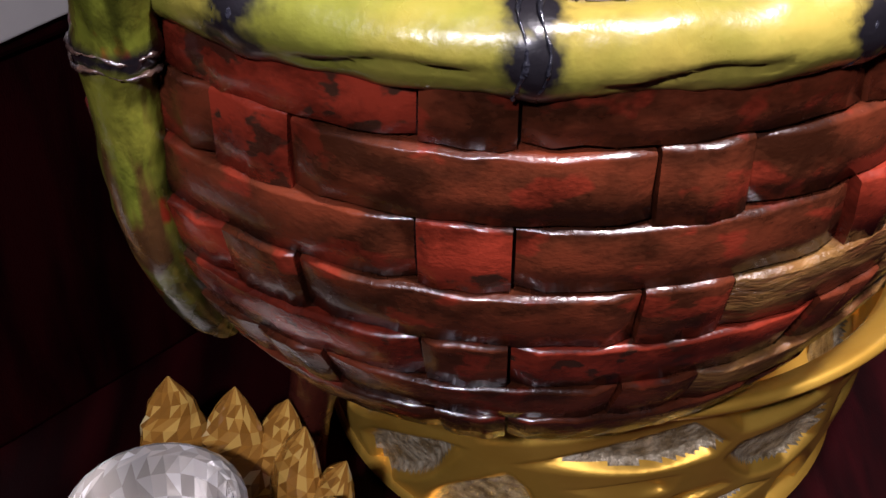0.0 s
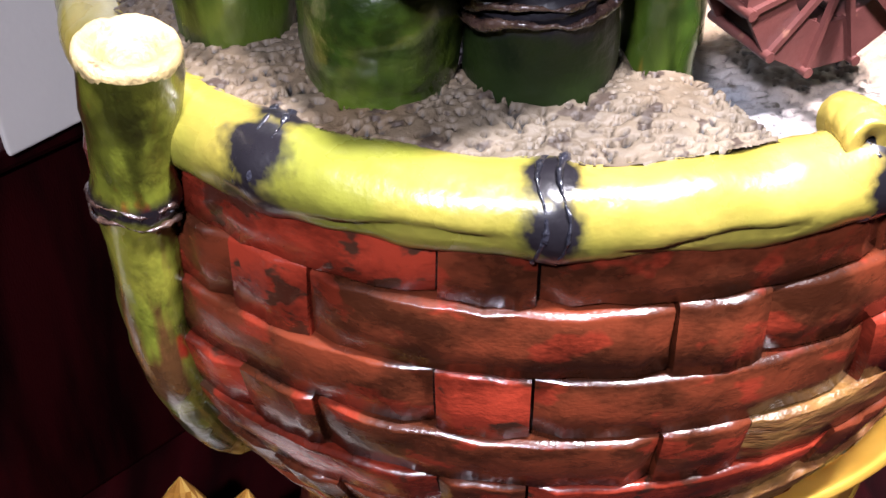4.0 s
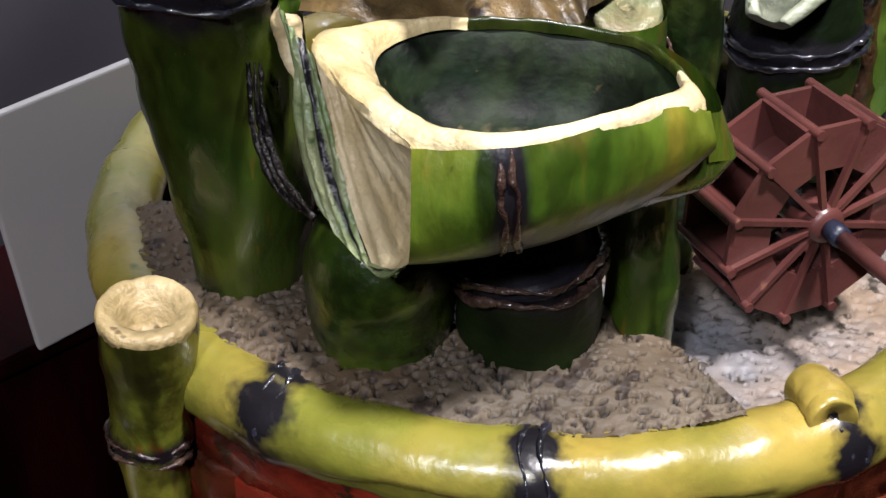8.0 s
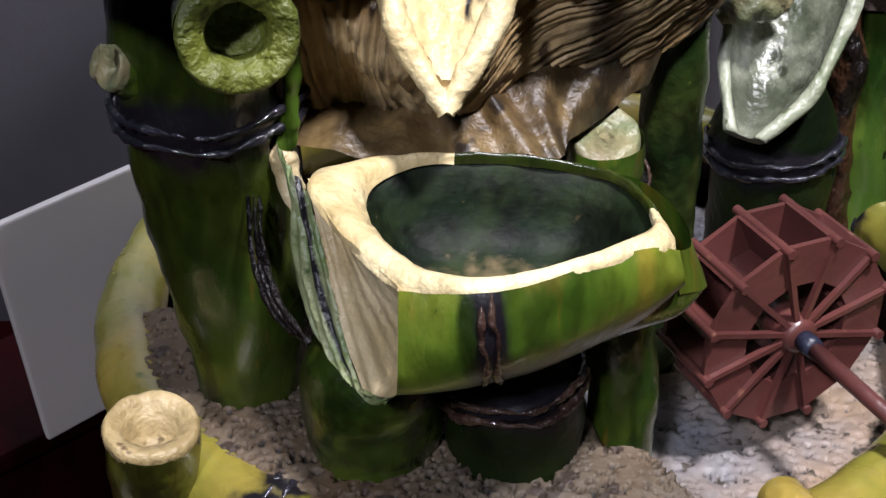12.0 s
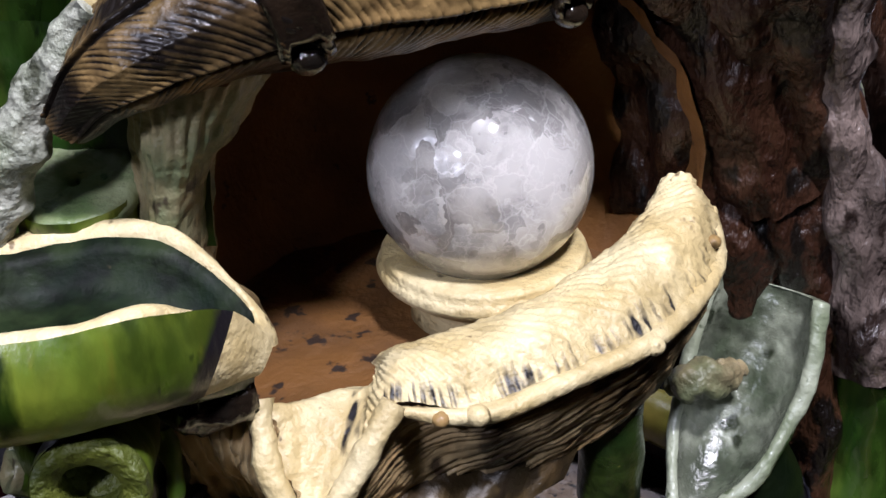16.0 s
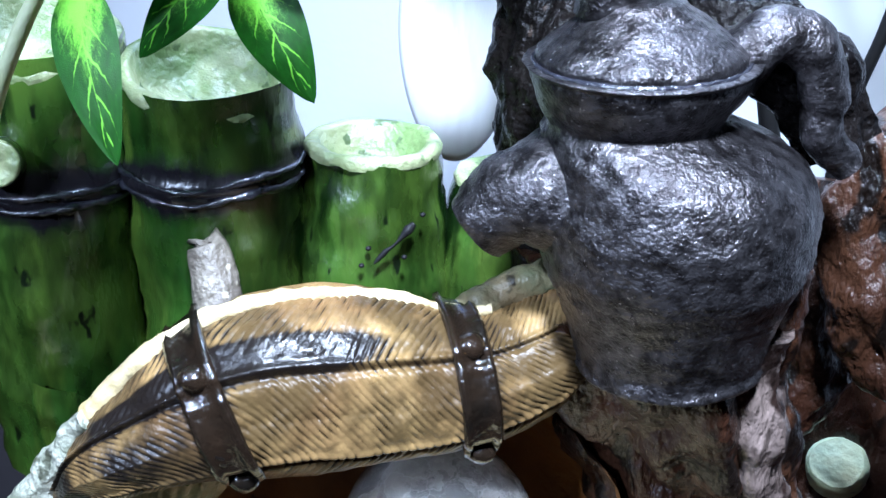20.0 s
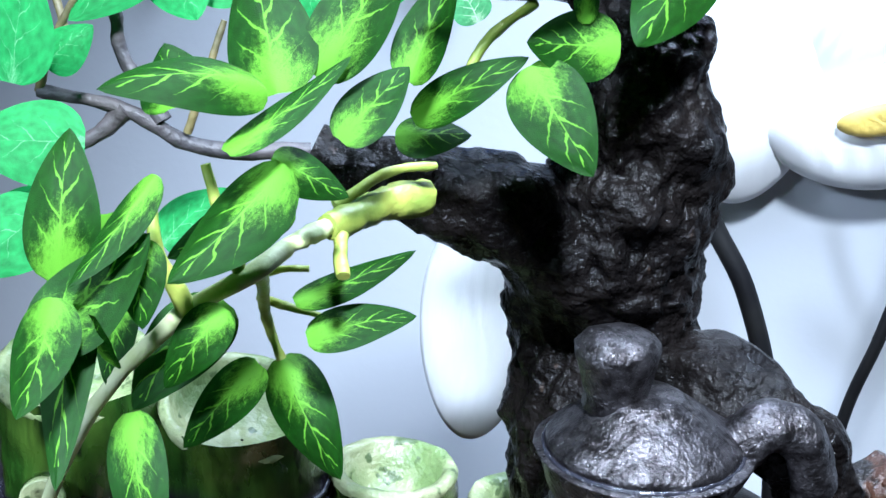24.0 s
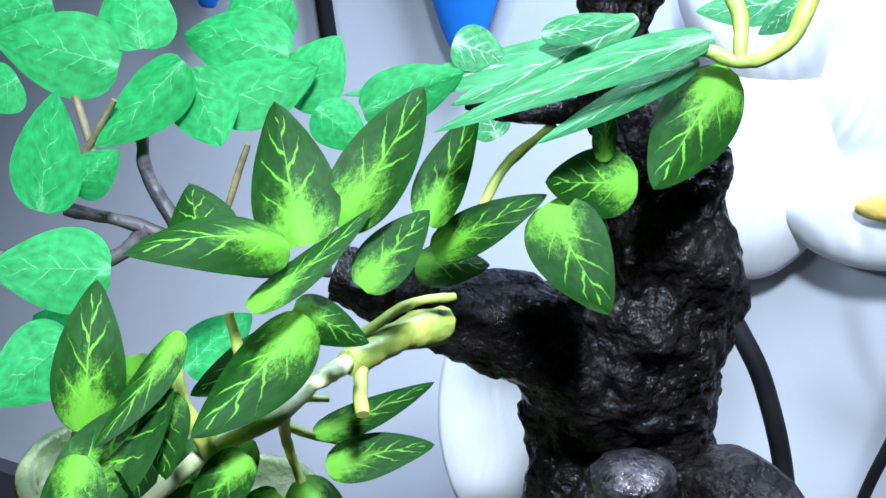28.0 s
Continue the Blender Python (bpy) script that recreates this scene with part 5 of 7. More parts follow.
sr = [o for o in fountain.children if o.name.startswith("sheath_rim")][0]
for c, r in (((0.0325, 0.2640, 0.3370), 0.0034), ((0.0250, 0.2615, 0.3370), 0.0026), ((0.0670, 0.2940, 0.3385), 0.0034), ((0.079, 0.328, 0.3475), 0.0026)):
    bead("rivet", c, r * 0.8, LEAFY if r < 0.003 else CREAM, sr)

for side, edge in (("left", [(-0.0125, 0.256, 0.3410), (-0.0085, 0.2485, 0.3305), (-0.0035, 0.2443, 0.3225), (0.001, 0.2412, 0.3162)]), ("right", [(0.0155, 0.2602, 0.3410), (0.0088, 0.2500, 0.3285), (0.0048, 0.2450, 0.3220), (0.001, 0.2412, 0.3162)])):
    part("spout_edge", sweep(edge, [0.0030, 0.0026, 0.0024, 0.0022], 30, 12, 0.0010, 180, 3), CREAM, spout, "thick worn cream edge")

# cave shell behind the ball
CAVE_C = Vector((0.015, 0.318, 0.358))


def cave_shell():
    rows = []
    for i in range(37):
        az = radians(24 + 191 * i / 36)
        row = []
        for j in range(25):
            el = radians(-75 + 150 * j / 24)
            d = Vector((0.066 * math.cos(az) * math.cos(el), 0.058 * math.sin(az) * math.cos(el), 0.062 * math.sin(el)))
            p = CAVE_C + d
            p.z = max(p.z, 0.322)
            row.append(p + d.normalized() * wobble(p, 0.003, 50, 4))
        rows.append(row)
    return Shape().grid(rows)


part("cave_wall", cave_shell(), CAVE, fountain, "rough brown hollow behind the ball")

part("cave_floor", loft([[(-0.060, 0.262, 0.326), (-0.030, 0.260, 0.326), (-0.010, 0.262, 0.326), (0.010, 0.274, 0.326), (0.030, 0.290, 0.326), (0.050, 0.310, 0.326)], [(-0.062, 0.30, 0.325), (-0.04, 0.30, 0.325), (-0.02, 0.305, 0.325), (0.005, 0.315, 0.325), (0.035, 0.322, 0.326), (0.065, 0.345, 0.328)], [(-0.06, 0.38, 0.328), (-0.035, 0.38, 0.327), (-0.01, 0.385, 0.327), (0.02, 0.385, 0.327), (0.045, 0.385, 0.328), (0.075, 0.385, 0.330)]], 50, 30, 0.0016, 60, 2), CAVE_SHADED, fountain, "brown floor of the hollow, coloured darker for shade")
seat_c = (0.0235, 0.3255)
part("ball_seat", lathe([(0.0, 0.322), (0.0190, 0.322), (0.0185, 0.330), (0.0200, 0.3352), (0.0245, 0.3362), (0.0262, 0.3375), (0.0270, 0.3392), (0.0262, 0.3408), (0.0255, 0.3412), (0.0258, 0.3425), (0.0250, 0.3438), (0.0180, 0.3436), (0.0130, 0.3405), (0.0, 0.339)], seat_c, 72), CREAM, fountain, "cream round seat ring under the ball")

ball = part("crystal_ball", (lambda bm: (bmesh.ops.create_uvsphere(bm, u_segments=64, v_segments=40, radius=0.0275), bm)[1])(bmesh.new()), QUARTZ, None)
ball.location = (0.0225, 0.3265, 0.3640)
tagged(ball, "cracked milky quartz crystal ball on a cream seat", "ball")

# ---- sheath log above the ball ----
LOG = [(-0.050, 0.265, 0.398), (-0.034, 0.270, 0.415), (-0.010, 0.286, 0.4265), (0.014, 0.304, 0.4265), (0.038, 0.322, 0.4265), (0.056, 0.338, 0.433), (0.070, 0.350, 0.440)]
LOG_R = [0.0080, 0.0165, 0.0205, 0.0205, 0.0190, 0.0150, 0.0110]
LOG_TOP = [-0.0040, -0.0062, -0.0005, 0.0008, -0.0058, -0.0012, 0.0]
LOG_LOW = [-0.0020, -0.0010, 0.0028, 0.0032, 0.0030, 0.0, -0.0030]


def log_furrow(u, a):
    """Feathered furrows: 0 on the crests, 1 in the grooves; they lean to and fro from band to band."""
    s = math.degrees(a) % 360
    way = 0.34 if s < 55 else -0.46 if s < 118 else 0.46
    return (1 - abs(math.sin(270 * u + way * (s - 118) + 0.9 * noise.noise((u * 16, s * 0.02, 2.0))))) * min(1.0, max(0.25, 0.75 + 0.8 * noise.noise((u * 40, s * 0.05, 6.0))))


def log_ridge(u, a):
    s = math.degrees(a) % 360
    seam = math.exp(-((s - 118) / 3) ** 2) + math.exp(-((s - 55) / 3) ** 2)
    c = math.cos(a)
    k = glide(LOG_TOP, u) * max(0.0, c) ** 0.7 + glide(LOG_LOW, u) * max(0.0, -c) ** 0.7
    k -= 0.0009 * (1 - 0.9 * log_paint(u, a)) * log_furrow(u, a) ** 2
    return k + 0.0008 * seam - 0.0012 * (math.exp(-((s - 123) / 3) ** 2) + math.exp(-((s - 60) / 3) ** 2))


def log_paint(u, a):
    """Black glaze: along the seams, beside the straps and in a patch on the upper band. The underside's shade is put
    into the colour too.
    """
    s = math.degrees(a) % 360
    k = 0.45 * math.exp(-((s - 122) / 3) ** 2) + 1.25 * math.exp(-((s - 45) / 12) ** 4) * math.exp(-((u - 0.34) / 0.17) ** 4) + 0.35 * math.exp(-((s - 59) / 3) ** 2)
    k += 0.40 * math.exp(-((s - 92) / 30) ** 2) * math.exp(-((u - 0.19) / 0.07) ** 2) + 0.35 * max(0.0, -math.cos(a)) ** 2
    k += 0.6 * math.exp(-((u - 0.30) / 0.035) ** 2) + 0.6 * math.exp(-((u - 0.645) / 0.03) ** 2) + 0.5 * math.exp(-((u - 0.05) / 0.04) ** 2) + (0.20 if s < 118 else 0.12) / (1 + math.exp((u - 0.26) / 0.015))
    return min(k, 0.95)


# the furrow mask darkens the grooves as well
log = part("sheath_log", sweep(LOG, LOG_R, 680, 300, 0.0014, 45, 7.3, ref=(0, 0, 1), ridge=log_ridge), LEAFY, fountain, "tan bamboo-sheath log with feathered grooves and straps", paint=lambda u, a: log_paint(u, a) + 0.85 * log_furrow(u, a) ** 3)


def log_crest(u, lift=0.0):
    path = [V3(p) for p in LOG]
    c = glide(path, u)
    n1, n2 = axes(glide(path, min(1, u + 0.01)) - glide(path, max(0, u - 0.01)), Vector((0, 0, 1)))
    return c + n1 * (glide(LOG_R, u) + glide(LOG_TOP, u) + lift)


part("top_edge", sweep([log_crest(0.01 + 0.69 * i / 12) for i in range(13)], [0.0030, 0.0032, 0.0028, 0.0022, 0.0018, 0.0016, 0.0018], 120, 12, 0.0009, 160, 3, ref=(0, 0, 1)), CREAM, log, "pale worn upper edge")
part("neck", sweep([log_crest(0.62, -0.002), (0.034, 0.323, 0.4400), (0.047, 0.333, 0.4440), (0.058, 0.341, 0.4478), (0.068, 0.348, 0.4500)], [0.0022, 0.0034, 0.0046, 0.0056, 0.0058], 50, 18, 0.0014, 120, 9, ref=(0, 0, 1)), WEATHERED, log, "pale worn neck of the log under the teapot")


def strap(u, w, lean=0.0):
    path = [V3(p) for p in LOG]
    c = glide(path, u)
    t = (glide(path, u + 0.02) - glide(path, u - 0.02)).normalized()
    n1, n2 = axes(t, Vector((0, 0, 1)))
    r = glide(LOG_R, u)
    rows = []
    for i in range(41):
        a = radians(-20 + 154 * i / 40)
        d = n1 * math.cos(a) + n2 * math.sin(a)
        o = c + t * lean * math.sin(a * 0.8)
        rows.append([o + d * (glide(LOG_R, u + s * w / 0.15) + log_ridge(u + s * w / 0.15, a) + 0.0012 + (h if 0 < i < 40 else -0.0035)) + t * s * w for s, h in ((-0.5, -0.002), (-0.5, 0.0012), (-0.36, 0.0018), (-0.26, 0.0006), (0.26, 0.0006), (0.36, 0.0018), (0.5, 0.0012), (0.5, -0.002))])
    ob = part("strap", Shape().grid(rows), SHEATH_DARK, log, "dark strap round the log")
    for a in (48, 135):
        q = radians(a)
        bead("rivet", c + t * lean * math.sin(q * 0.8) + (n1 * math.cos(q) + n2 * math.sin(q)) * (r + log_ridge(u, q) + 0.0010), 0.0040, SHEATH_DARK, ob)


strap(0.295, 0.0105, 0.002)
strap(0.635, 0.0095, 0.001)
part("log_end", sweep([(-0.0400, 0.2635, 0.4220), (-0.0464, 0.2630, 0.4138), (-0.0552, 0.2620, 0.3996), (-0.0640, 0.2615, 0.3843), (-0.0740, 0.2615, 0.3695)], [0.0020, 0.0034, 0.0052, 0.0066, 0.0060], 60, 36, 0.0026, 95, 3), WORN, fountain, "whitish worn end of the sheath log")
part("nub", sweep([(-0.0215, 0.298, 0.424), (-0.0280, 0.304, 0.4385), (-0.0325, 0.308, 0.4495), (-0.0330, 0.3082, 0.4505)], [0.0088, 0.0066, 0.0056, 0.0046], 16, 18, 0.0008, 120, 3), ROOT_GREY, fountain, "pale bamboo shoot stub")
stalk("short_stub", [(-0.0575, 0.2800, 0.3560), (-0.0575, 0.2790, 0.3690), (-0.0572, 0.2780, 0.3768)], [0.0138, 0.0134, 0.0142], GREEN, seed=14.4, hollow=0.12, rough=0.0018, slope=(0.12, -0.30, 1), cutmat=CUTGREEN, label="low cut bamboo stump with a cream top")
part("inner_post", loft([[(-0.0460, 0.2800, 0.342), (-0.0440, 0.2790, 0.376), (-0.0430, 0.2780, 0.388), (-0.0420, 0.2780, 0.404)],
                         [(-0.0405, 0.2725, 0.342), (-0.0365, 0.2705, 0.376), (-0.0345, 0.2690, 0.388), (-0.0325, 0.2680, 0.404)],
                         [(-0.0355, 0.2720, 0.342), (-0.0315, 0.2710, 0.376), (-0.0275, 0.2695, 0.388), (-0.0225, 0.2690, 0.404)],
                         [(-0.0335, 0.2790, 0.342), (-0.0300, 0.2785, 0.376), (-0.0240, 0.2770, 0.388), (-0.0150, 0.2770, 0.404)],
                         [(-0.0335, 0.2900, 0.342), (-0.0300, 0.2900, 0.376), (-0.0230, 0.2890, 0.388), (-0.0130, 0.2890, 0.404)]], 70, 90, 0.0010, 120, 8, ridge=lambda u, v: 0.00045 * math.sin(70 * v + 5 * u) * min(1.0, max(0.0, 1.6 * u - 0.4)) + 0.0006 * noise.noise((u * 5, v * 9, 2))), WEATHERED, fountain, "flared tan and green jamb under the log")
part("rock_back", loft([[(-0.080, 0.283, 0.360), (-0.055, 0.285, 0.360), (-0.030, 0.286, 0.360)], [(-0.080, 0.285, 0.385), (-0.055, 0.286, 0.385), (-0.030, 0.286, 0.385)], [(-0.080, 0.286, 0.410), (-0.055, 0.287, 0.410), (-0.030, 0.287, 0.410)]], 30, 20, 0.0025, 70, 4), GREEN_DEEP, fountain, "dark green rock under the log")

# ---- bamboo row behind the log ----
stalk("row_bamboo", [(-0.088, 0.311, 0.375), (-0.087, 0.311, 0.41), (-0.086, 0.311, 0.453), (-0.085, 0.311, 0.500)], [0.023, 0.0235, 0.0235, 0.0235], GREEN_DEEP, nodes=(0.74,), rough=0.0019, seed=15.2, cutmat=CUTGREEN, hollow=0.84, well=2.0, slope=(0.20, -0.12, 1), label="green bamboo stalk with a black ringed node", nu=50)
stalk("row_bamboo", [(-0.046, 0.330, 0.398), (-0.045, 0.330, 0.43), (-0.0445, 0.330, 0.462), (-0.0445, 0.330, 0.489)], [0.023, 0.0238, 0.0238, 0.0225], GREEN_DEEP, nodes=(0.70,), rough=0.0019, seed=16.9, cutmat=CUTGREEN, hollow=0.86, well=2.0, slope=(0.28, -0.14, 1), label="green bamboo stalk with a black ringed node", nu=50)
stalk("row_bamboo", [(-0.0105, 0.350, 0.395), (-0.0095, 0.351, 0.43), (-0.0080, 0.353, 0.4668)], [0.0228, 0.0220, 0.0188], GREEN_DEEP, rough=0.0019, seed=17.5, cutmat=CUTGREEN, hollow=0.78, well=2.4, label="short green bamboo stalk with a hollow cut top", nu=40)
stalk("row_bamboo", [(0.022, 0.370, 0.395), (0.023, 0.371, 0.43), (0.024, 0.372, 0.455)], [0.0215, 0.0195, 0.0150], GREEN_DEEP, seed=18.5, cutmat=CUTGREEN, hollow=0.6, well=2.0, nu=40)

stalk("side_shoot", [(-0.0844, 0.295, 0.4711), (-0.0798, 0.2887, 0.4734), (-0.0764, 0.2839, 0.475)], [0.0068, 0.0064, 0.0060], GREEN_DEEP, seed=21.5, hollow=0.06, cutmat=CUTGREEN, nu=12)

part("paint_splash", sweep([(0.0039, 0.33, 0.4426), (0.0058, 0.3316, 0.4452), (0.0086, 0.3335, 0.4479), (0.0109, 0.3363, 0.451), (0.0119, 0.338, 0.4525)], [0.0003, 0.0009, 0.0005, 0.0012, 0.0006], 30, 10, 0.0003, 300, 2), RUBBER, fountain, "black splash of paint")
for c in [(0.0008, 0.3287, 0.4422), (0.0111, 0.3334, 0.4446), (0.0134, 0.3402, 0.4544), (0.0019, 0.3308, 0.4465)]:
    bead("paint_drop", c, 0.0008, RUBBER, fountain)

# scoop with a slanting cut
scoop = channel("split_scoop", [(0.078, 0.3155, 0.274), (0.084, 0.325, 0.288), (0.090, 0.336, 0.306), (0.094, 0.345, 0.326)], [0.006, 0.0150, 0.0178, 0.0165], 0.004, 100, 260, GREEN_PALE, SCOOP_IN, SCOOP, "pale green slanting cut bamboo scoop", seed=4.6, ref=(-0.25, -0.75, 0.6))

part("scoop_plug", sweep([(0.0722, 0.3339, 0.2992), (0.077, 0.3303, 0.3055), (0.0827, 0.3317, 0.3059), (0.0894, 0.3399, 0.3034)], [0.0024, 0.0048, 0.0052, 0.0024], 40, 22, 0.0024, 200, 3), WEATHERED, scoop, "rough beige lump in the scoop")

# ---- teapot ----
PC = (0.0770, 0.3345)
pot_shape = lathe([(0.0, 0.428), (0.0215, 0.4285), (0.0235, 0.434), (0.0268, 0.446), (0.0312, 0.457), (0.0326, 0.4675), (0.0318, 0.4740), (0.0282, 0.4835), (0.0232, 0.4885), (0.0203, 0.4912), (0.0208, 0.4932), (0.0230, 0.4965), (0.0247, 0.5005), (0.0250, 0.5032), (0.0244, 0.5050), (0.0, 0.5052)], PC, 140, 110, 0.0007, 130, 2, relief=lambda a, z: 0.00018 * math.sin(z * 1700 + 2 * math.sin(3 * a)) if z < 0.470 else 0.0)
# the belly sags to one side under the neck
for i, p in enumerate(pot_shape.v):
    k = min(1.0, max(0.0, (0.4905 - p[2]) / 0.014))
    k = k * k * (3 - 2 * k)
    q = math.exp(-((p[2] - 0.4925) / 0.0055) ** 2) + (0.75 if p[2] > 0.4925 else 0.0) * (1 - math.exp(-((p[2] - 0.4925) / 0.0055) ** 2))
    pot_shape.v[i] = (p[0] + 0.0050 * k - 0.0048 * q, p[1] + 0.0022 * k - 0.0019 * q, p[2])
pot = part("teapot", pot_shape, POT, fountain, "rough dark grey metallic teapot with lid, spout and handle")
LC, KC = (PC[0] - 0.0040, PC[1] - 0.0016), (PC[0] - 0.0105, PC[1] - 0.0042)
part("lid", lathe([(0.0, 0.5040), (0.0226, 0.5042), (0.0234, 0.5052), (0.0234, 0.5066), (0.0222, 0.5080), (0.0165, 0.5122), (0.0110, 0.5160), (0.0082, 0.5182), (0.0, 0.5190)], LC, 80, 70, 0.0004, 160, 4), POT, pot, "domed teapot lid")
part("lid_seam", sweep([(LC[0] + 0.0240 * math.cos(a), LC[1] + 0.0240 * math.sin(a), 0.5048) for a in [2 * math.pi * i / 24 for i in range(25)]], [0.0006, 0.0009, 0.0005, 0.0009, 0.0006], 120, 8, 0.0003, 300, 2, ref=(0, 0, 1), cap=False), NODE, pot)
part("knob", lathe([(0.0, 0.514), (0.0082, 0.515), (0.0074, 0.5175), (0.0084, 0.5215), (0.0098, 0.5265), (0.0104, 0.5290), (0.0100, 0.5308), (0.0086, 0.5328), (0.0050, 0.5338), (0.0, 0.5340)], KC, 13, None, 0.0008, 200, 6), POT, pot, "faceted lid knob")
part("spout", sweep([(0.072, 0.331, 0.468), (0.060, 0.3250, 0.4735), (0.048, 0.3192, 0.4720), (0.0400, 0.3160, 0.4650)], [0.0205, 0.0165, 0.0115, 0.0086], 34, 26, 0.0012, 120, 5, ref=(0, 0, 1)), POT, pot, "short drooping spout")
part("handle", sweep([(0.091, 0.342, 0.5015), (0.0985, 0.3465, 0.5090), (0.1065, 0.351, 0.5060), (0.1098, 0.353, 0.4955), (0.1105, 0.354, 0.4850), (0.1170, 0.3565, 0.4770)], [0.0070, 0.0066, 0.0060, 0.0056, 0.0050, 0.0034], 50, 18, 0.0012, 130, 8, ref=(0, 1, 0)), POT, pot, "curved handle")

# ---- driftwood ----
def knotty(name, pts, radii, material, rough=0.004, scale=38.0, seed=0.0, nu=60, nv=40, label="", parent=None, flute=0.12):
    def ridge(u, a):
        return glide(radii, u) * flute * (math.sin(5 * a + 6 * u + seed) * 0.6 + math.sin(9 * a - 8 * u + seed) * 0.4)

    return part(name, sweep(pts, radii, nu, nv, rough, scale, seed, ridge=ridge), material, parent or fountain, label)


BUMPS = ((0.455, 180, 0.0058, 0.034), (0.485, -160, 0.005, 0.026), (0.60, 178, 0.0052, 0.022), (0.575, -150, 0.004, 0.022), (0.40, -172, 0.003, 0.035), (0.42, -120, 0.004, 0.03), (0.52, -110, 0.003, 0.025), (0.30, 30, 0.003, 0.05), (0.225, -92, -0.019, 0.050), (0.34, -80, 0.003, 0.03), (0.49, -105, 0.003, 0.02))


def trunk_bumps(u, a):
    """Knots and a hollow; the angle runs from the wall side round."""
    d = math.degrees(a)
    k = 0.0
    for q, at, h, w in BUMPS:
        da = ((d - (90 - at) + 180) % 360 - 180) / (26 if h > 0 else 52)
        k += h * math.exp(-((u - q) / w) ** 2 - da * da)
    return k + 0.0018 * noise.noise((math.cos(a) * 3, math.sin(a) * 3, u * 26)) + 0.0014 * noise.noise((math.cos(a) * 7, math.sin(a) * 7, u * 40)) + 0.0006 * noise.noise((math.cos(a) * 13, math.sin(a) * 13, u * 105))


wood = part("driftwood_trunk", sweep([(0.057, 0.378, 0.43), (0.0505, 0.377, 0.48), (0.0458, 0.374, 0.515), (0.0475, 0.373, 0.540), (0.0545, 0.372, 0.565), (0.0555, 0.372, 0.588), (0.0515, 0.3725, 0.600), (0.0405, 0.373, 0.611), (0.0395, 0.374, 0.624), (0.0430, 0.374, 0.648)], [0.034, 0.030, 0.0275, 0.0250, 0.0185, 0.0150, 0.0130, 0.0090, 0.0085, 0.0105], 300, 140, 0.0022, 75, 3.3, ridge=trunk_bumps), BARK, fountain, "black gnarled driftwood trunk")
knotty("branch", [(0.047, 0.371, 0.530), (0.031, 0.354, 0.5500), (0.016, 0.343, 0.5570), (0.000, 0.334, 0.5625), (-0.015, 0.329, 0.5670)], [0.019, 0.0150, 0.0118, 0.0092, 0.0078], BARK, 0.003, 70, 4.1, 50, 30, parent=wood, flute=0.05)
knotty("shoulder", [(0.060, 0.372, 0.505), (0.085, 0.368, 0.505), (0.104, 0.366, 0.495), (0.112, 0.368, 0.478)], [0.014, 0.0125, 0.011, 0.009], BARK, 0.003, 70, 8.1, 40, 30, parent=wood)
root = knotty("root_trunk", [(0.074, 0.352, 0.445), (0.078, 0.354, 0.425), (0.087, 0.362, 0.395), (0.096, 0.368, 0.365), (0.106, 0.371, 0.33), (0.114, 0.374, 0.28), (0.118, 0.376, 0.20)], [0.033, 0.030, 0.022, 0.0185, 0.018, 0.018, 0.022], ROOT, 0.0045, 45, 5.5, 130, 90, "brown twisted driftwood root", flute=0.17)
knotty("root_arm", [(0.070, 0.352, 0.430), (0.074, 0.350, 0.405), (0.083, 0.351, 0.375), (0.094, 0.356, 0.345)], [0.016, 0.012, 0.010, 0.009], ROOT, 0.004, 55, 6.5, 40, 30, parent=root)
knotty("root_arm", [(0.099, 0.345, 0.437), (0.103, 0.346, 0.410), (0.1055, 0.352, 0.380), (0.116, 0.360, 0.345), (0.130, 0.368, 0.30)], [0.010, 0.008, 0.0065, 0.0100, 0.020], ROOT_PALE_LIT, 0.004, 60, 9.5, 50, 30, parent=root)
knotty("root_arm", [(0.060, 0.364, 0.450), (0.066, 0.368, 0.41), (0.076, 0.372, 0.36), (0.085, 0.375, 0.31)], [0.026, 0.026, 0.024, 0.022], ROOT, 0.005, 50, 12.5, 50, 40, parent=root)
knotty("root_arm", [(0.1281, 0.415, 0.4694), (0.1168, 0.4027, 0.4441), (0.1201, 0.4008, 0.425), (0.1302, 0.3971, 0.4077), (0.1423, 0.3929, 0.3876), (0.1474, 0.3913, 0.3673), (0.1471, 0.3883, 0.3497)], [0.013, 0.0125, 0.0125, 0.012, 0.010, 0.0115, 0.014], ROOT, 0.0055, 55, 10.5, 60, 34, parent=root)
knotty("root_arm", [(0.0989, 0.4277, 0.4385), (0.1035, 0.4226, 0.4117), (0.105, 0.418, 0.3891), (0.0985, 0.4107, 0.3676)], [0.012, 0.014, 0.012, 0.007], ROOT, 0.004, 55, 15.5, 40, 34, parent=root)
# Added mass that hides the wall, so the hole round the shoot stays dark.
knotty("root_back", [(0.1125, 0.4937, 0.422), (0.1129, 0.482, 0.3865), (0.1147, 0.4715, 0.3519), (0.1173, 0.4592, 0.313), (0.1214, 0.4516, 0.2697)], [0.026, 0.029, 0.030, 0.030, 0.034], ROOT, 0.004, 40, 16.5, 40, 34, parent=root)
part("pale_shoot", sweep([(0.1120, 0.470, 0.305), (0.1135, 0.452, 0.327), (0.1145, 0.437, 0.3435), (0.1146, 0.4335, 0.3475)], [0.0090, 0.0095, 0.0100, 0.0086], 30, 24, 0.0015, 70, 3), SHOOT_END, fountain, "mottled pale green shoot behind the roots")

# ---- water wheel ----
wheel = thing("water_wheel", "small brown plastic water wheel with spokes and open buckets", "water wheel", at=(0.0873, 0.2729, 0.2407))
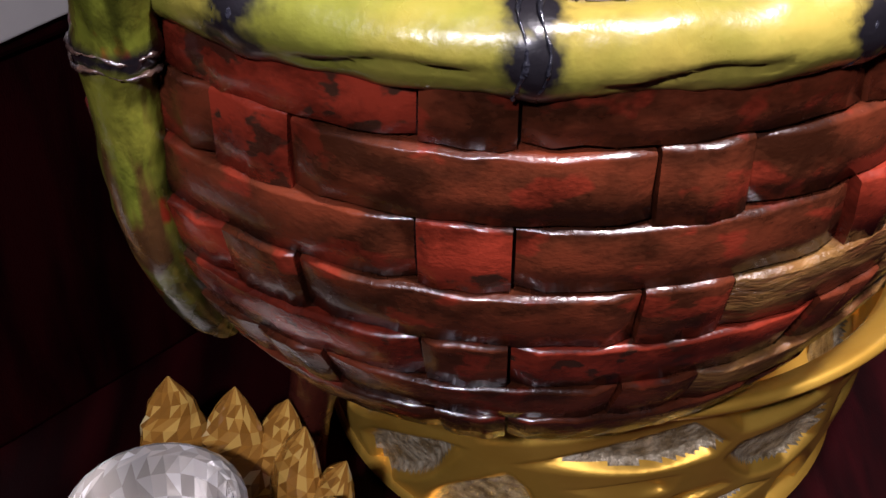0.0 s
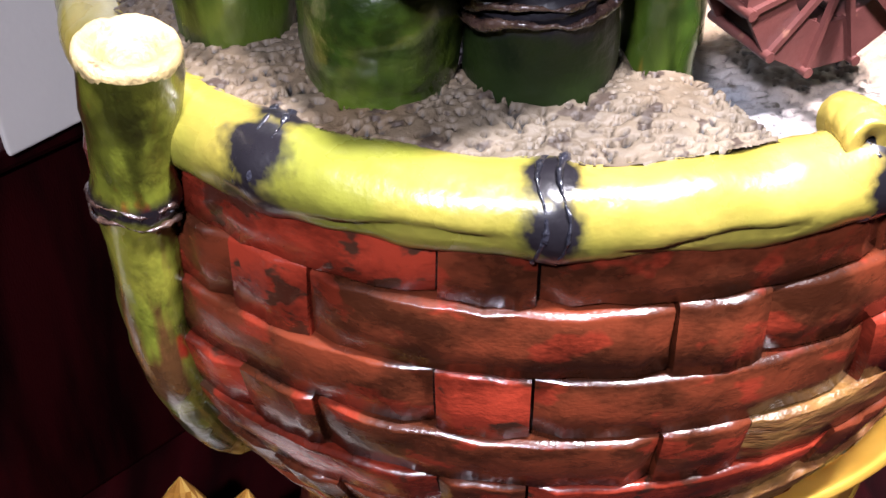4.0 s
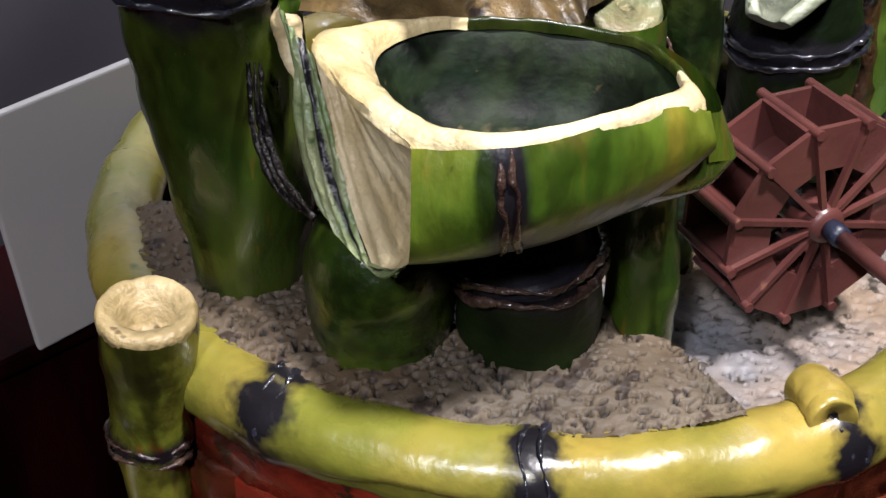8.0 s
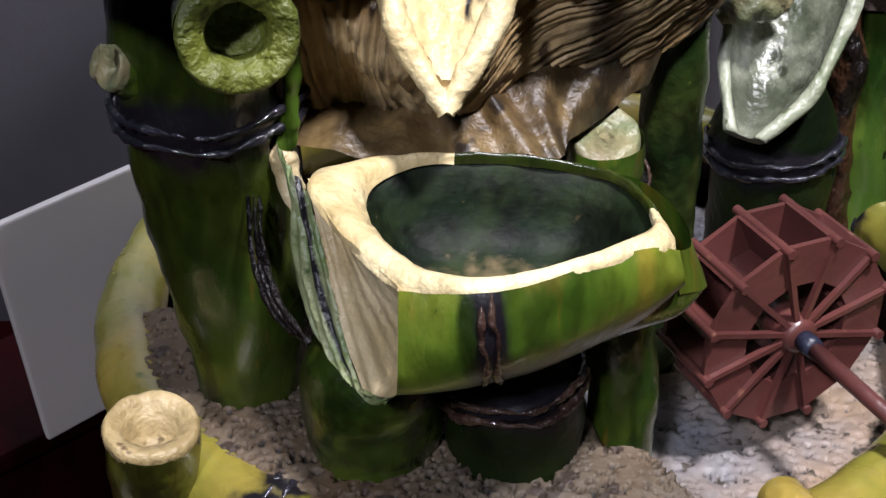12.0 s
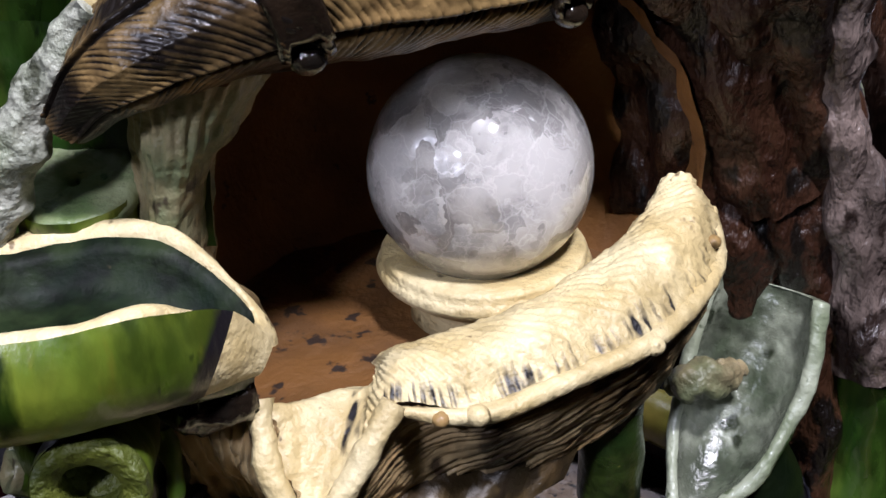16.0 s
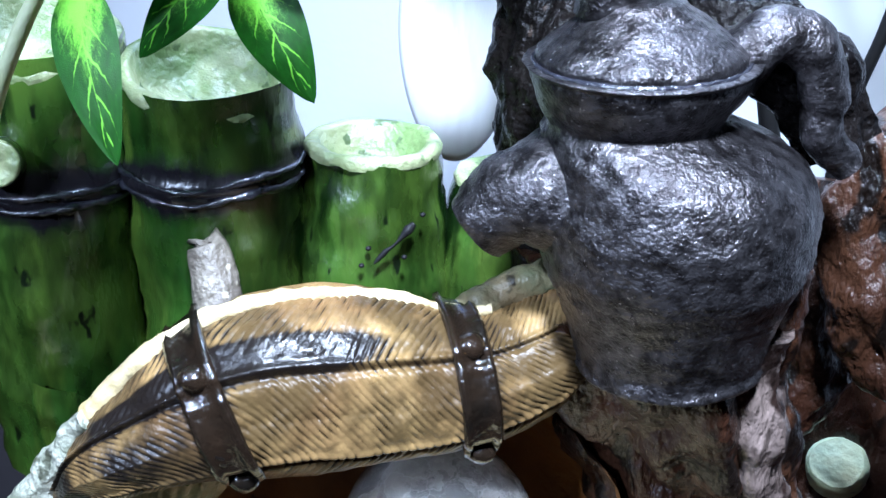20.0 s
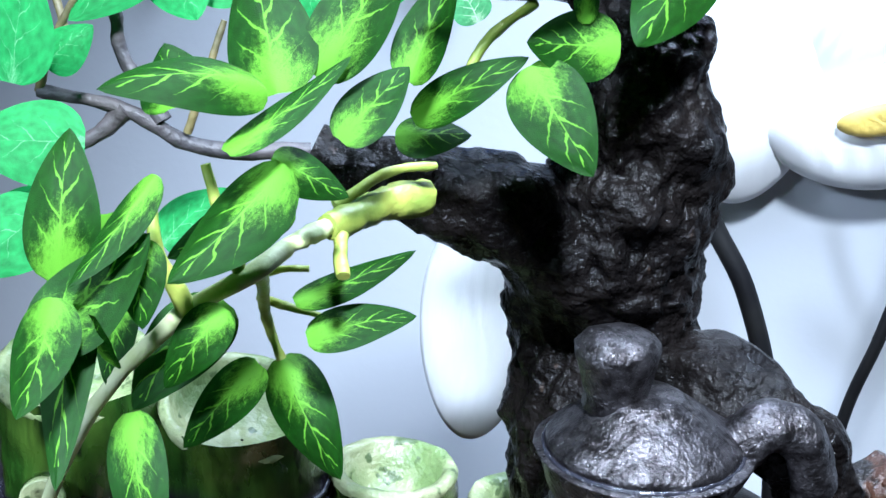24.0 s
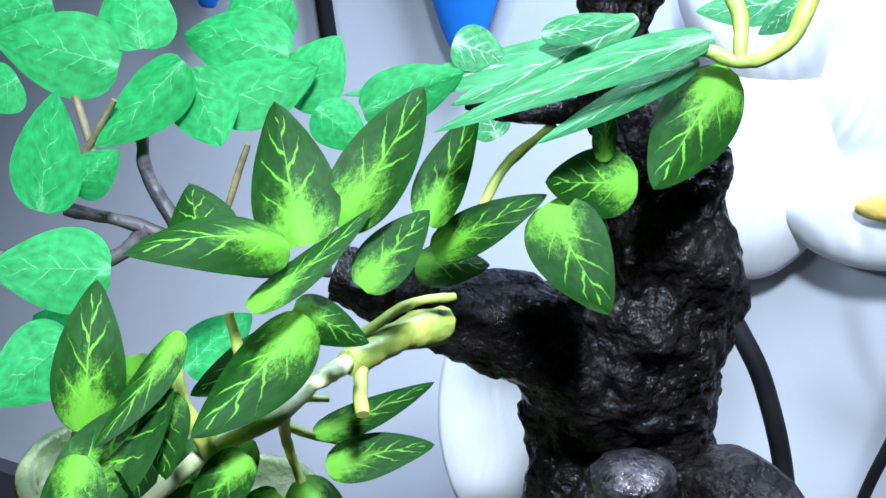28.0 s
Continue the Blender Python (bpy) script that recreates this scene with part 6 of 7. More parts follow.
wheel.matrix_world = Matrix.Translation((0.0873, 0.2729, 0.2407)) @ Matrix(((0.911, 0, -0.41, 0), (0.41, 0, 0.911, 0), (0, 1, 0, 0), (0, 0, 0, 1)))
# in the wheel's frame: x across, y up, z backwards along the axle
WR, WN, WD = 0.0262, 12, 0.018


def ring_plate(z, r0, r1, th):
    rows = []
    for r, zz in ((r0, z), (r1, z), (r1, z + th), (r0, z + th), (r0, z)):
        rows.append([(r / math.cos(math.pi / WN) * math.cos(a), r / math.cos(math.pi / WN) * math.sin(a), zz) for a in [2 * math.pi * (i + 0.5) / WN for i in range(WN)]])
    return Shape().grid(rows, wrap=True)


for z in (0.0, WD):
    part("side_ring", ring_plate(z, WR * 0.56, WR, 0.0014), WHEEL, wheel, smooth=False)
    for i in range(WN):
        a = 2 * math.pi * (i + 0.5) / WN
        m = Matrix.Rotation(a, 4, "Z") @ Matrix.Translation((WR * 0.52, 0, z + (-0.0006 if z == 0 else 0.002)))
        part("spoke", Shape().box(m, WR * 0.96, 0.0014, 0.0016), WHEEL, wheel, smooth=False)
for i in range(WN):
    a = 2 * math.pi * (i + 0.5) / WN
    m = Matrix.Rotation(a, 4, "Z") @ Matrix.Translation((WR * 0.80, 0, WD / 2 + 0.0007)) @ Matrix.Rotation(radians(12), 4, "Z")
    part("paddle", Shape().box(m, WR * 0.50, 0.0012, WD - 0.001), WHEEL, wheel, smooth=False)
    m = Matrix.Rotation(a, 4, "Z") @ Matrix.Translation((WR * 1.02, 0, WD / 2 + 0.0007))
    part("rung", sweep([m @ Vector((0, 0, -WD / 2 - 0.0028)), m @ Vector((0, 0, 0)), m @ Vector((0, 0, WD / 2 + 0.0028))], [0.0013] * 3, 6, 10, ref=(1, 0.3, 0)), WHEEL, wheel)
part("drum", Shape().grid([[(WR * 0.60 * math.cos(a), WR * 0.60 * math.sin(a), z) for a in [2 * math.pi * i / 24 for i in range(24)]] for z in (0.001, WD)], wrap=True), WHEEL, wheel, smooth=True)
part("hub", lathe([(0.0, -0.0030), (0.0032, -0.0030), (0.0046, -0.0022), (0.0052, 0.0), (0.0052, WD + 0.001), (0.0, WD + 0.002)], (0, 0), 24), WHEEL, wheel)
part("collar", lathe([(0.0, -0.0078), (0.0026, -0.0078), (0.0028, -0.0055), (0.0026, -0.0028), (0.0, -0.0028)], (0, 0), 20), AXLE_BLUE, wheel, "dark blue collar")
part("axle", lathe([(0.0, -0.05), (0.0019, -0.05), (0.0021, -0.02), (0.0021, -0.0078), (0.0, -0.0078)], (0, 0), 16), WHEEL, wheel, "thin brown axle")


# ---- artificial foliage ----
def leaf_shape(base, tip, width, facing, curl, fold, seed):
    base, tip, facing = V3(base), V3(tip), V3(facing)
    ax = tip - base
    ln = ax.length
    t = ax.normalized()
    nrm = (facing - facing.dot(t) * t).normalized()
    side = t.cross(nrm)
    nu, nv = 12, 24
    s, uvs, rows = Shape(), [], []
    for j in range(nv + 1):
        v = j / nv
        w = 0.5 * width * (math.sin(math.pi * min(1.0, 0.06 + 0.94 * v ** 0.72)) ** 0.72) * (1.0 - 0.12 * v) if v < 1 else 0.0
        row = []
        for i in range(nu + 1):
            k = 2 * i / nu - 1
            h = curl * ln * (v * (1 - v)) * 4 * 0.25 - fold * w * abs(k) ** 1.3 + 0.02 * width * noise.noise((k * 1.5 + seed, v * 4, seed))
            row.append(base + t * (ln * v) + side * (w * k) + nrm * h)
            uvs.append((0.5 + 0.5 * k, v))
        rows.append(row)
    s.grid(rows)
    s.uv = uvs
    return s


def leaf_part(name, shape, material, parent, label=""):
    me = bpy.data.meshes.new(name)
    me.from_pydata(shape.v, [], shape.f)
    lay = me.uv_layers.new(name="UVMap")
    for lp in me.loops:
        lay.data[lp.index].uv = shape.uv[lp.vertex_index]
    me.polygons.foreach_set("use_smooth", [True] * len(me.polygons))
    me.materials.append(material)
    ob = new(name, me)
    ob.parent = parent
    if label:
        tagged(ob, label)
    return ob


NEAR = thing("artificial_branch", "artificial ivy branch with bright veined green leaves", "artificial plant", "artificial branches")
SPRAY = thing("artificial_branch", "artificial spray of green leaves over the driftwood trunk", "artificial plant", "artificial branches")
FAR = thing("artificial_branch", "artificial branch with mint green leaves on thin dark twigs", "artificial plant", "artificial branches")
count = [0]


def leaf(owner, base, tip, width, mint=False):
    count[0] += 1
    rg = random.Random(count[0] * 7 + 1)
    f = Vector((0.40 + rg.uniform(-0.3, 0.3), -0.80, 0.42 + rg.uniform(-0.25, 0.45)))
    if owner is FAR:
        width *= 1.22
    leaf_part("leaf", leaf_shape(base, tip, width, f, rg.uniform(-0.25, 0.6), rg.uniform(0.05, 0.5), count[0]), LEAF_FAR if owner is FAR else LEAF_MINT if mint else LEAF, owner)


def stem(owner, pts, r0, r1, material, name="stem", seed=1.0):
    return part(name, sweep(pts, [r0, (r0 + r1) / 2, r1], 24, 10, r0 * 0.25, 160, seed), material, owner)


stem(NEAR, [(0.0190, 0.3225, 0.5625), (0.0165, 0.312, 0.5630), (0.0145, 0.302, 0.5632), (0.0125, 0.290, 0.5632)], 0.0046, 0.0034, STEM, "main_stem")
stem(NEAR, [(0.0125, 0.290, 0.5632), (0.0122, 0.2780, 0.5630), (0.0110, 0.2640, 0.5605), (-0.0045, 0.2590, 0.5500), (-0.0205, 0.2545, 0.5330), (-0.0310, 0.2505, 0.5155), (-0.0390, 0.2480, 0.4980)], 0.0022, 0.0016, STEM_LIT, "main_stem")
stem(NEAR, [(0.0150, 0.292, 0.561), (0.0185, 0.286, 0.5575), (0.021, 0.283, 0.5555)], 0.0018, 0.0015, STEM)
stem(NEAR, [(0.0112, 0.2660, 0.5605), (0.002, 0.280, 0.553), (-0.0088, 0.2956, 0.536), (-0.0055, 0.2962, 0.5256)], 0.0018, 0.0012, STEM)
stem(NEAR, [(-0.0088, 0.293, 0.542), (0.000, 0.293, 0.541), (0.006, 0.298, 0.538)], 0.0010, 0.0008, STEM)
stem(NEAR, [(-0.007, 0.292, 0.548), (0.000, 0.291, 0.551), (0.005, 0.294, 0.551)], 0.0010, 0.0008, STEM)
stem(NEAR, [(0.0111, 0.296, 0.566), (0.0176, 0.3081, 0.5716), (0.0248, 0.318, 0.5717)], 0.0014, 0.0010, STEM)
stem(NEAR, [(0.0095, 0.2634, 0.5592), (0.006, 0.262, 0.572), (0.003, 0.262, 0.583)], 0.0016, 0.0010, STEM)
stem(NEAR, [(-0.0005, 0.2595, 0.5500), (-0.004, 0.254, 0.566), (-0.006, 0.256, 0.577)], 0.0020, 0.0012, STEM)
stem(SPRAY, [(0.0921, 0.3567, 0.641), (0.0879, 0.3527, 0.6302), (0.0787, 0.351, 0.626), (0.070, 0.3495, 0.628), (0.0568, 0.346, 0.6249)], 0.0020, 0.0014, STEM)
stem(SPRAY, [(0.066, 0.363, 0.648), (0.076, 0.356, 0.636), (0.0787, 0.351, 0.626)], 0.0020, 0.0016, STEM)
stem(SPRAY, [(0.0174, 0.345, 0.5837), (0.0214, 0.352, 0.5949), (0.028, 0.366, 0.603)], 0.0014, 0.0014, STEM)
for pts in ([(-0.020, 0.334, 0.566), (-0.043, 0.318, 0.568), (-0.058, 0.309, 0.578), (-0.080, 0.302, 0.582)], [(-0.058, 0.309, 0.578), (-0.068, 0.304, 0.570), (-0.082, 0.298, 0.566)],
            [(-0.050, 0.313, 0.575), (-0.060, 0.312, 0.590), (-0.062, 0.312, 0.602)], [(-0.082, 0.298, 0.566), (-0.095, 0.292, 0.570), (-0.105, 0.288, 0.578)]):
    stem(FAR, pts, 0.0024, 0.0016, TWIG, "twig")
for pts in ([(-0.066, 0.300, 0.590), (-0.070, 0.302, 0.602), (-0.074, 0.303, 0.612)], [(-0.080, 0.302, 0.582), (-0.072, 0.300, 0.595), (-0.062, 0.304, 0.612)], [(-0.045, 0.316, 0.572), (-0.040, 0.318, 0.585), (-0.036, 0.322, 0.600)]):
    stem(FAR, pts, 0.0011, 0.0009, STEM_BROWN)
part("twig", sweep([(0.052, 0.372, 0.608), (0.034, 0.366, 0.6075), (0.021, 0.360, 0.607), (0.008, 0.356, 0.609)], [0.0045, 0.0038, 0.003, 0.0024], 24, 12, 0.0008, 150, 3), BARK, wood)
part("peg", sweep([(0.0215, 0.358, 0.6085), (0.0215, 0.358, 0.6165), (0.0215, 0.358, 0.6185)], [0.0022, 0.0022, 0.0016], 6, 10), RUBBER, wood, "small black peg")
leaf(NEAR, (0.016, 0.269, 0.597), (0.004, 0.279, 0.623), 0.019)
leaf(NEAR, (0.019, 0.278, 0.599), (0.023, 0.307, 0.623), 0.016)
leaf(NEAR, (0.028, 0.299, 0.595), (0.032, 0.315, 0.618), 0.012)
leaf(NEAR, (0.021, 0.314, 0.583), (0.044, 0.326, 0.597), 0.011)
leaf(NEAR, (0.017, 0.264, 0.599), (-0.001, 0.238, 0.602), 0.014)
leaf(NEAR, (0.015, 0.253, 0.589), (0.025, 0.282, 0.603), 0.008)
leaf(NEAR, (0.023, 0.280, 0.586), (0.028, 0.300, 0.598), 0.012)
leaf(NEAR, (-0.014, 0.274, 0.590), (-0.021, 0.281, 0.602), 0.018)
leaf(NEAR, (0.014, 0.269, 0.584), (0.026, 0.278, 0.575), 0.010)
leaf(NEAR, (0.019, 0.266, 0.584), (0.009, 0.241, 0.566), 0.016)
leaf(NEAR, (-0.012, 0.235, 0.565), (-0.018, 0.248, 0.591), 0.015)
leaf(NEAR, (0.004, 0.246, 0.585), (-0.000, 0.225, 0.569), 0.008)
leaf(NEAR, (-0.001, 0.245, 0.572), (0.003, 0.240, 0.556), 0.011)
leaf(NEAR, (-0.007, 0.223, 0.557), (0.005, 0.242, 0.575), 0.016)
leaf(NEAR, (0.006, 0.286, 0.546), (0.026, 0.306, 0.555), 0.008)
leaf(NEAR, (0.007, 0.289, 0.536), (0.026, 0.306, 0.539), 0.012)
leaf(NEAR, (0.010, 0.256, 0.556), (0.002, 0.246, 0.541), 0.011)
leaf(NEAR, (-0.003, 0.235, 0.551), (0.001, 0.230, 0.562), 0.013)
leaf(NEAR, (-0.007, 0.298, 0.525), (0.011, 0.295, 0.498), 0.016)
leaf(NEAR, (-0.011, 0.250, 0.531), (0.004, 0.238, 0.502), 0.013)
leaf(NEAR, (-0.006, 0.277, 0.547), (-0.017, 0.257, 0.527), 0.018)
leaf(NEAR, (-0.000, 0.280, 0.532), (-0.015, 0.270, 0.512), 0.012)
leaf(NEAR, (-0.014, 0.240, 0.568), (0.002, 0.215, 0.534), 0.013)
leaf(NEAR, (0.003, 0.291, 0.567), (-0.013, 0.267, 0.559), 0.014)
leaf(NEAR, (-0.021, 0.260, 0.551), (-0.020, 0.253, 0.534), 0.011)
leaf(NEAR, (-0.005, 0.226, 0.566), (0.000, 0.210, 0.550), 0.014)
leaf(NEAR, (-0.019, 0.257, 0.571), (-0.017, 0.263, 0.553), 0.013)
leaf(SPRAY, (0.061, 0.338, 0.599), (0.045, 0.322, 0.601), 0.017)
leaf(SPRAY, (0.044, 0.325, 0.595), (0.062, 0.321, 0.573), 0.019)
leaf(SPRAY, (0.075, 0.355, 0.624), (0.068, 0.328, 0.601), 0.019)
leaf(SPRAY, (0.072, 0.352, 0.631), (0.031, 0.296, 0.616), 0.009, True)
leaf(SPRAY, (0.070, 0.349, 0.626), (0.047, 0.312, 0.612), 0.007, True)
leaf(SPRAY, (0.054, 0.352, 0.634), (0.024, 0.317, 0.617), 0.010, True)
leaf(SPRAY, (0.038, 0.393, 0.624), (-0.035, 0.364, 0.605), 0.013, True)
leaf(SPRAY, (0.007, 0.377, 0.595), (0.001, 0.377, 0.604), 0.012, True)
leaf(SPRAY, (0.054, 0.334, 0.604), (0.052, 0.339, 0.619), 0.006)
leaf(SPRAY, (0.013, 0.320, 0.577), (0.029, 0.328, 0.577), 0.012)
leaf(SPRAY, (-0.008, 0.379, 0.620), (0.006, 0.384, 0.615), 0.014, True)
leaf(SPRAY, (0.080, 0.384, 0.636), (0.058, 0.383, 0.632), 0.011, True)
leaf(SPRAY, (0.086, 0.376, 0.637), (0.075, 0.379, 0.628), 0.008, True)
leaf(SPRAY, (0.037, 0.336, 0.631), (0.059, 0.337, 0.636), 0.007, True)
leaf(FAR, (-0.070, 0.315, 0.618), (-0.099, 0.302, 0.625), 0.019)
leaf(FAR, (-0.066, 0.319, 0.622), (-0.078, 0.331, 0.641), 0.017)
leaf(FAR, (-0.049, 0.315, 0.621), (-0.065, 0.299, 0.601), 0.014)
leaf(FAR, (-0.051, 0.319, 0.618), (-0.038, 0.314, 0.601), 0.016)
leaf(FAR, (-0.048, 0.323, 0.609), (-0.028, 0.343, 0.617), 0.017)
leaf(FAR, (-0.038, 0.344, 0.619), (-0.067, 0.337, 0.623), 0.018)
leaf(FAR, (-0.067, 0.281, 0.589), (-0.064, 0.287, 0.617), 0.017)
leaf(FAR, (-0.068, 0.293, 0.591), (-0.060, 0.302, 0.600), 0.010)
leaf(FAR, (-0.050, 0.285, 0.576), (-0.072, 0.268, 0.578), 0.018)
leaf(FAR, (-0.052, 0.273, 0.563), (-0.063, 0.256, 0.550), 0.016)
leaf(FAR, (-0.035, 0.341, 0.606), (-0.030, 0.356, 0.623), 0.016)
leaf(FAR, (-0.031, 0.287, 0.553), (-0.022, 0.302, 0.564), 0.014)
leaf(FAR, (-0.024, 0.335, 0.608), (-0.011, 0.339, 0.598), 0.011)
leaf(FAR, (-0.092, 0.302, 0.615), (-0.100, 0.295, 0.609), 0.013)
leaf(FAR, (-0.095, 0.319, 0.632), (-0.114, 0.307, 0.628), 0.016)
leaf(FAR, (-0.047, 0.357, 0.633), (-0.060, 0.346, 0.623), 0.018)
leaf(FAR, (-0.024, 0.357, 0.603), (-0.004, 0.378, 0.612), 0.014)
leaf(FAR, (-0.060, 0.284, 0.554), (-0.072, 0.280, 0.562), 0.014)

# ---- behind the fountain ----
def petal(owner, c, w, h, depth, turn, lean, seed, material=PLASTER, yaw=0.0):
    """A thick plaster petal, rounded at its edge, with fine combed grooves."""
    m = Matrix.Translation(c) @ Matrix.Rotation(yaw, 4, "Z") @ Matrix.Rotation(turn, 4, "Y") @ Matrix.Rotation(lean, 4, "X")
    rows = []
    n = 90
    for k, y in ((0.003, -0.93), (0.08, -0.932), (0.16, -0.935), (0.25, -0.935), (0.34, -0.932), (0.43, -0.925), (0.52, -0.91), (0.6, -0.88), (0.68, -0.82), (0.76, -0.72), (0.84, -0.57), (0.94, -0.3), (1.0, 0.0), (0.97, 0.35), (0.8, 0.7), (0.4, 0.9), (0.02, 0.95)):
        row = []
        for i in range(n):
            b = 2 * math.pi * i / n
            z = math.sin(b)
            x = math.cos(b) * (1 - 0.25 * (1 - z) * 0.5)
            g = 0.035 * (1 - k) ** 0.3 * math.sin(34 * x * k + 4 * z * k + 2 * math.sin(5 * z * k)) if k < 0.95 else 0.0
            row.append(m @ Vector((x * k * w / 2, (y + g) * depth / 2 * (0.85 + 0.2 * (x * k) ** 2), z * k * h / 2)))
        rows.append(row)
    return part("petal", Shape().grid(rows, wrap=True), material, owner)


lone = petal(None, (-0.030, 0.458, 0.470), 0.052, 0.092, 0.013, 0.1, -0.1, 1, yaw=0.45)
lone.name = "plaster_petal"
tagged(lone, "white plaster petal ornament leaning behind the bamboo", "ornament")
flower = thing("wall_flower", "large white plaster flower relief with a yellow heart on the wall", "ornament", "plaster flowers", at=(0, 0, 0))
petal(flower, (0.026, 0.604, 0.536), 0.078, 0.105, 0.026, 0.12, 0, 2)
petal(flower, (0.022, 0.604, 0.607), 0.085, 0.085, 0.026, -0.4, 0, 3)
petal(flower, (0.082, 0.598, 0.526), 0.105, 0.052, 0.026, -0.25, 0, 4)
petal(flower, (0.076, 0.604, 0.585), 0.070, 0.095, 0.026, 0.35, 0, 5)
petal(flower, (0.135, 0.604, 0.575), 0.065, 0.100, 0.026, 0.9, 0, 6)
petal(flower, (0.086, 0.583, 0.5330), 0.040, 0.013, 0.008, -0.3, 0, 7, YELLOW)

cable = thing("cable", "black rubber cable hanging behind the driftwood", "cable", "cables")
part("cord", sweep([(0.035, 0.50, 0.53), (0.0428, 0.50, 0.508), (0.0574, 0.50, 0.482), (0.0695, 0.50, 0.438), (0.074, 0.50, 0.37), (0.074, 0.50, 0.20), (0.09, 0.50, 0.005)], [0.0038] * 7, 60, 12, ref=(1, 0, 0)), RUBBER, cable)
cable = thing("cable", "thin black rubber cable against the wall", "cable", "cables")
part("cord", sweep([(0.14, 0.52, 0.64), (0.115, 0.51, 0.52), (0.105, 0.50, 0.476), (0.0935, 0.50, 0.4257), (0.085, 0.50, 0.30), (0.09, 0.50, 0.15), (0.11, 0.50, 0.004)], [0.0022] * 7, 60, 12, ref=(1, 0, 0)), RUBBER, cable)
cable = thing("cable", "thin black rubber cable against the wall", "cable", "cables")
part("cord", sweep([(-0.245, 0.6155, 0.80), (-0.225, 0.6155, 0.70), (-0.212, 0.6155, 0.62), (-0.205, 0.6155, 0.572)], [0.0045] * 4, 40, 12, ref=(1, 0, 0)), RUBBER, cable)

for x, z, w, h in ((-0.122, 0.640, 0.075, 0.13), (-0.275, 0.640, 0.055, 0.11)):
    b = part("blue_pendant", lathe([(0.0, z - h / 2), (w * 0.12, z - h / 2 + 0.003), (w * 0.30, z - h * 0.2), (w * 0.5, z + h * 0.3), (w * 0.5, z + h * 0.5), (0.0, z + h * 0.52)], (x, 0.0), 40, 40), BLUE, None)
    b.matrix_world = Matrix.Translation((0, 0.606, 0)) @ Matrix.Diagonal((1, 0.28, 1, 1))
    tagged(b, "blurred bright blue plastic ornament on the wall", "ornament", "blue ornaments")

case = thing("dark_case", "dark red wooden case standing behind the fountain", "case", at=(-0.118, 0.386, 0))
case.rotation_euler = (0, 0, radians(45))
part("case_body", Shape().box(Matrix.Translation((0, 0, 0.074)), 0.216, 0.056, 0.148), WOOD, case, bevel=0.002, smooth=False)
part("case_top", Shape().box(Matrix.Translation((0, 0, 0.152)), 0.22, 0.06, 0.008), WOOD, case, bevel=0.002, smooth=False)
card = part("white_board", Shape().box(Matrix.Translation((-0.103, 0.3585, 0.1975)) @ Matrix.Rotation(radians(45), 4, "Z") @ Matrix.Rotation(radians(-3), 4, "Y"), 0.092, 0.003, 0.083), CARD, None, bevel=0.0008, smooth=False)
tagged(card, "plain off-white board standing on the dark case", "board")

# ---- crystal lotus ----
lotus = thing("crystal_lotus", "crystal lotus candle holder with amber petals and clear cup", "candle holder", "crystal lotuses", at=(-0.0842, 0.2343, 0))


def loosen(s):
    """Every facet gets corners of its own."""
    out = Shape()
    for q in s.f:
        for f in ((q[:3], (q[0], q[2], q[3])) if len(q) == 4 else (q,)):
            k = len(out.v)
            out.v.extend(s.v[i] for i in f)
            out.f.append(tuple(range(k, k + len(f))))
    return out


def faceted(r, h, n, seed, squash=0.55):
    """A pointed faceted crystal petal."""
    s, rg = Shape(), random.Random(seed)
    rows = []
    for k, z in ((0.35, 0.0), (0.66, 0.10), (0.84, 0.20), (0.96, 0.32), (1.0, 0.44), (0.96, 0.54), (0.89, 0.63), (0.78, 0.72), (0.61, 0.81), (0.38, 0.90), (0.03, 1.0)):
        off, k = rg.uniform(0, 0.9), k * rg.uniform(0.94, 1.05)
        rows.append([(r * k * math.cos(2 * math.pi * (i + off) / n), squash * r * k * math.sin(2 * math.pi * (i + off) / n), h * z) for i in range(n)])
    s.grid(rows, wrap=True).disc(rows[0], (0, 0, 0), flip=True)
    return loosen(s)


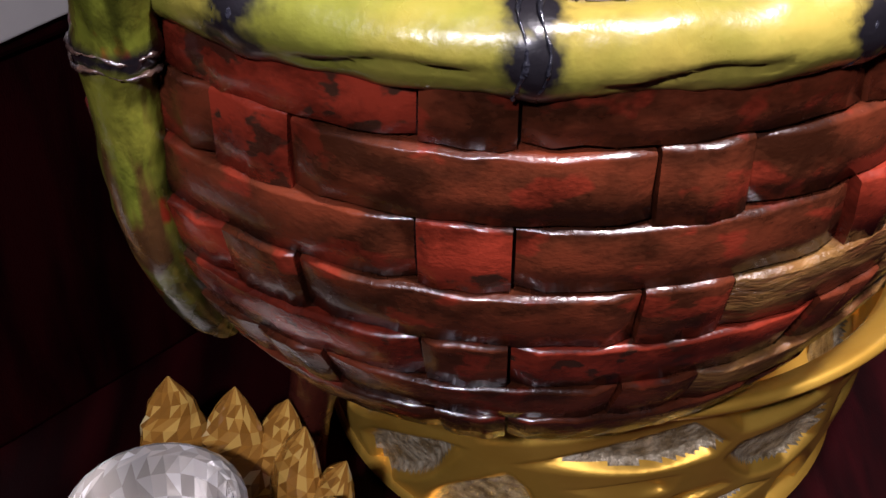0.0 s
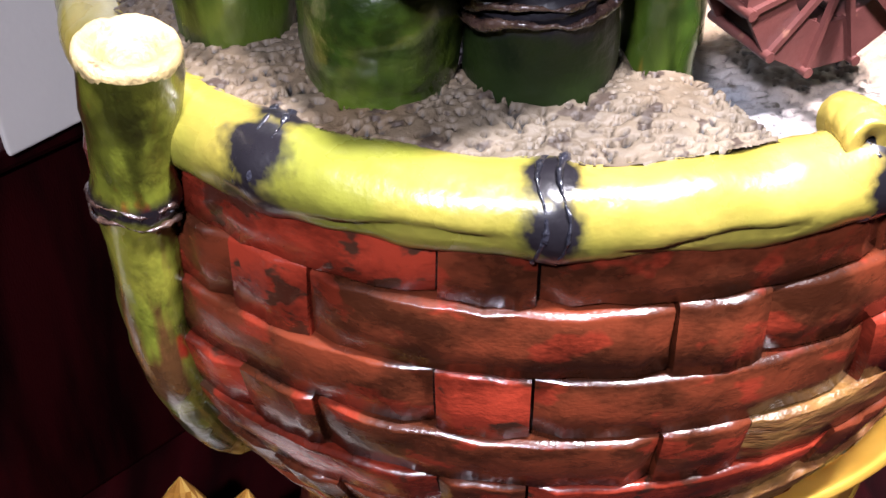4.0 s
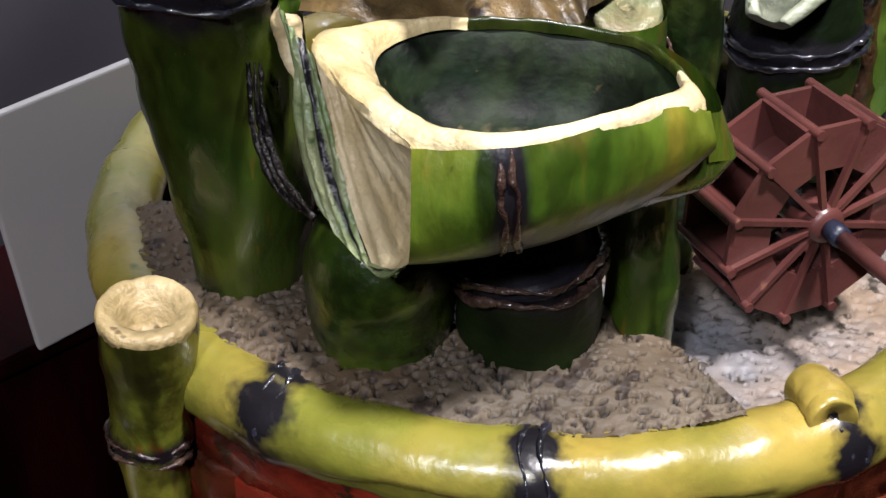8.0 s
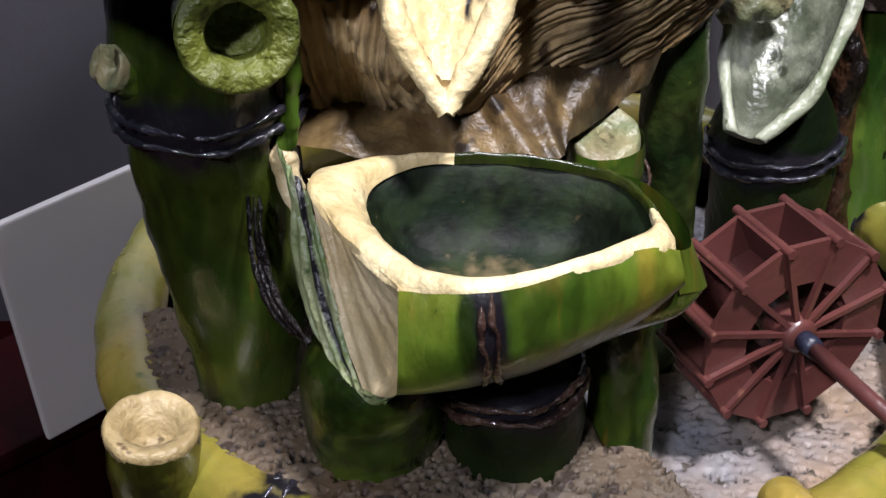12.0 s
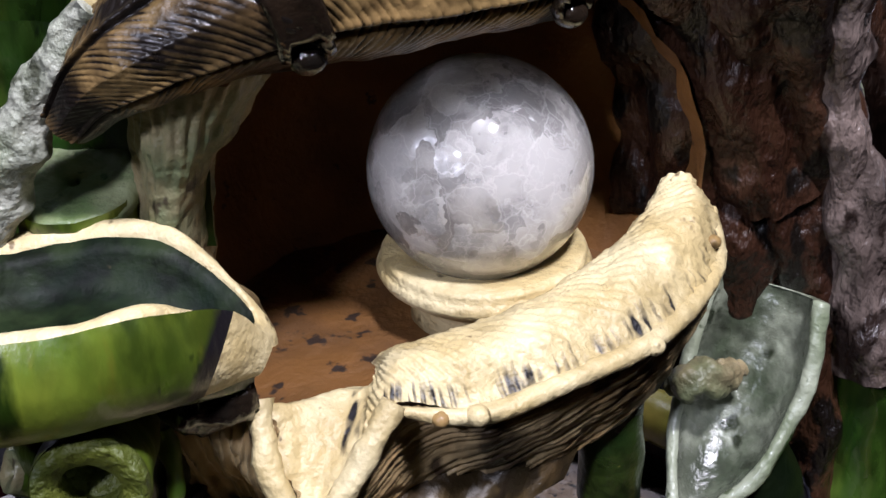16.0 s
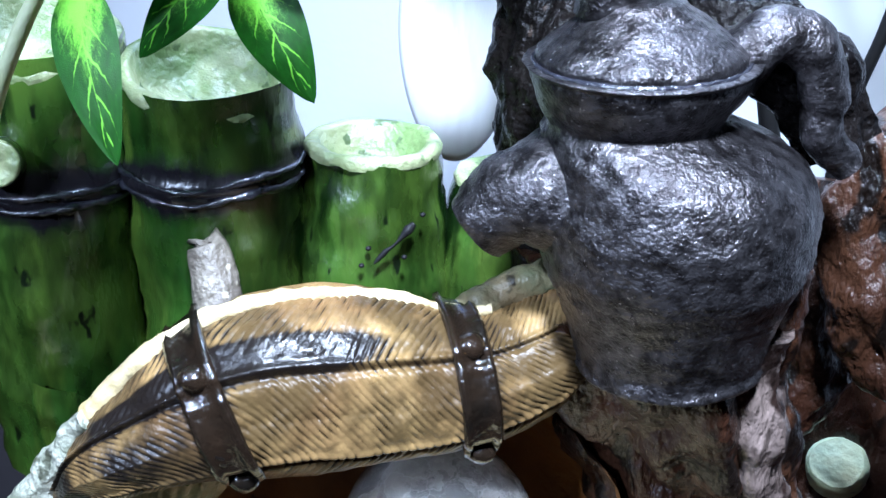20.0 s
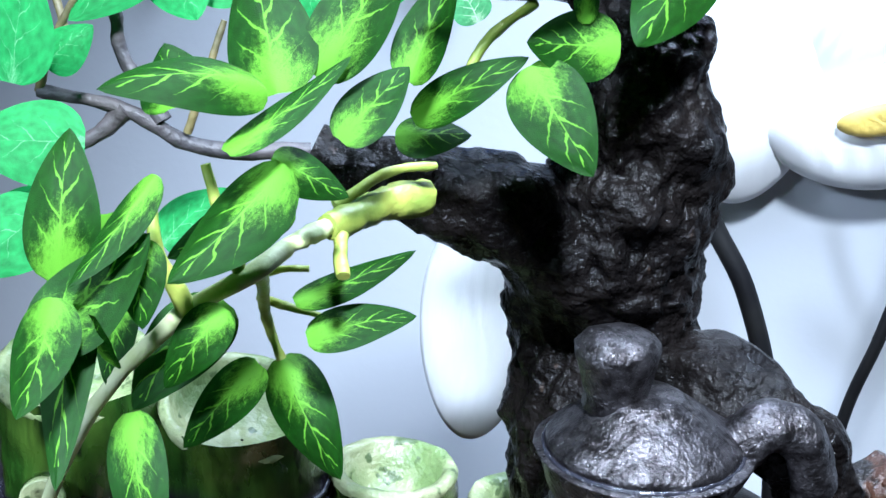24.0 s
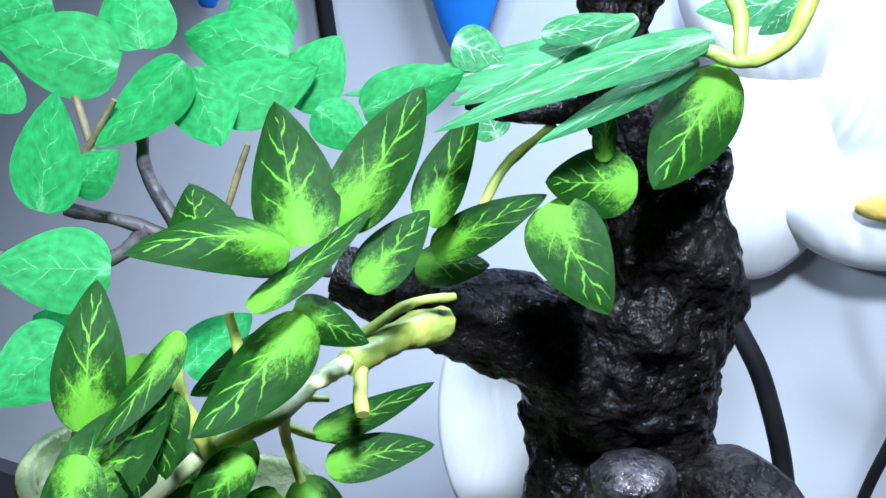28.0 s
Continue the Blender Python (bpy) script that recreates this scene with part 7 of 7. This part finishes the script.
def lotus_petal(owner, deg, rad, tilt, h, seed, z=0.0):
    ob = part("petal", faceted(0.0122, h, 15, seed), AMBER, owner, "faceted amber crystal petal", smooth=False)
    ob.matrix_basis = Matrix.Rotation(radians(deg), 4, "Z") @ Matrix.Translation((rad, 0, z)) @ Matrix.Rotation(radians(tilt), 4, "Y") @ Matrix.Rotation(radians(90), 4, "Z")


for i in range(12):
    lotus_petal(lotus, -94 + 16.5 * i + (9 if i == 11 else 0), 0.045 if i % 2 else 0.042, 17 if i % 2 else 12, 0.047 if i % 2 else 0.050, i, 0.004)
rows = []
for r, z in ((0.0, 0.012), (0.017, 0.012), (0.0225, 0.022), (0.0240, 0.031), (0.0254, 0.040), (0.0265, 0.0485), (0.0272, 0.0515), (0.0262, 0.0524), (0.0250, 0.0530), (0.0240, 0.0516), (0.0232, 0.0500), (0.0220, 0.043), (0.0206, 0.034), (0.0190, 0.0240), (0.0140, 0.0170), (0.0, 0.0165)):
    rows.append([(r * math.cos(2 * math.pi * (i + 9 * z * 100 % 0.9) / 30), r * math.sin(2 * math.pi * (i + 9 * z * 100 % 0.9) / 30), z) for i in range(30)])
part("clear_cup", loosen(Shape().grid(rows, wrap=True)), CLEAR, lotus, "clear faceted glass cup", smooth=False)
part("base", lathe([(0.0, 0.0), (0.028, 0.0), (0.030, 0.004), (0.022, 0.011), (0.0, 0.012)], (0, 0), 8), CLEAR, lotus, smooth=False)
for i in range(4):
    bead("bead", (0.030 * math.cos(i * 0.5 + 0.3), 0.030 * math.sin(i * 0.5 + 0.3), 0.016), 0.004, REDPLASTIC, lotus)
leg = part("wooden_leg", sweep([(-0.052, 0.300, 0.0), (-0.046, 0.292, 0.03), (-0.040, 0.287, 0.06), (-0.036, 0.285, 0.085)], [0.010, 0.008, 0.0085, 0.010], 24, 18, 0.0006, 60, 2), LEG, None)
tagged(leg, "dark red turned wooden leg beside the gold bowl", "leg")
lotus_b = copy_thing(lotus, Matrix.Translation((-0.205, 0.222, 0)) @ Matrix.Rotation(0.4, 4, "Z"))
